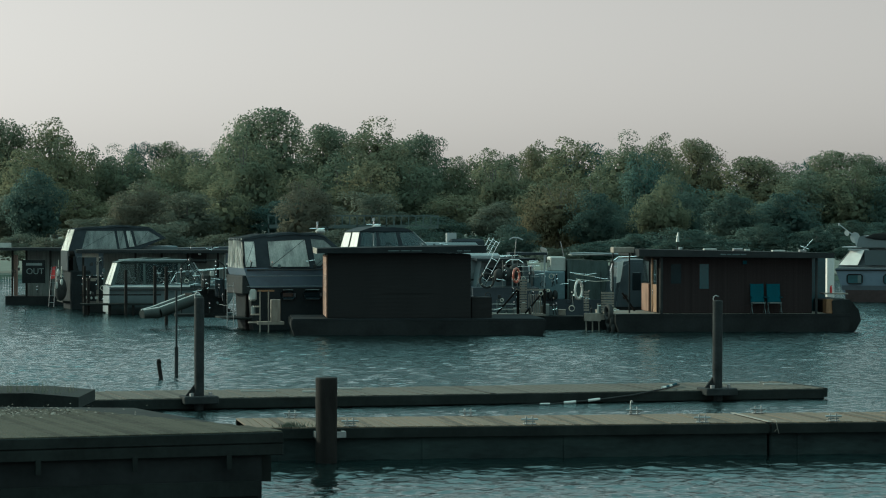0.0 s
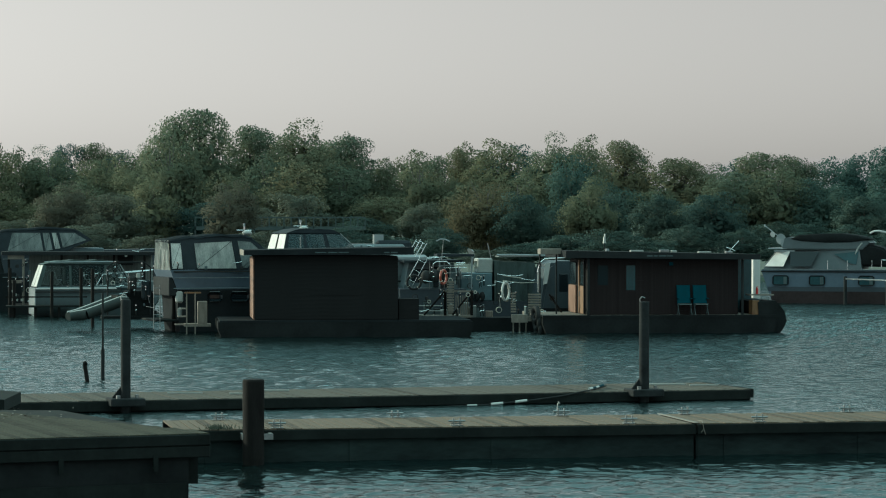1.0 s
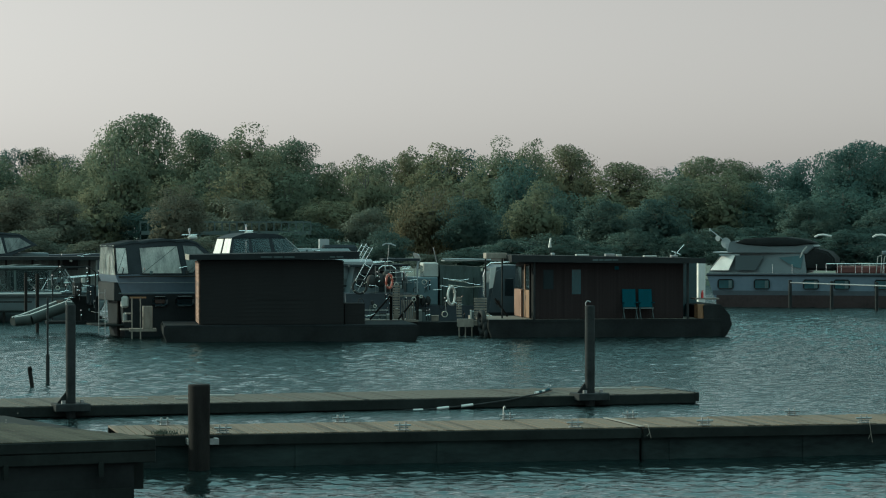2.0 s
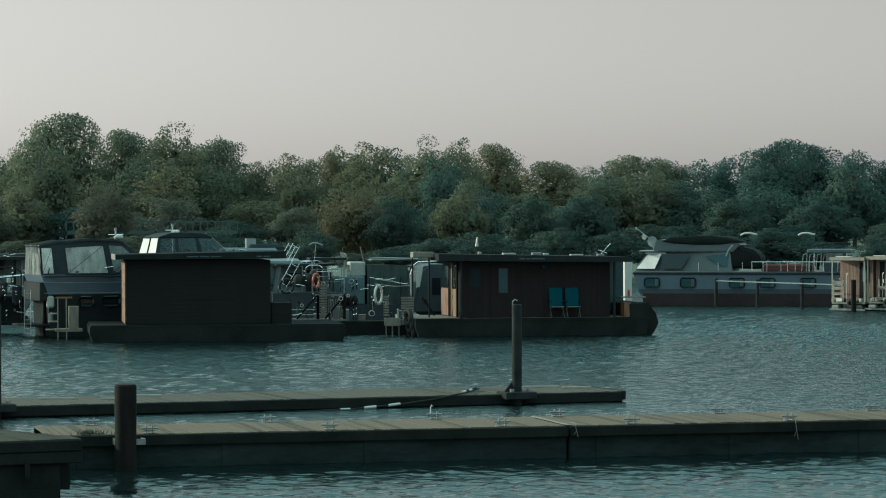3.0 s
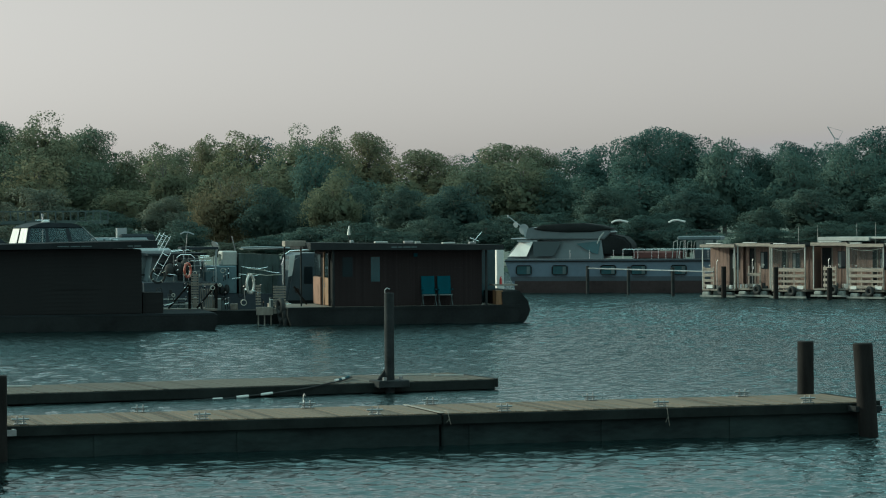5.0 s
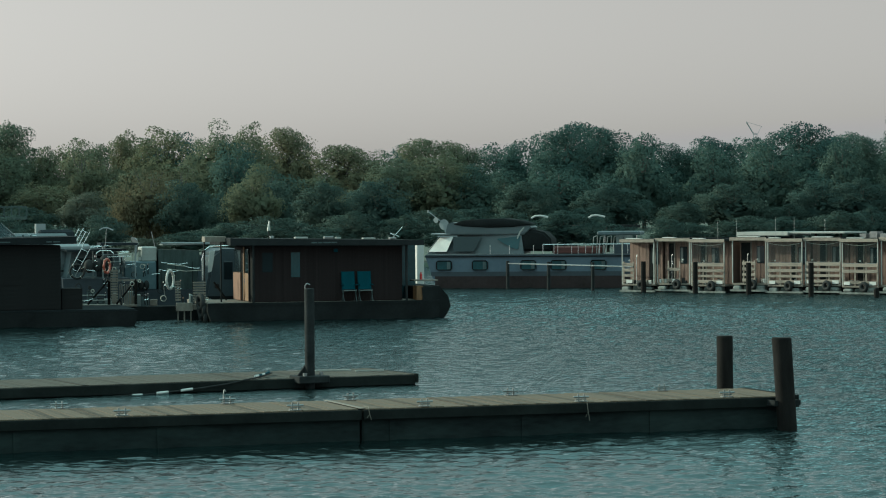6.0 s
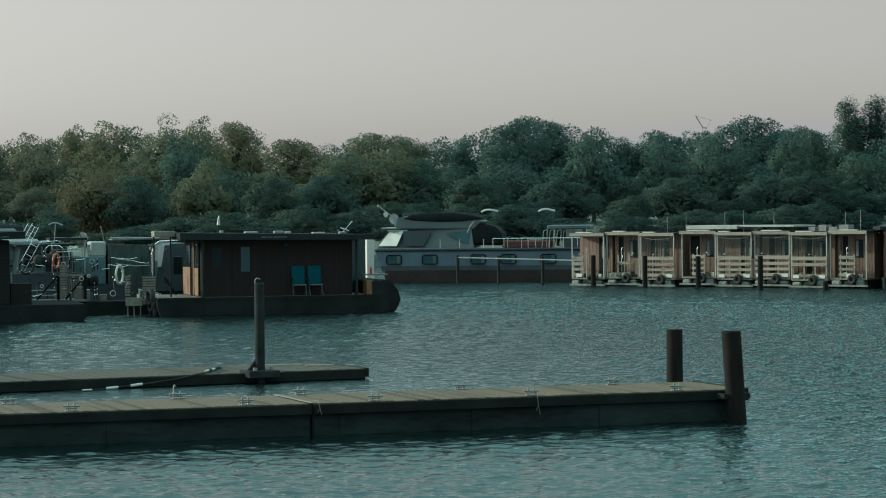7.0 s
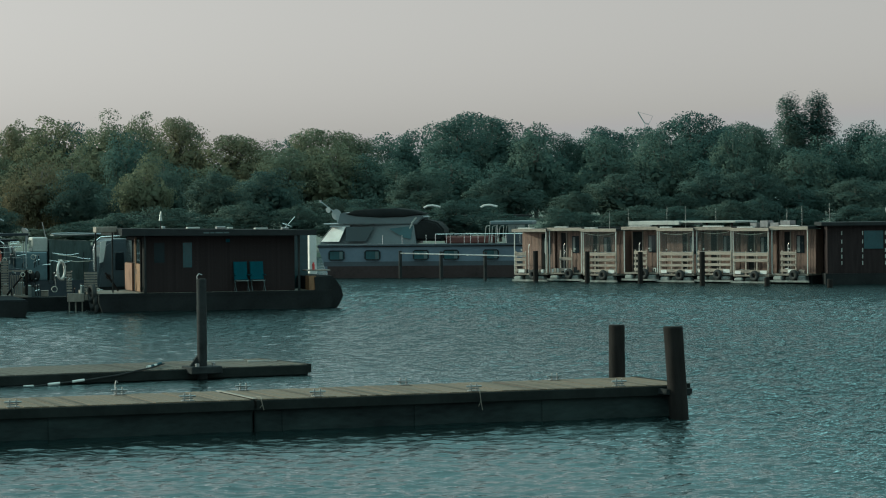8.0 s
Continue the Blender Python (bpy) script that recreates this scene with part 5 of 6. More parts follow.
# low dark dock in front of the small boat
dk = thing("low_dock", pose(-16.2, 123.4, 0, 0, 0, 5), "low dark dock between mooring posts", "dock")
one_box("deck", (0, 3.6, 0, 0.9, 0.42, 0.5), M_BEAM, dk)
for k in range(4):
    one_box("leg", (0.2 + k * 1.05, 0.32 + k * 1.05, 0.1, 0.22, -0.5, 0.42), M_PILE, dk)
one_box("rail", (0, 3.6, 0.02, 0.08, 0.86, 0.92), M_PILE, dk)
# black fender and gear on the navy stern
fd = thing("fender", pose(-18.25, 132.0, 0.55), "black teardrop fender hung at a navy stern", "fender")
bm = B()
bmesh.ops.create_uvsphere(bm, u_segments=14, v_segments=10, radius=0.3)
for v in bm.verts:
    v.co.z = v.co.z * 1.9 + 0.4
smooth(part("body", bm, M_RUBBER, fd), 60)
one_rod("rope", (0, 0, 0.9), (0.05, 0, 1.5), 0.015, M_ROPE, fd, seg=5)

sign = thing("sign_board", pose(-20.9, 138.3, 0, 0, 0, 2), "dark board with pale capital letters on a houseboat", "sign")
one_box("board", (-0.15, 1.0, 0, 0.04, 1.1, 2.25), M_HULLBLACK, sign)
txt = bpy.data.curves.new("letters", "FONT")
txt.body, txt.size, txt.extrude = "OUT", 0.42, 0.006
to = new("letters", txt)
bpy.context.view_layer.update()
tm = bpy.data.meshes.new_from_object(to.evaluated_get(bpy.context.evaluated_depsgraph_get()))
bpy.data.objects.remove(to)
tm.materials.append(M_GREYCANVAS)
to = new("letters", tm)
to.parent = sign
to.matrix_local = pose(0.05, -0.012, 1.55, 90, 0, 0)
one_box("letter_bar", (0.05, 0.85, -0.012, -0.002, 1.98, 2.1), M_GREYCANVAS, sign)
bm = B()
slab(bm, [(0, 1.3), (0.22, 1.35), (0.25, 1.95), (0.1, 1.9)], -0.02, 0.02)
solid("red_flag", bm, M_RED, pose(-19.6, 138.1, 0), "small limp red flag on the houseboat porch", "flag")

# grey inflatable hung by its stern
din = thing("inflatable_dinghy", pose(-10.62, 108.0, 0.82, 0, 19, 205) @ Matrix.Scale(0.88, 4), "grey inflatable dinghy hung tilted over the water", "dinghy")
for s in (-1, 1):
    bm = B()
    for a, b, r0, r1 in ((( -1.35, s * 0.55, 0), (-1.0, s * 0.55, 0), 0.08, 0.23), ((-1.0, s * 0.55, 0), (0.7, s * 0.5, 0), 0.23, 0.23), ((0.7, s * 0.5, 0), (1.3, s * 0.16, 0.12), 0.23, 0.2)):
        rod(bm, a, b, r0, r1, 14)
    smooth(part("tube", bm, M_DINGHY, din, "grey rubber tube"), 50)
one_box("floor", (-1.0, 0.9, -0.5, 0.5, -0.16, -0.1), M_DINGHY, din)
# white rods added along the tubes paint their sunlit top edge
for s in (-1, 1):
    bm = B()
    path_rod(bm, [(-1.3, s * 0.55, 0.10), (-1.0, s * 0.55, 0.225), (0.7, s * 0.5, 0.225), (1.3, s * 0.16, 0.31)], 0.03, 6)
    part("sunlit_edge_strip", bm, M_WHITECANVAS, din, "pale strip standing for the sunlit top edge of the tube")
one_box("transom", (-1.02, -0.96, -0.45, 0.45, -0.12, 0.3), M_BEAM, din)

for x, y, z in ((-16.4, 126.5, 2.1), (-14.1, 123.0, 2.0), (-12.6, 121.0, 2.2), (-15.9, 124.0, 1.6), (-11.2, 112.0, 2.3), (-7.6, 107.2, 1.9), (-7.2, 107.2, 1.9)):
    pile(x, y, z, 0.07, M_PILE, label="thin dark mooring post between the boats", name="mooring_post", seg=10)

ladder(pose(-8.3, 106.4, 0.1, 0, 0, 8), 1.7, 0.24, M_GALV, "bright steel bathing ladder at a boat's stern")
stl = thing("landing_steps", pose(-7.0, 104.6, 0, 0, 0, 6), "timber boarding steps with a pale cabinet beside the houseboat", "steps")
one_box("deck", (0, 1.0, 0, 0.9, 0.25, 0.35), M_PALEWOOD, stl)
for x in (0.06, 0.38):
    one_box("post", (x, x + 0.045, 0, 0.05, -0.3, 1.55), M_PALEWOOD, stl)
one_box("handrail", (0.0, 0.62, 0.0, 0.06, 1.5, 1.56), M_OAK, stl)
one_box("cabinet", (0.5, 0.86, 0.1, 0.5, 0.35, 1.2), M_PALEWOOD, stl, "pale cabinet", 0.01)
for k in range(3):
    one_box("tread", (-0.35 + k * 0.1, 0.1, 0.1, 0.7, 0.3 + k * 0.3, 0.34 + k * 0.3), M_PALEWOOD, stl)

# jetty and gear between the two houseboats
jt = thing("jetty", pose(2.0, 107.5, 0, 0, 0, 4), "dark timber jetty with braced handrails between the houseboats", "jetty")
one_box("deck", (0.0, 2.0, 0, 1.8, 0.5, 0.58), M_PALEWOOD, jt, "pale worn deck")
one_box("skirt", (0.0, 5.0, 0.08, 1.7, -0.3, 0.48), M_HULLBLACK, jt)
for x in (0.88, 1.92):
    one_box("rail_post", (x, x + 0.1, 0.05, 0.15, 0.58, 1.55), M_PILE, jt)
one_box("handrail", (0.85, 2.05, 0.04, 0.12, 1.48, 1.55), M_PALEWOOD, jt)
for a, b in (((0.1, 0.0, 0.6), (0.9, 0.0, 1.52)), ((1.2, -0.05, 0.6), (1.98, -0.05, 1.55)), ((5.0, 0, 1.4), (5.5, 0, 0.7))):
    one_rod("brace", a, b, 0.04, M_PILE, jt, seg=6)
for z in (0.75, 0.95):
    one_rod("lower_rail", (-0.1, 0.3, z), (0.85, 0.3, z), 0.02, M_OFFWHITE, jt, seg=6)
for k in range(6):
    one_box("baluster", (1.35 + k * 0.09, 1.39 + k * 0.09, 0.2, 0.24, 0.58, 1.35), M_PALEWOOD, jt)


def slat_crate(m, w, n, label):
    c = thing("slatted_crate", m, label, "crate", "crates")
    for x in (0.0, w - 0.03):
        one_box("upright", (x, x + 0.03, 0.02, 0.25, 0, n * 0.1), M_BEAM, c)
    for k in range(n):
        one_box("slat", (-0.02, w + 0.02, -0.02, 0.015, k * 0.1 + 0.01, k * 0.1 + 0.075), M_PALEWOOD, c)
    return c


slat_crate(pose(3.0, 107.3, 0.75), 0.24, 12, "tall narrow slatted timber rack on the jetty")
slat_crate(pose(5.45, 106.6, 0.72), 0.16, 8, "slim slatted timber rack beside the jetty")
slat_crate(pose(6.12, 106.6, 0.68), 0.46, 8, "wide slatted timber rack beside the jetty")
tb = thing("boarding_plank", pose(5.45, 106.2, 0.35), "pale timber boarding platform on white legs", "platform")
one_box("top_board", (0, 0.62, 0, 0.5, 0.0, 0.3), M_PALEWOOD, tb)
one_box("top_board", (0.64, 1.05, 0.05, 0.5, 0.05, 0.24), M_PALEWOOD, tb)
for x in (0.06, 0.3, 0.55):
    one_rod("leg", (x, 0.1, -0.6), (x, 0.1, 0.0), 0.028, M_PALEWOOD, tb, seg=6)
for k in range(3):
    bm = B()
    torus(bm, (0, 0, 0), (1, 0.3, 0), 0.26, 0.1, 16, 8)
    smooth(solid("tyre_fender", bm, M_RUBBER, pose(6.35 + 0.05 * k, 105.9, 0.55 - 0.28 * k + 0.12), "black tyre fender hung at the jetty corner", "tyre", "tyres"), 80)

life_ring(pose(1.72, 108.2, 1.86), M_RUBBER, "dark life ring hung on a boat rail")
life_ring(pose(2.88, 108.6, 2.06, 0, 0, 62), M_ORANGE, "orange life ring hung on a boat rail")
ob = life_ring(pose(5.28, 107.6, 1.52, 0, 12, 64), M_WHITECANVAS, "large white life ring hung on a post")
ob.scale = (1.3, 0.9, 1.3)

# stern-to flybridge boat
fb = thing("flybridge_boat", pose(1.3, 112.0, 0, 0, 0, 3), "grey-white flybridge boat moored stern-on with steel ladders", "boat", "moored boats")
bm = B()
slab(bm, [(0, -0.3), (2.5, -0.3), (2.6, 1.5), (-0.1, 1.5)], 0, 7)
part("hull", bm, M_NAVY, fb)
one_box("bathing_platform", (0.05, 2.45, -0.7, 0.0, 0.35, 0.45), M_BEAM, fb)
bm = B()
slab(bm, [(0.15, 1.5), (2.4, 1.5), (2.2, 2.55), (0.35, 2.55)], 1.2, 5.5)
part("cabin", bm, M_STEELBLUE, fb)
one_box("cabin_window", (0.45, 1.2, 1.17, 1.199, 1.75, 2.3), M_DARKGLASS, fb)
one_box("cabin_door", (1.35, 2.0, 1.17, 1.199, 1.55, 2.4), M_DARKGLASS, fb)
one_box("flybridge_deck", (0.1, 2.5, 0.6, 5.2, 2.58, 2.66), M_CANVAS, fb)
one_box("hard_top", (1.45, 2.95, 0.3, 2.2, 2.82, 2.92), M_CANVAS, fb, "dark hard top")
for x in (1.55, 2.85):
    one_rod("top_post", (x, 0.4, 1.5), (x, 0.4, 2.82), 0.03, M_WHITE, fb, seg=6)
for z in (1.95, 2.45):
    one_rod("stern_rail", (1.2 + z * 0.1, 0.05, z), (2.6, 0.05, z), 0.012, M_GALV, fb, seg=6)
bm = B()
path_rod(bm, [(1.4, 0.1, 3.45), (1.55, 0.1, 3.53), (1.75, 0.1, 3.52), (1.95, 0.1, 3.43)], 0.03)
part("mast_arc", bm, M_WHITE, fb, "white curved mast top")
one_rod("mast", (1.6, 0.1, 2.6), (1.68, 0.1, 3.5), 0.014, M_GALV, fb, seg=6)
bm = B()
path_rod(bm, [(1.25, 0.05, 1.9), (1.25, 0.05, 2.5), (1.4, 0.05, 2.62), (1.8, 0.05, 2.62), (1.95, 0.05, 2.5), (1.95, 0.05, 1.9)], 0.018)
part("stern_arch", bm, M_CHROME, fb)
for x, z in ((0.95, 2.15), (1.28, 2.2), (1.58, 2.32)):
    bm = B()
    bmesh.ops.create_uvsphere(bm, u_segments=12, v_segments=8, radius=0.22)
    for v in bm.verts:
        v.co = Vector((v.co.x + x, v.co.y - 0.1, v.co.z * 1.25 + z - 0.15))
    smooth(part("seat_cushion", bm, M_RUBBER, fb, "round black seat cushion"), 60)
for x0, z0, ln in ((1.4, 1.7, 1.32), (1.72, 2.95, 0.66), (1.55, 2.95, 0.66)):
    ladder(pose(x0, 111.6, z0, 0, 29, 0), ln, 0.3, M_CHROME, "bright steel inclined boat ladder", 3)

# boxy cabin boat with tarpaulin tent
cb2 = thing("cabin_boat", pose(3.75, 114.6, 0, 0, 0, 3), "blue-grey cabin boat with white wheelhouse and grey tarpaulin tent", "boat", "moored boats")
bm = B()
slab(bm, [(-0.1, 0.95), (3.7, 0.95), (3.6, -0.3), (0.2, -0.3)], 0, 2.4)
part("hull", bm, M_NAVY, cb2)
one_box("cabin", (0.0, 1.32, 0.05, 2.2, 0.95, 2.12), M_PALEBLUE, cb2, "blue-grey cabin", 0.04)
one_box("wheelhouse", (0.72, 1.36, 0.2, 1.8, 2.12, 2.72), M_OFFWHITE, cb2, "white wheelhouse", 0.04)
one_box("wheelhouse_window", (0.72 - 0.008, 0.72, 0.4, 1.6, 2.3, 2.6), M_DARKGLASS, cb2)
bm = B()
slab(bm, [(1.42, 0.95), (3.3, 0.95), (3.1, 2.55), (1.42, 2.62)], 0.1, 2.0)
part("tarpaulin_tent", bm, M_TARP, cb2, "grey tarpaulin tent")
bm = B()
path_rod(bm, [(1.5, 0.0, 2.86), (2.2, 0.0, 2.88), (3.6, 0.0, 2.84)], 0.035)
part("roof_rail", bm, M_WHITE, cb2, "white roof rail")
one_box("roof_sheet", (1.6, 3.5, 0.05, 1.6, 2.78, 2.82), M_GREYCANVAS, cb2)
bm = B()
path_rod(bm, [(0.45, -0.02, 2.15), (0.5, -0.02, 2.75), (0.58, -0.02, 2.87), (-0.8, -0.02, 2.9)], 0.03)
part("arch_tube", bm, M_WHITE, cb2)
for k in range(3):
    bm = B()
    bmesh.ops.create_uvsphere(bm, u_segments=10, v_segments=8, radius=0.12)
    for v in bm.verts:
        v.co = Vector((v.co.x + 0.45 + 0.22 * k, v.co.y - 0.12, v.co.z * 1.7 + 1.15))
    smooth(part("small_fender", bm, M_RUBBER, cb2), 60)
bm = B()
rod(bm, (0.42, -0.1, 2.98), (0.5, -0.05, 3.05), 0.2, 0.05, 12)
part("dish", bm, M_WHITE, cb2, "small white dish")
one_rod("aerial", (1.3, 0.3, 2.7), (1.15, 0.3, 3.35), 0.02, M_GALV, cb2, seg=5)
for z0, x1 in ((2.05, 5.9), (1.86, 6.6)):
    bm = B()
    path_rod(bm, [(5.25, 109.4, z0 + 0.05), (5.6, 109.4, z0), (6.0, 109.4, z0 - 0.05), (x1, 109.4, z0 - 0.02)], 0.012)
    solid("mooring_rope", bm, M_ROPE, Matrix(), "slack pale mooring rope beside a boat", "rope", "ropes")

gear(fb, 0.2, 2.7, -0.3, 0.8, 2.6, 30, 7)
gear(cb2, 0.0, 3.6, -0.5, 0.7, 2.0, 18, 8)
gear(jt, 0.0, 5.2, -0.12, 0.65, 1.5, 24, 9)
for z0, x0, x1, mt in ((2.66, 0.9, 2.5, M_STEELPILE), (2.36, 1.55, 2.6, M_CHROME), (2.16, 1.7, 2.6, M_GALV), (1.55, 0.2, 1.2, M_GALV)):
    one_rod("guard_rail", (x0, -0.2, z0), (x1, -0.2, z0 + 0.02), 0.014, mt, fb, seg=6)
for x in (1.1, 1.7, 2.3, 2.7):
    one_rod("guard_post", (x, -0.2, 1.5), (x, -0.2, 2.62), 0.013, M_GALV, fb, seg=6)
for z0, x0, x1 in ((2.02, 1.5, 2.6), (1.72, 1.45, 2.3), (1.84, 2.5, 3.2)):
    bm = B()
    path_rod(bm, [(x0, -0.1, z0 + 0.06), (x0 + 0.3 * (x1 - x0), -0.1, z0 + 0.01), (x0 + 0.7 * (x1 - x0), -0.1, z0 - 0.03), (x1, -0.1, z0 + 0.03)], 0.010, 5)
    part("guard_line", bm, M_CHROME, cb2, "slack steel guard line")
for x in (1.5, 2.1, 2.8, 3.4):
    one_rod("guard_post", (x, -0.1, 0.95), (x, -0.1, 2.1), 0.013, M_STEELPILE, cb2, seg=6)
kr = random.Random(12)
for k in range(14):
    x, z, w, h = kr.uniform(0.1, 4.6), 0.58, kr.uniform(0.12, 0.35), kr.uniform(0.15, 0.5)
    bx = thing("storage_box", jt.matrix_world @ pose(x, kr.uniform(0.7, 1.3), z if x < 1.8 else 0.48, 0, 0, kr.uniform(-15, 15)), ("dark plastic box standing on the jetty", "grey lidded box standing on the jetty", "weathered timber box standing on the jetty")[k % 3], "box", "boxes on the jetty")
    one_box("body", (0, w, 0, 0.3, 0, h), (M_DARKCANVAS, M_GREYCANVAS, M_PALEWOOD)[k % 3], bx, "", 0.012)
    one_box("lid", (-0.01, w + 0.01, -0.01, 0.31, h, h + 0.04), (M_RUBBER, M_OFFWHITE, M_PALEWOOD)[k % 3], bx, "", 0.01)

# rounded pale boat beside the second houseboat
rbt = thing("motor_boat", pose(6.85, 111.5, 0, 0, 0, 4), "rounded pale motor boat with oval window beside the houseboat", "boat", "moored boats")
bm = B()
slab(bm, [(0.0, 0.7), (0.15, 1.5), (0.3, 2.45), (0.6, 2.65), (1.6, 2.65), (1.7, 0.7), (1.5, -0.3), (0.3, -0.3)], 0, 4)
bmesh.ops.bevel(bm, geom=bm.edges[:], offset=0.12, segments=2, affect="EDGES")
smooth(part("cabin", bm, M_DIMGREY, rbt), 50)
bm = B()
box(bm, 0.72, 1.2, -0.015, 0.1, 1.35, 2.2, 0.08)
part("window", bm, M_DARKGLASS, rbt, "dark rounded window")
bm = B()
rod(bm, (0.5, -0.012, 1.15), (0.5, 0.1, 1.15), 0.1, seg=14)
part("porthole", bm, M_DARKGLASS, rbt)
bm = B()
quad(bm, [(0.12, -0.1, 1.7), (0.28, -0.1, 1.75), (0.42, -0.1, 2.6), (0.18, -0.1, 2.55)])
part("side_sheet", bm, M_WHITECANVAS, rbt, "bright white side sheet")
bm = B()
path_rod(bm, [(-0.1, -0.15, 1.4), (-0.12, -0.15, 2.2), (0.0, -0.15, 2.6), (0.2, -0.15, 2.75), (1.0, -0.15, 2.78)], 0.025)
part("frame_tube", bm, M_CHROME, rbt)
one_box("lower_hull", (0.1, 1.7, -0.1, 3.8, -0.2, 0.75), M_HULLBLACK, rbt)
bm = B()
box(bm, 0, 0.82, 0, 0.7, 0, 0.22, 0.015)
solid("roof_crate", bm, M_PALEWOOD, pose(6.56, 106.4, 2.97, 0, 0, 6), "pale flat crate on a cabin roof edge", "crate")
cf_post = thing("carport_frame", pose(6.5, 106.6, 0, 0, 0, 6), "thin dark frame carrying a pale roof crate", "frame")
for x in (0.1, 0.75):
    one_rod("post", (x, 0.3, 0.6), (x, 0.3, 2.97), 0.03, M_STEELPILE, cf_post, seg=6)

# boat roofs behind the first houseboat
rb = thing("cabin_boat", pose(-1.2, 118.0, 0, 0, 0, 6), "low white boat roof with dark windows behind the houseboat", "boat", "moored boats")
smooth(part("hull", hull_shape(7, 2.6, 1.6, 2.0), M_WHITE, rb), 45)
one_box("cabin", (0.3, 2.6, -1, 1, 1.6, 3.3), M_GREYBLUE, rb, "", 0.1)
one_box("wheelhouse", (1.4, 2.9, -0.8, 0.8, 3.0, 3.45), M_CANVAS, rb, "", 0.1)
one_box("lamp_box", (1.35, 1.75, -0.3, 0.3, 3.3, 3.7), M_WHITE, rb)

# ---- the long white barge yacht ----
yt = thing("barge_yacht", pose(21.5, 149.5, 0, 0, 0, -17), "long pale blue barge yacht with flybridge, dark covers and square windows", "yacht", "moored boats")
bm = B()
slab(bm, [(0.0, 1.75), (11.4, 1.75), (11.4, 0.2), (11.2, -0.4), (1.2, -0.4), (0.5, 0.3)], -1.9, 1.9)
part("hull", bm, M_YACHT, yt, "blue-grey painted hull")
one_box("lower_band", (0.35, 11.35, -1.915, 1.915, 0.62, 0.86), M_NAVY, yt, "dark blue band")
one_box("antifouling", (0.55, 11.3, -1.925, 1.925, -0.35, 0.62), M_ANTIFOUL, yt, "brown underwater paint")
one_box("rub_rail", (0.0, 11.4, -1.96, 1.96, 1.64, 1.70), M_HULLBLACK, yt, "dark rubbing strake")
one_box("toe_rail", (0.05, 11.4, -1.94, -1.88, 1.751, 1.80), M_YACHTTOP, yt)
for x in (1.05, 3.0, 5.62, 7.25, 9.4):
    bm = B()
    box(bm, x - 0.43, x + 0.43, -1.93, -1.9, 0.93, 1.47, 0.1)
    w = part("window_frame", bm, M_HULLBLACK, yt, "dark rounded window frame")
    bm = B()
    box(bm, x - 0.37, x + 0.37, -1.942, -1.931, 0.98, 1.42, 0.004)
    part("pane", bm, M_TEALGLASS, w, "teal reflecting pane")
    one_box("curtain", (x + 0.16, x + 0.33, -1.946, -1.943, 1.0, 1.40), M_DARKCANVAS, w)
wide = lambda z: 1.72 - (z - 1.75) * 0.22
# deckhouse with raked screen, then the flybridge coaming over it
bm = B()
slab(bm, [(0.02, 1.80), (5.35, 1.80), (5.2, 2.82), (0.78, 2.82)], 0, 0, wide)
for v in bm.verts:
    if v.co.x < 1.0:
        v.co.y *= 0.72
bmesh.ops.triangulate(bm, faces=bm.faces[:])
part("deckhouse", bm, M_YACHTTOP, yt, "grey deckhouse with raked screen")
bm = B()
slab(bm, [(1.05, 2.86), (5.35, 2.84), (5.75, 3.22), (5.6, 3.34), (4.2, 3.30), (2.2, 3.40), (1.45, 3.52), (1.2, 3.45)], -1.52, 1.52)
bmesh.ops.bevel(bm, geom=[e for e in bm.edges if abs(e.verts[0].co.y - e.verts[1].co.y) < 1e-4], offset=0.05, segments=2, affect="EDGES")
smooth(part("flybridge_coaming", bm, M_YACHTTOP, yt, "grey flybridge side"), 50)
one_box("roof_wing", (0.30, 1.35, -1.5, 1.5, 2.86, 2.93), M_WHITE, yt, "white roof wing", 0.02)
side_pane("side_window", [(1.55, 1.95), (2.62, 1.95), (3.05, 2.72), (1.5, 2.74)], wide, M_DARKGLASS, yt, "black side window")
side_pane("side_window", [(3.85, 2.62), (5.15, 2.76), (5.05, 2.05), (4.7, 2.12)], wide, M_TEALGLASS, yt, "dark wedge window")
for y0, y1 in ((-1.22, -0.62), (-0.56, 0.0), (0.06, 0.62), (0.68, 1.22)):
    bm = B()
    quad(bm, [(0.04, y0, 1.93), (0.04, y1, 1.93), (0.70, y1 * 0.97, 2.74), (0.70, y0 * 0.97, 2.74)], -0.02)
    part("windscreen_cover", bm, M_WHITECANVAS, yt, "white-covered windscreen pane")
bm = B()
quad(bm, [(0.10, -1.24, 1.94), (1.15, -1.66, 1.94), (1.5, -1.53, 2.74), (0.76, -1.20, 2.76)], -0.03)
part("screen_cover", bm, M_WHITECANVAS, yt, "sunlit white screen cover")
bm = B()
slab(bm, [(1.5, 3.42), (2.1, 3.30), (3.4, 3.22), (4.7, 3.24), (5.75, 3.40), (5.1, 3.60), (4.2, 3.72), (3.1, 3.70), (2.0, 3.62)], -1.6, 1.4)
bmesh.ops.bevel(bm, geom=bm.edges[:], offset=0.05, segments=1, affect="EDGES")
smooth(part("flybridge_cover", bm, M_HULLBLACK, yt, "dark sagging canvas flybridge cover"), 50)
bm = B()
path_rod(bm, [(5.35, -1.5, 3.22), (5.12, -1.5, 2.95), (4.98, -1.5, 2.6), (5.0, -1.5, 2.25), (5.2, -1.5, 1.95)], 0.05, 6)
part("cover_rim", bm, M_OFFWHITE, yt, "pale curved rim")
bm = B()
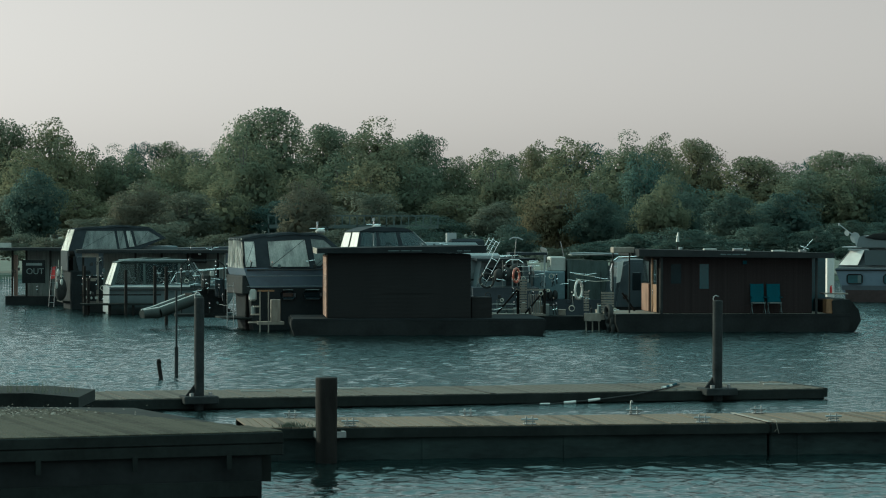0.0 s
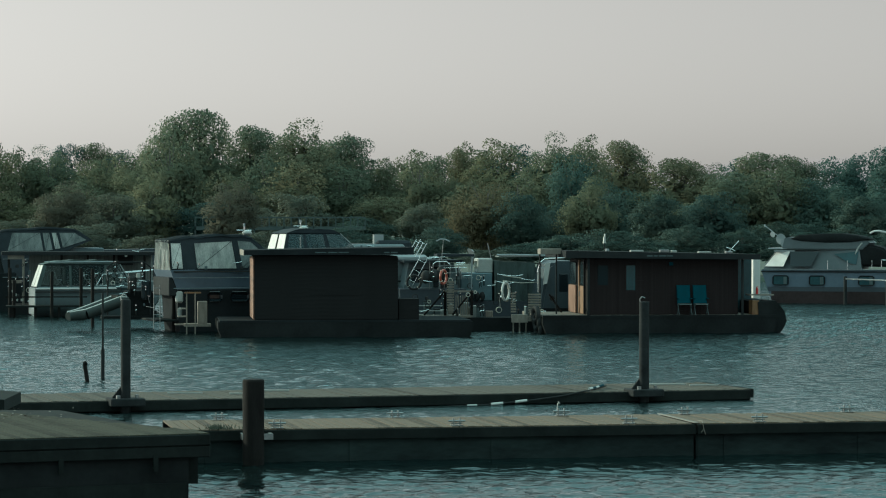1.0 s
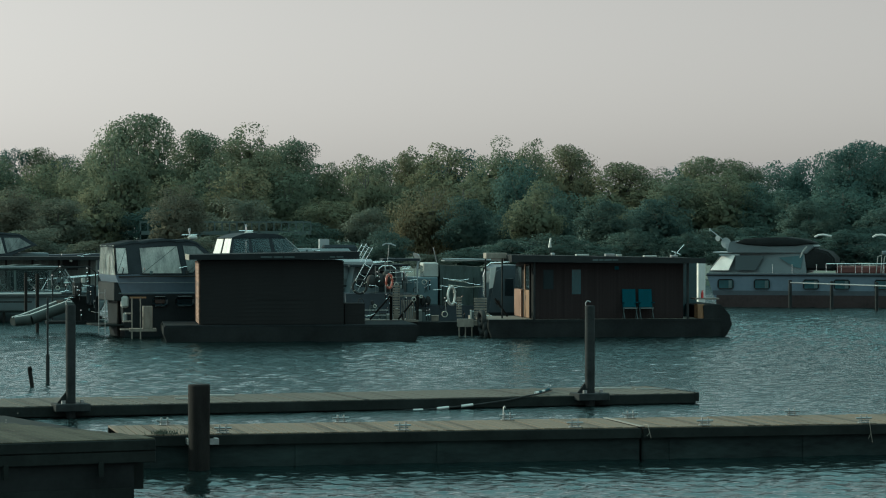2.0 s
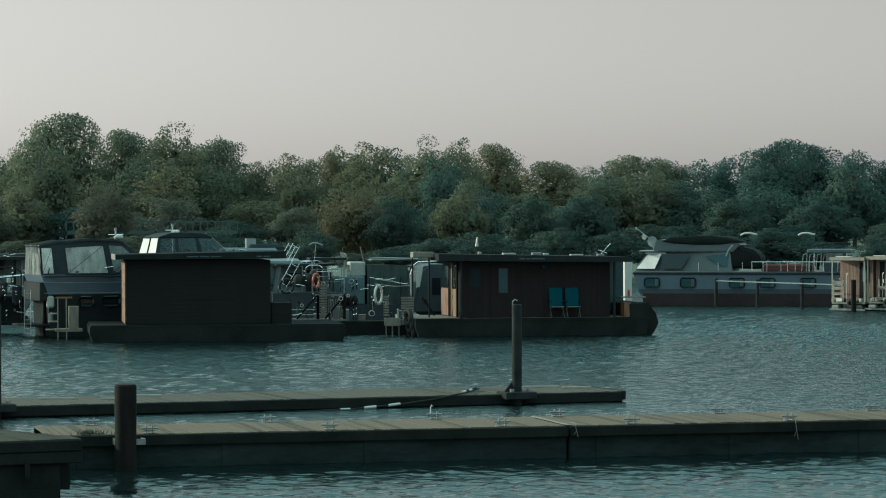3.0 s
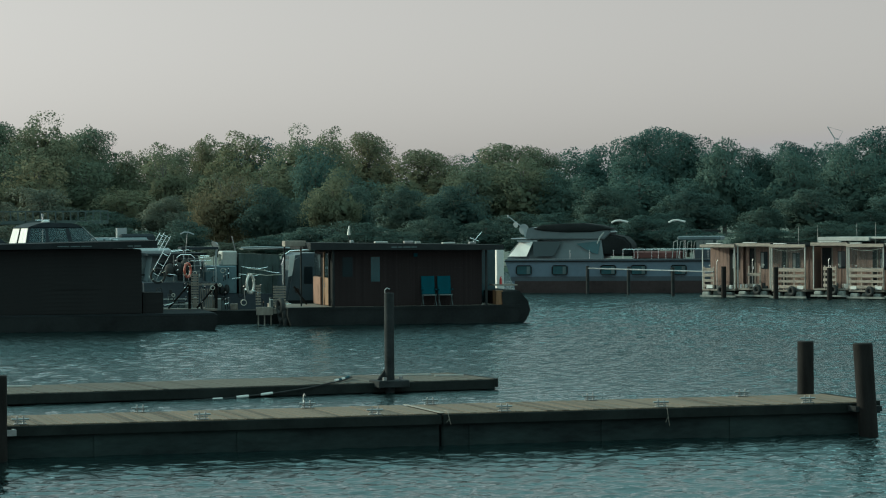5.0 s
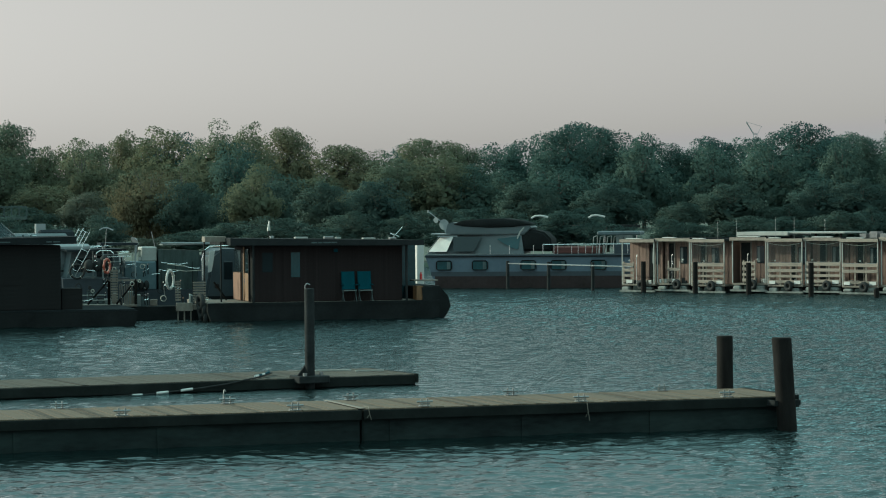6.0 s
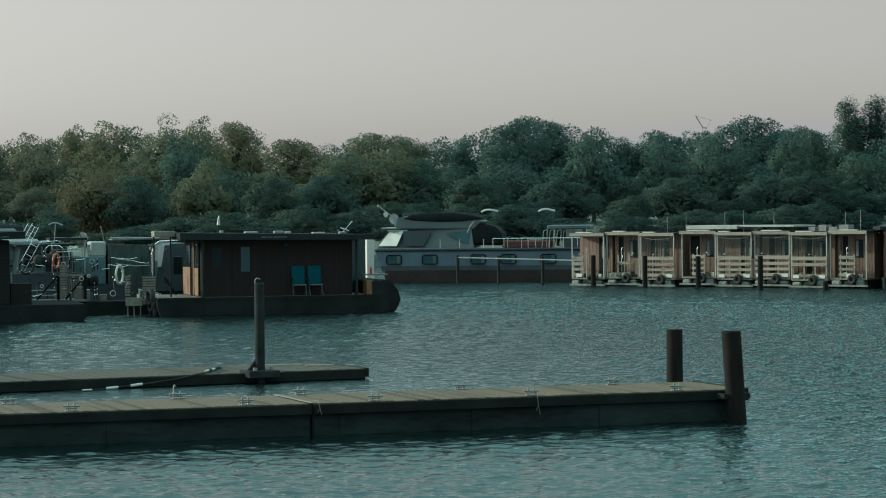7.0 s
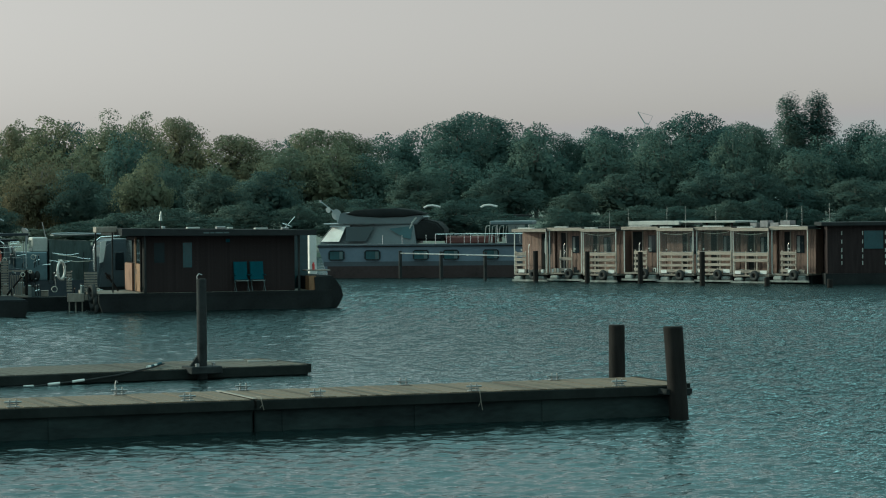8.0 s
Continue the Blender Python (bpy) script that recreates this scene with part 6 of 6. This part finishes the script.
slab(bm, [(5.30, 3.24), (5.12, 2.95), (5.02, 2.6), (5.06, 2.25), (5.3, 1.95), (6.7, 1.92), (6.85, 2.2), (6.8, 2.6), (6.45, 2.95), (5.95, 3.08), (5.55, 3.12)], -1.45, 1.3)
bmesh.ops.bevel(bm, geom=[e for e in bm.edges if abs(e.verts[0].co.y - e.verts[1].co.y) < 1e-4], offset=0.12, segments=3, affect="EDGES")
smooth(part("deck_cover", bm, M_HULLBLACK, yt, "rounded black deck cover"), 50)
for x in (5.62, 8.70):
    bm = B()
    path_rod(bm, [(x + 0.1, -1.2, 3.72), (x + 0.3, -1.2, 3.83), (x + 0.6, -1.2, 3.85), (x + 1.0, -1.2, 3.76)], 0.055)
    part("awning_bow", bm, M_WHITECANVAS, yt, "white curved awning bow")
    one_rod("awning_strut", (x + 1.0, -1.2, 3.76), (x + 1.9, -1.2, 2.1), 0.01, M_STEELPILE, yt, seg=6)
    one_rod("awning_strut", (x + 0.1, -1.2, 3.72), (x - 0.9, -1.2, 2.1), 0.008, M_STEELPILE, yt, seg=6)
bm = B()
path_rod(bm, [(6.4, -1.8, 1.76), (6.4, -1.8, 2.3), (11.2, -1.8, 2.3), (11.2, -1.8, 1.76)], 0.02)
for k in range(6):
    rod(bm, (7.2 + k * 0.75, -1.8, 1.76), (7.2 + k * 0.75, -1.8, 2.3), 0.014, seg=6)
part("railing", bm, M_CHROME, yt, "steel aft railing")
one_box("roof_hatch", (6.8, 9.5, -0.9, 0.9, 1.76, 2.18), M_DULLRED, yt, "dull red hatch cover", 0.08)
for x in (3.55, 4.6, 5.9, 7.0, 8.3):
    one_rod("stanchion", (x, -1.85, 1.8), (x, -1.85, 2.25), 0.014, M_CHROME, yt, seg=6)
    one_rod("cap", (x, -1.85, 2.2), (x, -1.85, 2.28), 0.03, M_OFFWHITE, yt, seg=6)
for x in (9.0, 9.35, 9.75, 10.1):
    bm = B()
    path_rod(bm, [(x, -1.4, 1.8), (x + 0.1, -1.4, 2.7), (x + 0.3, -1.4, 2.75), (x + 0.25, -1.4, 1.8)], 0.02)
    part("aft_rail", bm, M_OFFWHITE, yt, "pale bent aft rail")
one_box("aft_cabin", (10.2, 11.3, -1.5, 1.5, 1.76, 2.3), M_NAVY, yt, "", 0.05)
one_box("aft_window", (10.3, 11.2, -1.48, -1.46, 2.3, 2.78), M_PANEGREY, yt, "clear aft canopy window")
one_box("bimini", (9.3, 11.6, -1.5, 1.5, 2.78, 2.98), M_STEELBLUE, yt, "blue canvas awning", 0.04)
for x in (9.7, 11.4):
    one_rod("bimini_pole", (x, -1.4, 1.76), (x, -1.4, 2.8), 0.02, M_CHROME, yt, seg=6)
ra = thing("radar_arch", pose(21.9, 149.0, 2.95, 0, 0, -17), "white radar arch with dish and lamps on the yacht", "radar arch")
bm = B()
slab(bm, [(0.5, 0.0), (1.3, 0.0), (1.2, 0.15), (0.7, 0.4), (0.4, 0.42)], -1.0, 1.0)
part("arch", bm, M_WHITE, ra)
one_rod("boom", (0.7, -0.9, 0.3), (-0.4, -0.9, 1.15), 0.03, M_WHITE, ra, seg=6)
bm = B()
rod(bm, (0.0, -0.95, 0.7), (0.05, -0.85, 0.72), 0.16, 0.1, 12)
rod(bm, (0.45, -0.95, 0.45), (0.5, -0.8, 0.47), 0.3, 0.15, 14)
part("dish", bm, M_WHITE, ra, "white dish")
one_rod("lamp", (-0.42, -0.9, 1.1), (-0.42, -0.9, 1.24), 0.05, M_WHITE, ra, seg=8)
one_box("lower_wing", (0.1, 1.2, -1.1, 1.1, -0.22, -0.14), M_WHITE, ra)

# rail posts in front of the yacht
for x, y in ((25.1, 145.5), (26.7, 142.2), (28.4, 139.0)):
    pile(x, y, 1.42, 0.09, M_STEELPILE, label="dark rail post in front of the barge yacht", name="mooring_post", seg=10)
bm = B()
path_rod(bm, [(25.1, 145.3, 1.32), (26.7, 142.0, 1.30), (28.4, 138.8, 1.28), (30.0, 136.6, 1.24)], 0.035)
solid("handrail", bm, M_GALV, Matrix(), "long pale steel handrail between mooring posts", "handrail")

# aerials and rooftop bits
for k, (x, y, z, h) in enumerate(((33.6, 133.5, 2.6, 0.9), (34.3, 132.5, 2.6, 1.0), (36.0, 131.5, 2.6, 1.1), (36.8, 131.0, 2.6, 1.1), (38.2, 130.5, 2.6, 1.0), (41.5, 129.5, 2.6, 1.0), (42.2, 129.3, 2.6, 1.1), (43.5, 129.0, 2.6, 1.2))):
    bm = B()
    rod(bm, (0, 0, 0), (0, 0, h), 0.011, 0.008, 6)
    solid("aerial", bm, M_GALV, pose(x, y, z), "thin steel aerial on a cabin roof", "aerial", "aerials")

# ---- far shore ----
def shed(x, y, w, h, label, material=M_PLASTER):
    c = thing("waterside_building", pose(x, y, 0.8), label, "building", "waterside buildings")
    one_box("wall", (0, w, 0, 6, 0, h), material, c)
    one_box("roof", (-0.3, w + 0.3, -0.3, 6.3, h, h + 0.25), M_FELT, c)
    for k in range(int(w / 1.6)):
        one_box("window", (0.5 + k * 1.6, 1.5 + k * 1.6, -0.03, 0, h * 0.45, h * 0.8), M_DARKGLASS, c)
    return c


shed(20.4, 285, 3.7, 2.0, "low pale waterside building with small windows", M_FAINT)
shed(57.0, 285, 6.0, 1.6, "low pale boathouse with small windows", M_FAINT)
br = thing("footbridge", pose(-19.0, 300, 0.8), "pale far footbridge with upright railing posts", "footbridge")
one_box("deck", (0, 18.5, 0, 2, 2.9, 3.3), M_FAINT, br)
for k in range(24):
    one_box("post", (k * 0.8, k * 0.8 + 0.14, 0, 0.1, 0.2 if k % 4 == 0 else 3.3, 4.2), M_FAINT, br)
one_box("handrail", (0, 18.5, 0, 0.1, 4.2, 4.35), M_FAINT, br)

def lattice(name, a, b, r, parent, bays=9):
    """A slim three-chord lattice boom."""
    a, b = Vector(a), Vector(b)
    bm = B()
    side = [Vector((0, -r, -r)), Vector((0, r, -r)), Vector((0, 0, r))]
    for o in side:
        rod(bm, a + o, b + o, 0.055, seg=4)
    for k in range(bays):
        p, q = a.lerp(b, k / bays), a.lerp(b, (k + 1) / bays)
        rod(bm, p + side[k % 3], q + side[(k + 1) % 3], 0.035, seg=4)
        rod(bm, p + side[k % 3], q + side[(k + 2) % 3], 0.035, seg=4)
    return part(name, bm, M_CRANE, parent)


c = thing("tower_crane", pose(159.3, 600, 0), "far grey tower crane with a raised jib above the trees", "crane", "cranes")
lattice("mast", (0, 0, 0), (0, 0, 21.4), 0.16, c, 20)
lattice("jib", (0, 0, 21.3), (-1.6, 0, 23.9), 0.12, c)
lattice("counter_jib", (0, 0, 21.3), (1.0, 0, 21.1), 0.12, c, 4)
bm = B()
rod(bm, (-1.6, 0, 23.9), (1.9, 0, 22.9), 0.04, seg=4)
rod(bm, (1.9, 0, 22.9), (0.9, 0, 21.1), 0.04, seg=4)
part("tie_bar", bm, M_CRANE, c)
c = thing("tower_crane", pose(174.0, 600, 0), "far grey tower crane with a level jib above the trees", "crane", "cranes")
lattice("mast", (0, 0, 0), (0, 0, 21.3), 0.16, c, 20)
lattice("jib", (1.0, 0, 21.6), (-9.6, 0, 20.2), 0.14, c, 18)
one_box("counterweight", (-9.9, -8.9, -0.4, 0.4, 19.7, 20.2), M_WHITE, c, "pale counterweight")
bm = B()
rod(bm, (0, 0, 22.2), (-6.0, 0, 20.8), 0.035, seg=4)
rod(bm, (0, 0, 21.3), (0, 0, 22.2), 0.08, seg=4)
part("tie_bar", bm, M_CRANE, c)


# ---- trees ----
def crown_mesh(name, seed, H, R, material, kind="broad", clumps=52, per=170, leaf=0.34):
    """A crown of leaf clumps at the ends of its limbs, with sprigs that break the outline; leaves turn with their clump."""
    rg = np.random.RandomState(seed)
    unit = lambda v: v / np.maximum(np.linalg.norm(v, axis=-1, keepdims=True), 1e-6)
    low, belly, slim = {"broad": (0.10, 0.50, 1.0), "low": (0.02, 0.36, 1.0), "open": (0.14, 0.55, 0.95), "poplar": (0.06, 0.45, 1.0), "willow": (0.10, 0.42, 1.0)}[kind]
    # clump centres fill a lobed egg, denser towards its skin
    lobes, la = unit(rg.normal(size=(7, 3))), rg.uniform(0.0, 0.30, 7)
    d = unit(rg.normal(size=(clumps, 3)))
    reach = (0.74 + (la * np.exp(-((np.arccos(np.clip(d @ lobes.T, -1, 1)) / 0.6) ** 2))).max(1)) * rg.uniform(0.35, 1.0, clumps) ** 0.45
    half = np.array([R * slim, R * slim, H * (1 - low) * 0.5])
    cen = np.array([0, 0, H * (low + 1) * 0.5]) + d * reach[:, None] * half
    taper = 1 - 0.45 * np.clip((cen[:, 2] / H - belly) / (1 - belly), 0, 1) ** 1.5
    cen[:, :2] *= taper[:, None]
    size = rg.uniform(0.20, 0.36, clumps) * R * (0.8 if kind == "open" else 1.0)
    if kind == "poplar":
        size = rg.uniform(0.35, 0.6, clumps) * R
    n = clumps * per
    who = np.repeat(np.arange(clumps), per)
    e = unit(rg.normal(size=(n, 3)) + np.array([0, 0, 0.35]))
    ball = 1 - np.abs(rg.normal(0, 0.24, n))
    sprig = rg.uniform(size=n) < 0.05
    sd = unit(rg.normal(size=(clumps, 5, 3)) + np.array([0, 0, 0.3]))
    pick = sd[who, rg.randint(0, 5, n)]
    e = np.where(sprig[:, None], unit(pick + rg.normal(size=(n, 3)) * 0.14), e)
    ball = np.where(sprig, rg.uniform(0.95, 1.20, n), ball)
    squash = np.array([1.0, 1.0, 1.5 if kind == "poplar" else 0.78])
    p = cen[who] + e * (ball * size[who])[:, None] * squash
    if kind == "willow":
        p[:, 2] -= rg.uniform(0, 1, n) ** 1.1 * p[:, 2] * 0.85
    fit_z, fit_r = H / np.percentile(p[:, 2], 99.7), R / np.percentile(np.hypot(p[:, 0], p[:, 1]), 98)
    scale = np.array([fit_r, fit_r, fit_z])
    p, cen = p * scale, cen * scale
    p[:, 2] = np.clip(p[:, 2], 0.15, None)
    out = unit((p - np.array([0, 0, H * 0.45])) / np.array([R, R, H * 0.5]))
    nrm = unit(e * 0.7 + out * 0.8 + rg.normal(size=(n, 3)) * 0.10)
    lie = unit(nrm + rg.normal(size=(n, 3)) * 0.6)
    a = unit(np.cross(lie, rg.normal(size=(n, 3))))
    b = unit(np.cross(lie, a))
    s = leaf * rg.uniform(0.5, 1.25, n)[:, None]
    if kind == "willow":
        a, b, s = unit(a * 0.25 + np.array([0, 0, -1.0])), b * 0.5, s * 1.3
    leaves = np.stack([p - a * s * 0.6, p - b * s * 0.45, p + a * s * 0.6, p + b * s * 0.45], 1).reshape(-1, 3)
    # larger shaded leaf sprays close the heart of the crown
    inner = 700
    e2 = unit(rg.normal(size=(inner, 3)))
    q = np.array([0, 0, H * (0.5 if kind != "low" else 0.42)]) + e2 * (rg.uniform(0.3, 1.0, inner) * {"open": 0.5, "low": 0.76}.get(kind, 0.68))[:, None] * np.array([R, R, H * 0.46])
    q[:, 2] = np.clip(q[:, 2], 0.1, None)
    l2 = unit(e2 + rg.normal(size=(inner, 3)) * 0.5)
    a2 = unit(np.cross(l2, rg.normal(size=(inner, 3))))
    b2 = unit(np.cross(l2, a2))
    s2 = R * rg.uniform(0.055, 0.12, inner)[:, None]
    sprays = np.stack([q - a2 * s2, q - b2 * s2 * 0.7, q + a2 * s2, q + b2 * s2 * 0.7], 1).reshape(-1, 3)
    verts = np.vstack([leaves, sprays])
    loops = np.arange((n + inner) * 4)
    starts = np.arange(0, (n + inner) * 4, 4)
    me = bpy.data.meshes.new(name)
    me.vertices.add(len(verts))
    me.vertices.foreach_set("co", verts.astype(np.float32).ravel())
    me.loops.add(len(loops))
    me.loops.foreach_set("vertex_index", loops.astype(np.int32))
    me.polygons.add(len(starts))
    me.polygons.foreach_set("loop_start", starts.astype(np.int32))
    me.polygons.foreach_set("use_smooth", np.ones(len(starts), bool))
    me.update()
    me.validate()
    me.normals_split_custom_set_from_vertices(np.vstack([np.repeat(nrm, 4, 0), np.repeat(unit(e2 + rg.normal(size=(inner, 3)) * 0.3), 4, 0)]).astype(np.float32))
    me.materials.append(material)
    return me, cen


def tree(name, seed, H, R, material, kind, label, clumps=56, per=230, leaf=0.25):
    t = thing(name, pose(0, -900, -50), label, "tree", "trees on the far bank")
    me, cen = crown_mesh("crown", seed, H, R, material, kind, clumps, per, leaf)
    cr = new("crown", me)
    cr.parent = t
    bm = B()
    rod(bm, (0, 0, -0.5), (0.01 * H, 0, H * 0.45), 0.026 * H, 0.016 * H, 9)
    rod(bm, (0.01 * H, 0, H * 0.45), (0.03 * H, 0, H * 0.86), 0.016 * H, 0.004 * H, 7)
    for c in cen[::3]:
        z0 = H * (0.2 + 0.4 * (c[2] / H))
        rod(bm, (0.01 * H, 0, min(z0, c[2])), tuple(c), 0.008 * H, 0.002 * H, 5)
    part("trunk", bm, M_BARK, t)
    return t


T_BROAD = [tree("broadleaf_tree", 10 + k, 16, 6.0, (M_LEAF, M_LEAFD, M_LEAF, M_LEAFD)[k % 4], "broad", "full dark green broadleaf tree on the far bank") for k in range(6)]
T_FILL = [tree("broadleaf_tree", 20 + k, 16, 6.0, (M_LEAF, M_LEAFD)[k % 2], "low", "dark green broadleaf tree filling the far wood", 42, 130, 0.34) for k in range(4)]
T_WOOD = [tree("broadleaf_tree", 26 + k, 16, 6.0, M_LEAFY, "low", "olive-brown autumn tree filling the far wood", 42, 200, 0.28) for k in range(2)]
T_OLIVE = [tree("broadleaf_tree", 30 + k, 16, 6.0, M_LEAFY, "open", "olive-yellow autumn tree with open crown on the far bank", 48, 150, 0.27) for k in range(2)]
T_AUT = [tree("broadleaf_tree", 40, 10, 4.0, M_LEAFO, "low", "rust-brown autumn tree at the water's edge", 46, 260, 0.18)]
T_WILLOW = tree("willow_tree", 50, 10, 3.8, M_LEAFW, "willow", "golden drooping willow tree at the water's edge", 54, 340, 0.19)
T_POPLAR = tree("poplar_tree", 60, 20, 1.9, M_LEAFD, "poplar", "tall narrow poplar tree on the far bank", 90, 300, 0.15)
T_BUSH = [tree("shrub_tree", 70 + k, 9, 4.2, (M_SHRUB, M_SHRUB, M_LEAFY, M_SHRUBHAZE)[k], "low", "rounded %s shrubby tree at the water's edge" % ("green", "green", "yellow-green", "olive")[k], 40, 260, 0.19) for k in range(4)]
used = set()


def put(t, x, y, h, w, H, R, turn):
    """Stand a tree h high and w wide at x, y: the pattern itself first, then copies."""
    m = pose(x, y, 1.0, 0, 0, turn) @ Matrix.Diagonal((w / 2 / R, w / 2 / R, (h - 1.0) / H, 1))
    if t.name in used:
        return copy_thing(t, m @ Matrix.Diagonal((1 / t.scale.x, 1 / t.scale.y, 1 / t.scale.z, 1)))
    used.add(t.name)
    t.matrix_world = m
    t.matrix_basis = m
    return t


SKY_LEFT = [(-69.0, 19.8, 9.0), (-64.5, 19.2, 8.2), (-56.3, 19.3, 8.2), (-24.9, 20.7, 9.4), (-17.1, 18.5, 7.8), (-9.8, 19.1, 9.8), (-3.2, 17.2, 6.5), (2.5, 14.0, 4.9),
            (7.8, 15.0, 6.9), (13.1, 15.6, 3.7), (18.4, 16.9, 9.0), (26.6, 17.3, 6.9), (31.1, 17.1, 5.7), (36.8, 16.7, 6.9), (44.6, 14.0, 9.0), (50.3, 13.2, 4.9), (57.2, 14.9, 8.2), (62.4, 14.2, 6.5)]
SKY_RIGHT = [(70.6, 13.9, 5.7), (76.1, 16.2, 6.9), (82.9, 16.8, 9.4), (88.0, 13.8, 5.7), (93.1, 13.4, 6.9), (97.6, 12.9, 4.9), (102.2, 14.4, 6.9), (107.0, 14.1, 4.9),
             (112.2, 16.0, 9.0), (119.2, 14.3, 8.2), (124.5, 14.9, 6.9), (138.0, 14.6, 7.4), (143.7, 13.7, 7.4), (150.4, 13.9, 8.2), (158, 14.2, 9)]
FAR_GAP = [(-54.9, 17.2, 5.6), (-50.2, 17.6, 5.2), (-45.8, 17.8, 5.2), (-42.2, 16.5, 5.6), (-37.7, 17.5, 4.2)]
rnd = random.Random(3)
SKY_RIGHT = [(x, h + (0.75 if x > 90 else 0.4), w) for x, h, w in SKY_RIGHT]
for k, (x, h, w) in enumerate(SKY_LEFT + SKY_RIGHT):
    src = T_OLIVE[k % 2] if k in (0, 2, 8, 10, 12) else T_BROAD[2 * rnd.randrange(3) + (1 if x > 45 + rnd.uniform(-25, 25) else 0)]
    put(src, x, 400 + rnd.uniform(-8, 8), h, w * 1.55, 16, 6.0, rnd.uniform(0, 360))
for k, (x, h, w) in enumerate(FAR_GAP):
    put(T_BROAD[k % 4], x, 460, h, w * 1.7, 16, 6.0, rnd.uniform(0, 360))
# rows behind and before close the wood down to the bank
tops = sorted(SKY_LEFT + SKY_RIGHT)
x = -72.0
while x < 160:
    h = float(np.interp(x, [q[0] for q in tops], [q[1] for q in tops]))
    if -54 < x < -29:
        h = 15.6
    put(T_FILL[2 * rnd.randrange(2) + (1 if x > 45 + rnd.uniform(-30, 30) else 0)], x, 416 + rnd.uniform(-6, 6), h * rnd.uniform(0.93, 1.02), rnd.uniform(9, 12), 16, 6.0, rnd.uniform(0, 360))
    x += rnd.uniform(5.0, 7.0)
x = -70.0
while x < 160:
    h = float(np.interp(x, [q[0] for q in tops], [q[1] for q in tops])) if not -54 < x < -29 else 14.0
    put(T_WOOD[rnd.randrange(2)] if x < rnd.uniform(-60, 0) else T_FILL[2 * rnd.randrange(2) + (1 if x > 45 + rnd.uniform(-30, 30) else 0)], x, 380 + rnd.uniform(-8, 8), h * rnd.uniform(0.55, 0.95), rnd.uniform(8, 12), 16, 6.0, rnd.uniform(0, 360))
    x += rnd.uniform(4.5, 7.5)
x = -62.0
while x < 150:
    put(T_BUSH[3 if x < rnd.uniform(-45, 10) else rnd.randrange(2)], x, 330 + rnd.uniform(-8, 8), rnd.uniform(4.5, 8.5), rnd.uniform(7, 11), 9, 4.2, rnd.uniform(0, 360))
    x += rnd.uniform(4.5, 7.5)
x = -46.0
while x < 100:
    # the bushes are low in front of the willow
    tall = 1.0 if abs(x - 8.8) > 3.2 else 0.66
    # olive copies stand on the left, where haze is painted into them
    olive = rnd.uniform(-22, 10) > x
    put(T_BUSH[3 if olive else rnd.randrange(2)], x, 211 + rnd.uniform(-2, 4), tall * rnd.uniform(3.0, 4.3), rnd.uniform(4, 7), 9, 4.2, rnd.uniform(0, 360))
    x += rnd.uniform(2.4, 4.4)
put(T_POPLAR, 127.4, 395, 19.2, 7.6, 20, 1.9, 10)
put(T_POPLAR, 131.1, 395, 19.5, 7.8, 20, 1.9, 100)
put(T_AUT[0], -31.9, 290, 8.6, 7.2, 10, 4.0, 0)
put(T_AUT[0], -14.7, 290, 8.8, 6.6, 10, 4.0, 70)
put(T_BUSH[2], -25.9, 329, 9.5, 8.0, 9, 4.2, 20)
put(T_BUSH[1], 15.6, 286, 7.6, 6.4, 9, 4.2, 200)
put(T_WILLOW, 12.0, 290, 8.7, 9.0, 10, 3.8, 0)
put(T_BUSH[2], 23.1, 290, 9.4, 6.9, 9, 4.2, 140)
put(T_BUSH[1], -42.8, 290, 9.9, 7.4, 9, 4.2, 140)

# ---- deck planks, one by one ----
def planks(parent, length, width, z, step, material, skip=()):
    first = None
    s = 0.0
    rnd = random.Random(int(length * 10))
    while s < length - 0.02:
        if not any(a < s + step / 2 < b for a, b in skip):
            if first is None:
                bm = B()
                box(bm, 0.004, step - 0.012, 0, width, -0.03, 0, 0.004)
                first = part("plank", bm, material, parent)
                ob = first
            else:
                ob = new("plank", first.data)
                ob.parent = parent
            ob.location = (s, rnd.uniform(-0.008, 0.008), z + rnd.uniform(-0.007, 0.004))
        s += step


planks(pier, P1_LEN, P1_W, P1_Z, 0.145, M_DECK, skip=((9.16, 9.24),))
planks(pier2, P2_LEN, P2_W, P2_Z, 0.145, M_DECK2)

# landing stage planks run away from the front edge
first = None
for k in range(150):
    s = -0.15 - k * 0.15
    depth = min(5.4 + 0.03 * k, 13)
    a = -s
    # the slanting free end cuts the first planks short
    d = min(depth, 0.35 + a * 2.9)
    if first is None:
        bm = B()
        box(bm, 0.004, 0.143, 0, 1.0, -0.035, 0, 0.004)
        first = part("plank", bm, M_OLDDECK, land)
        ob = first
    else:
        ob = new("plank", first.data)
        ob.parent = land
    ob.matrix_local = ml @ Matrix.Translation((s, 0.0, 1.045)) @ Matrix.Diagonal((1, d, 1, 1))
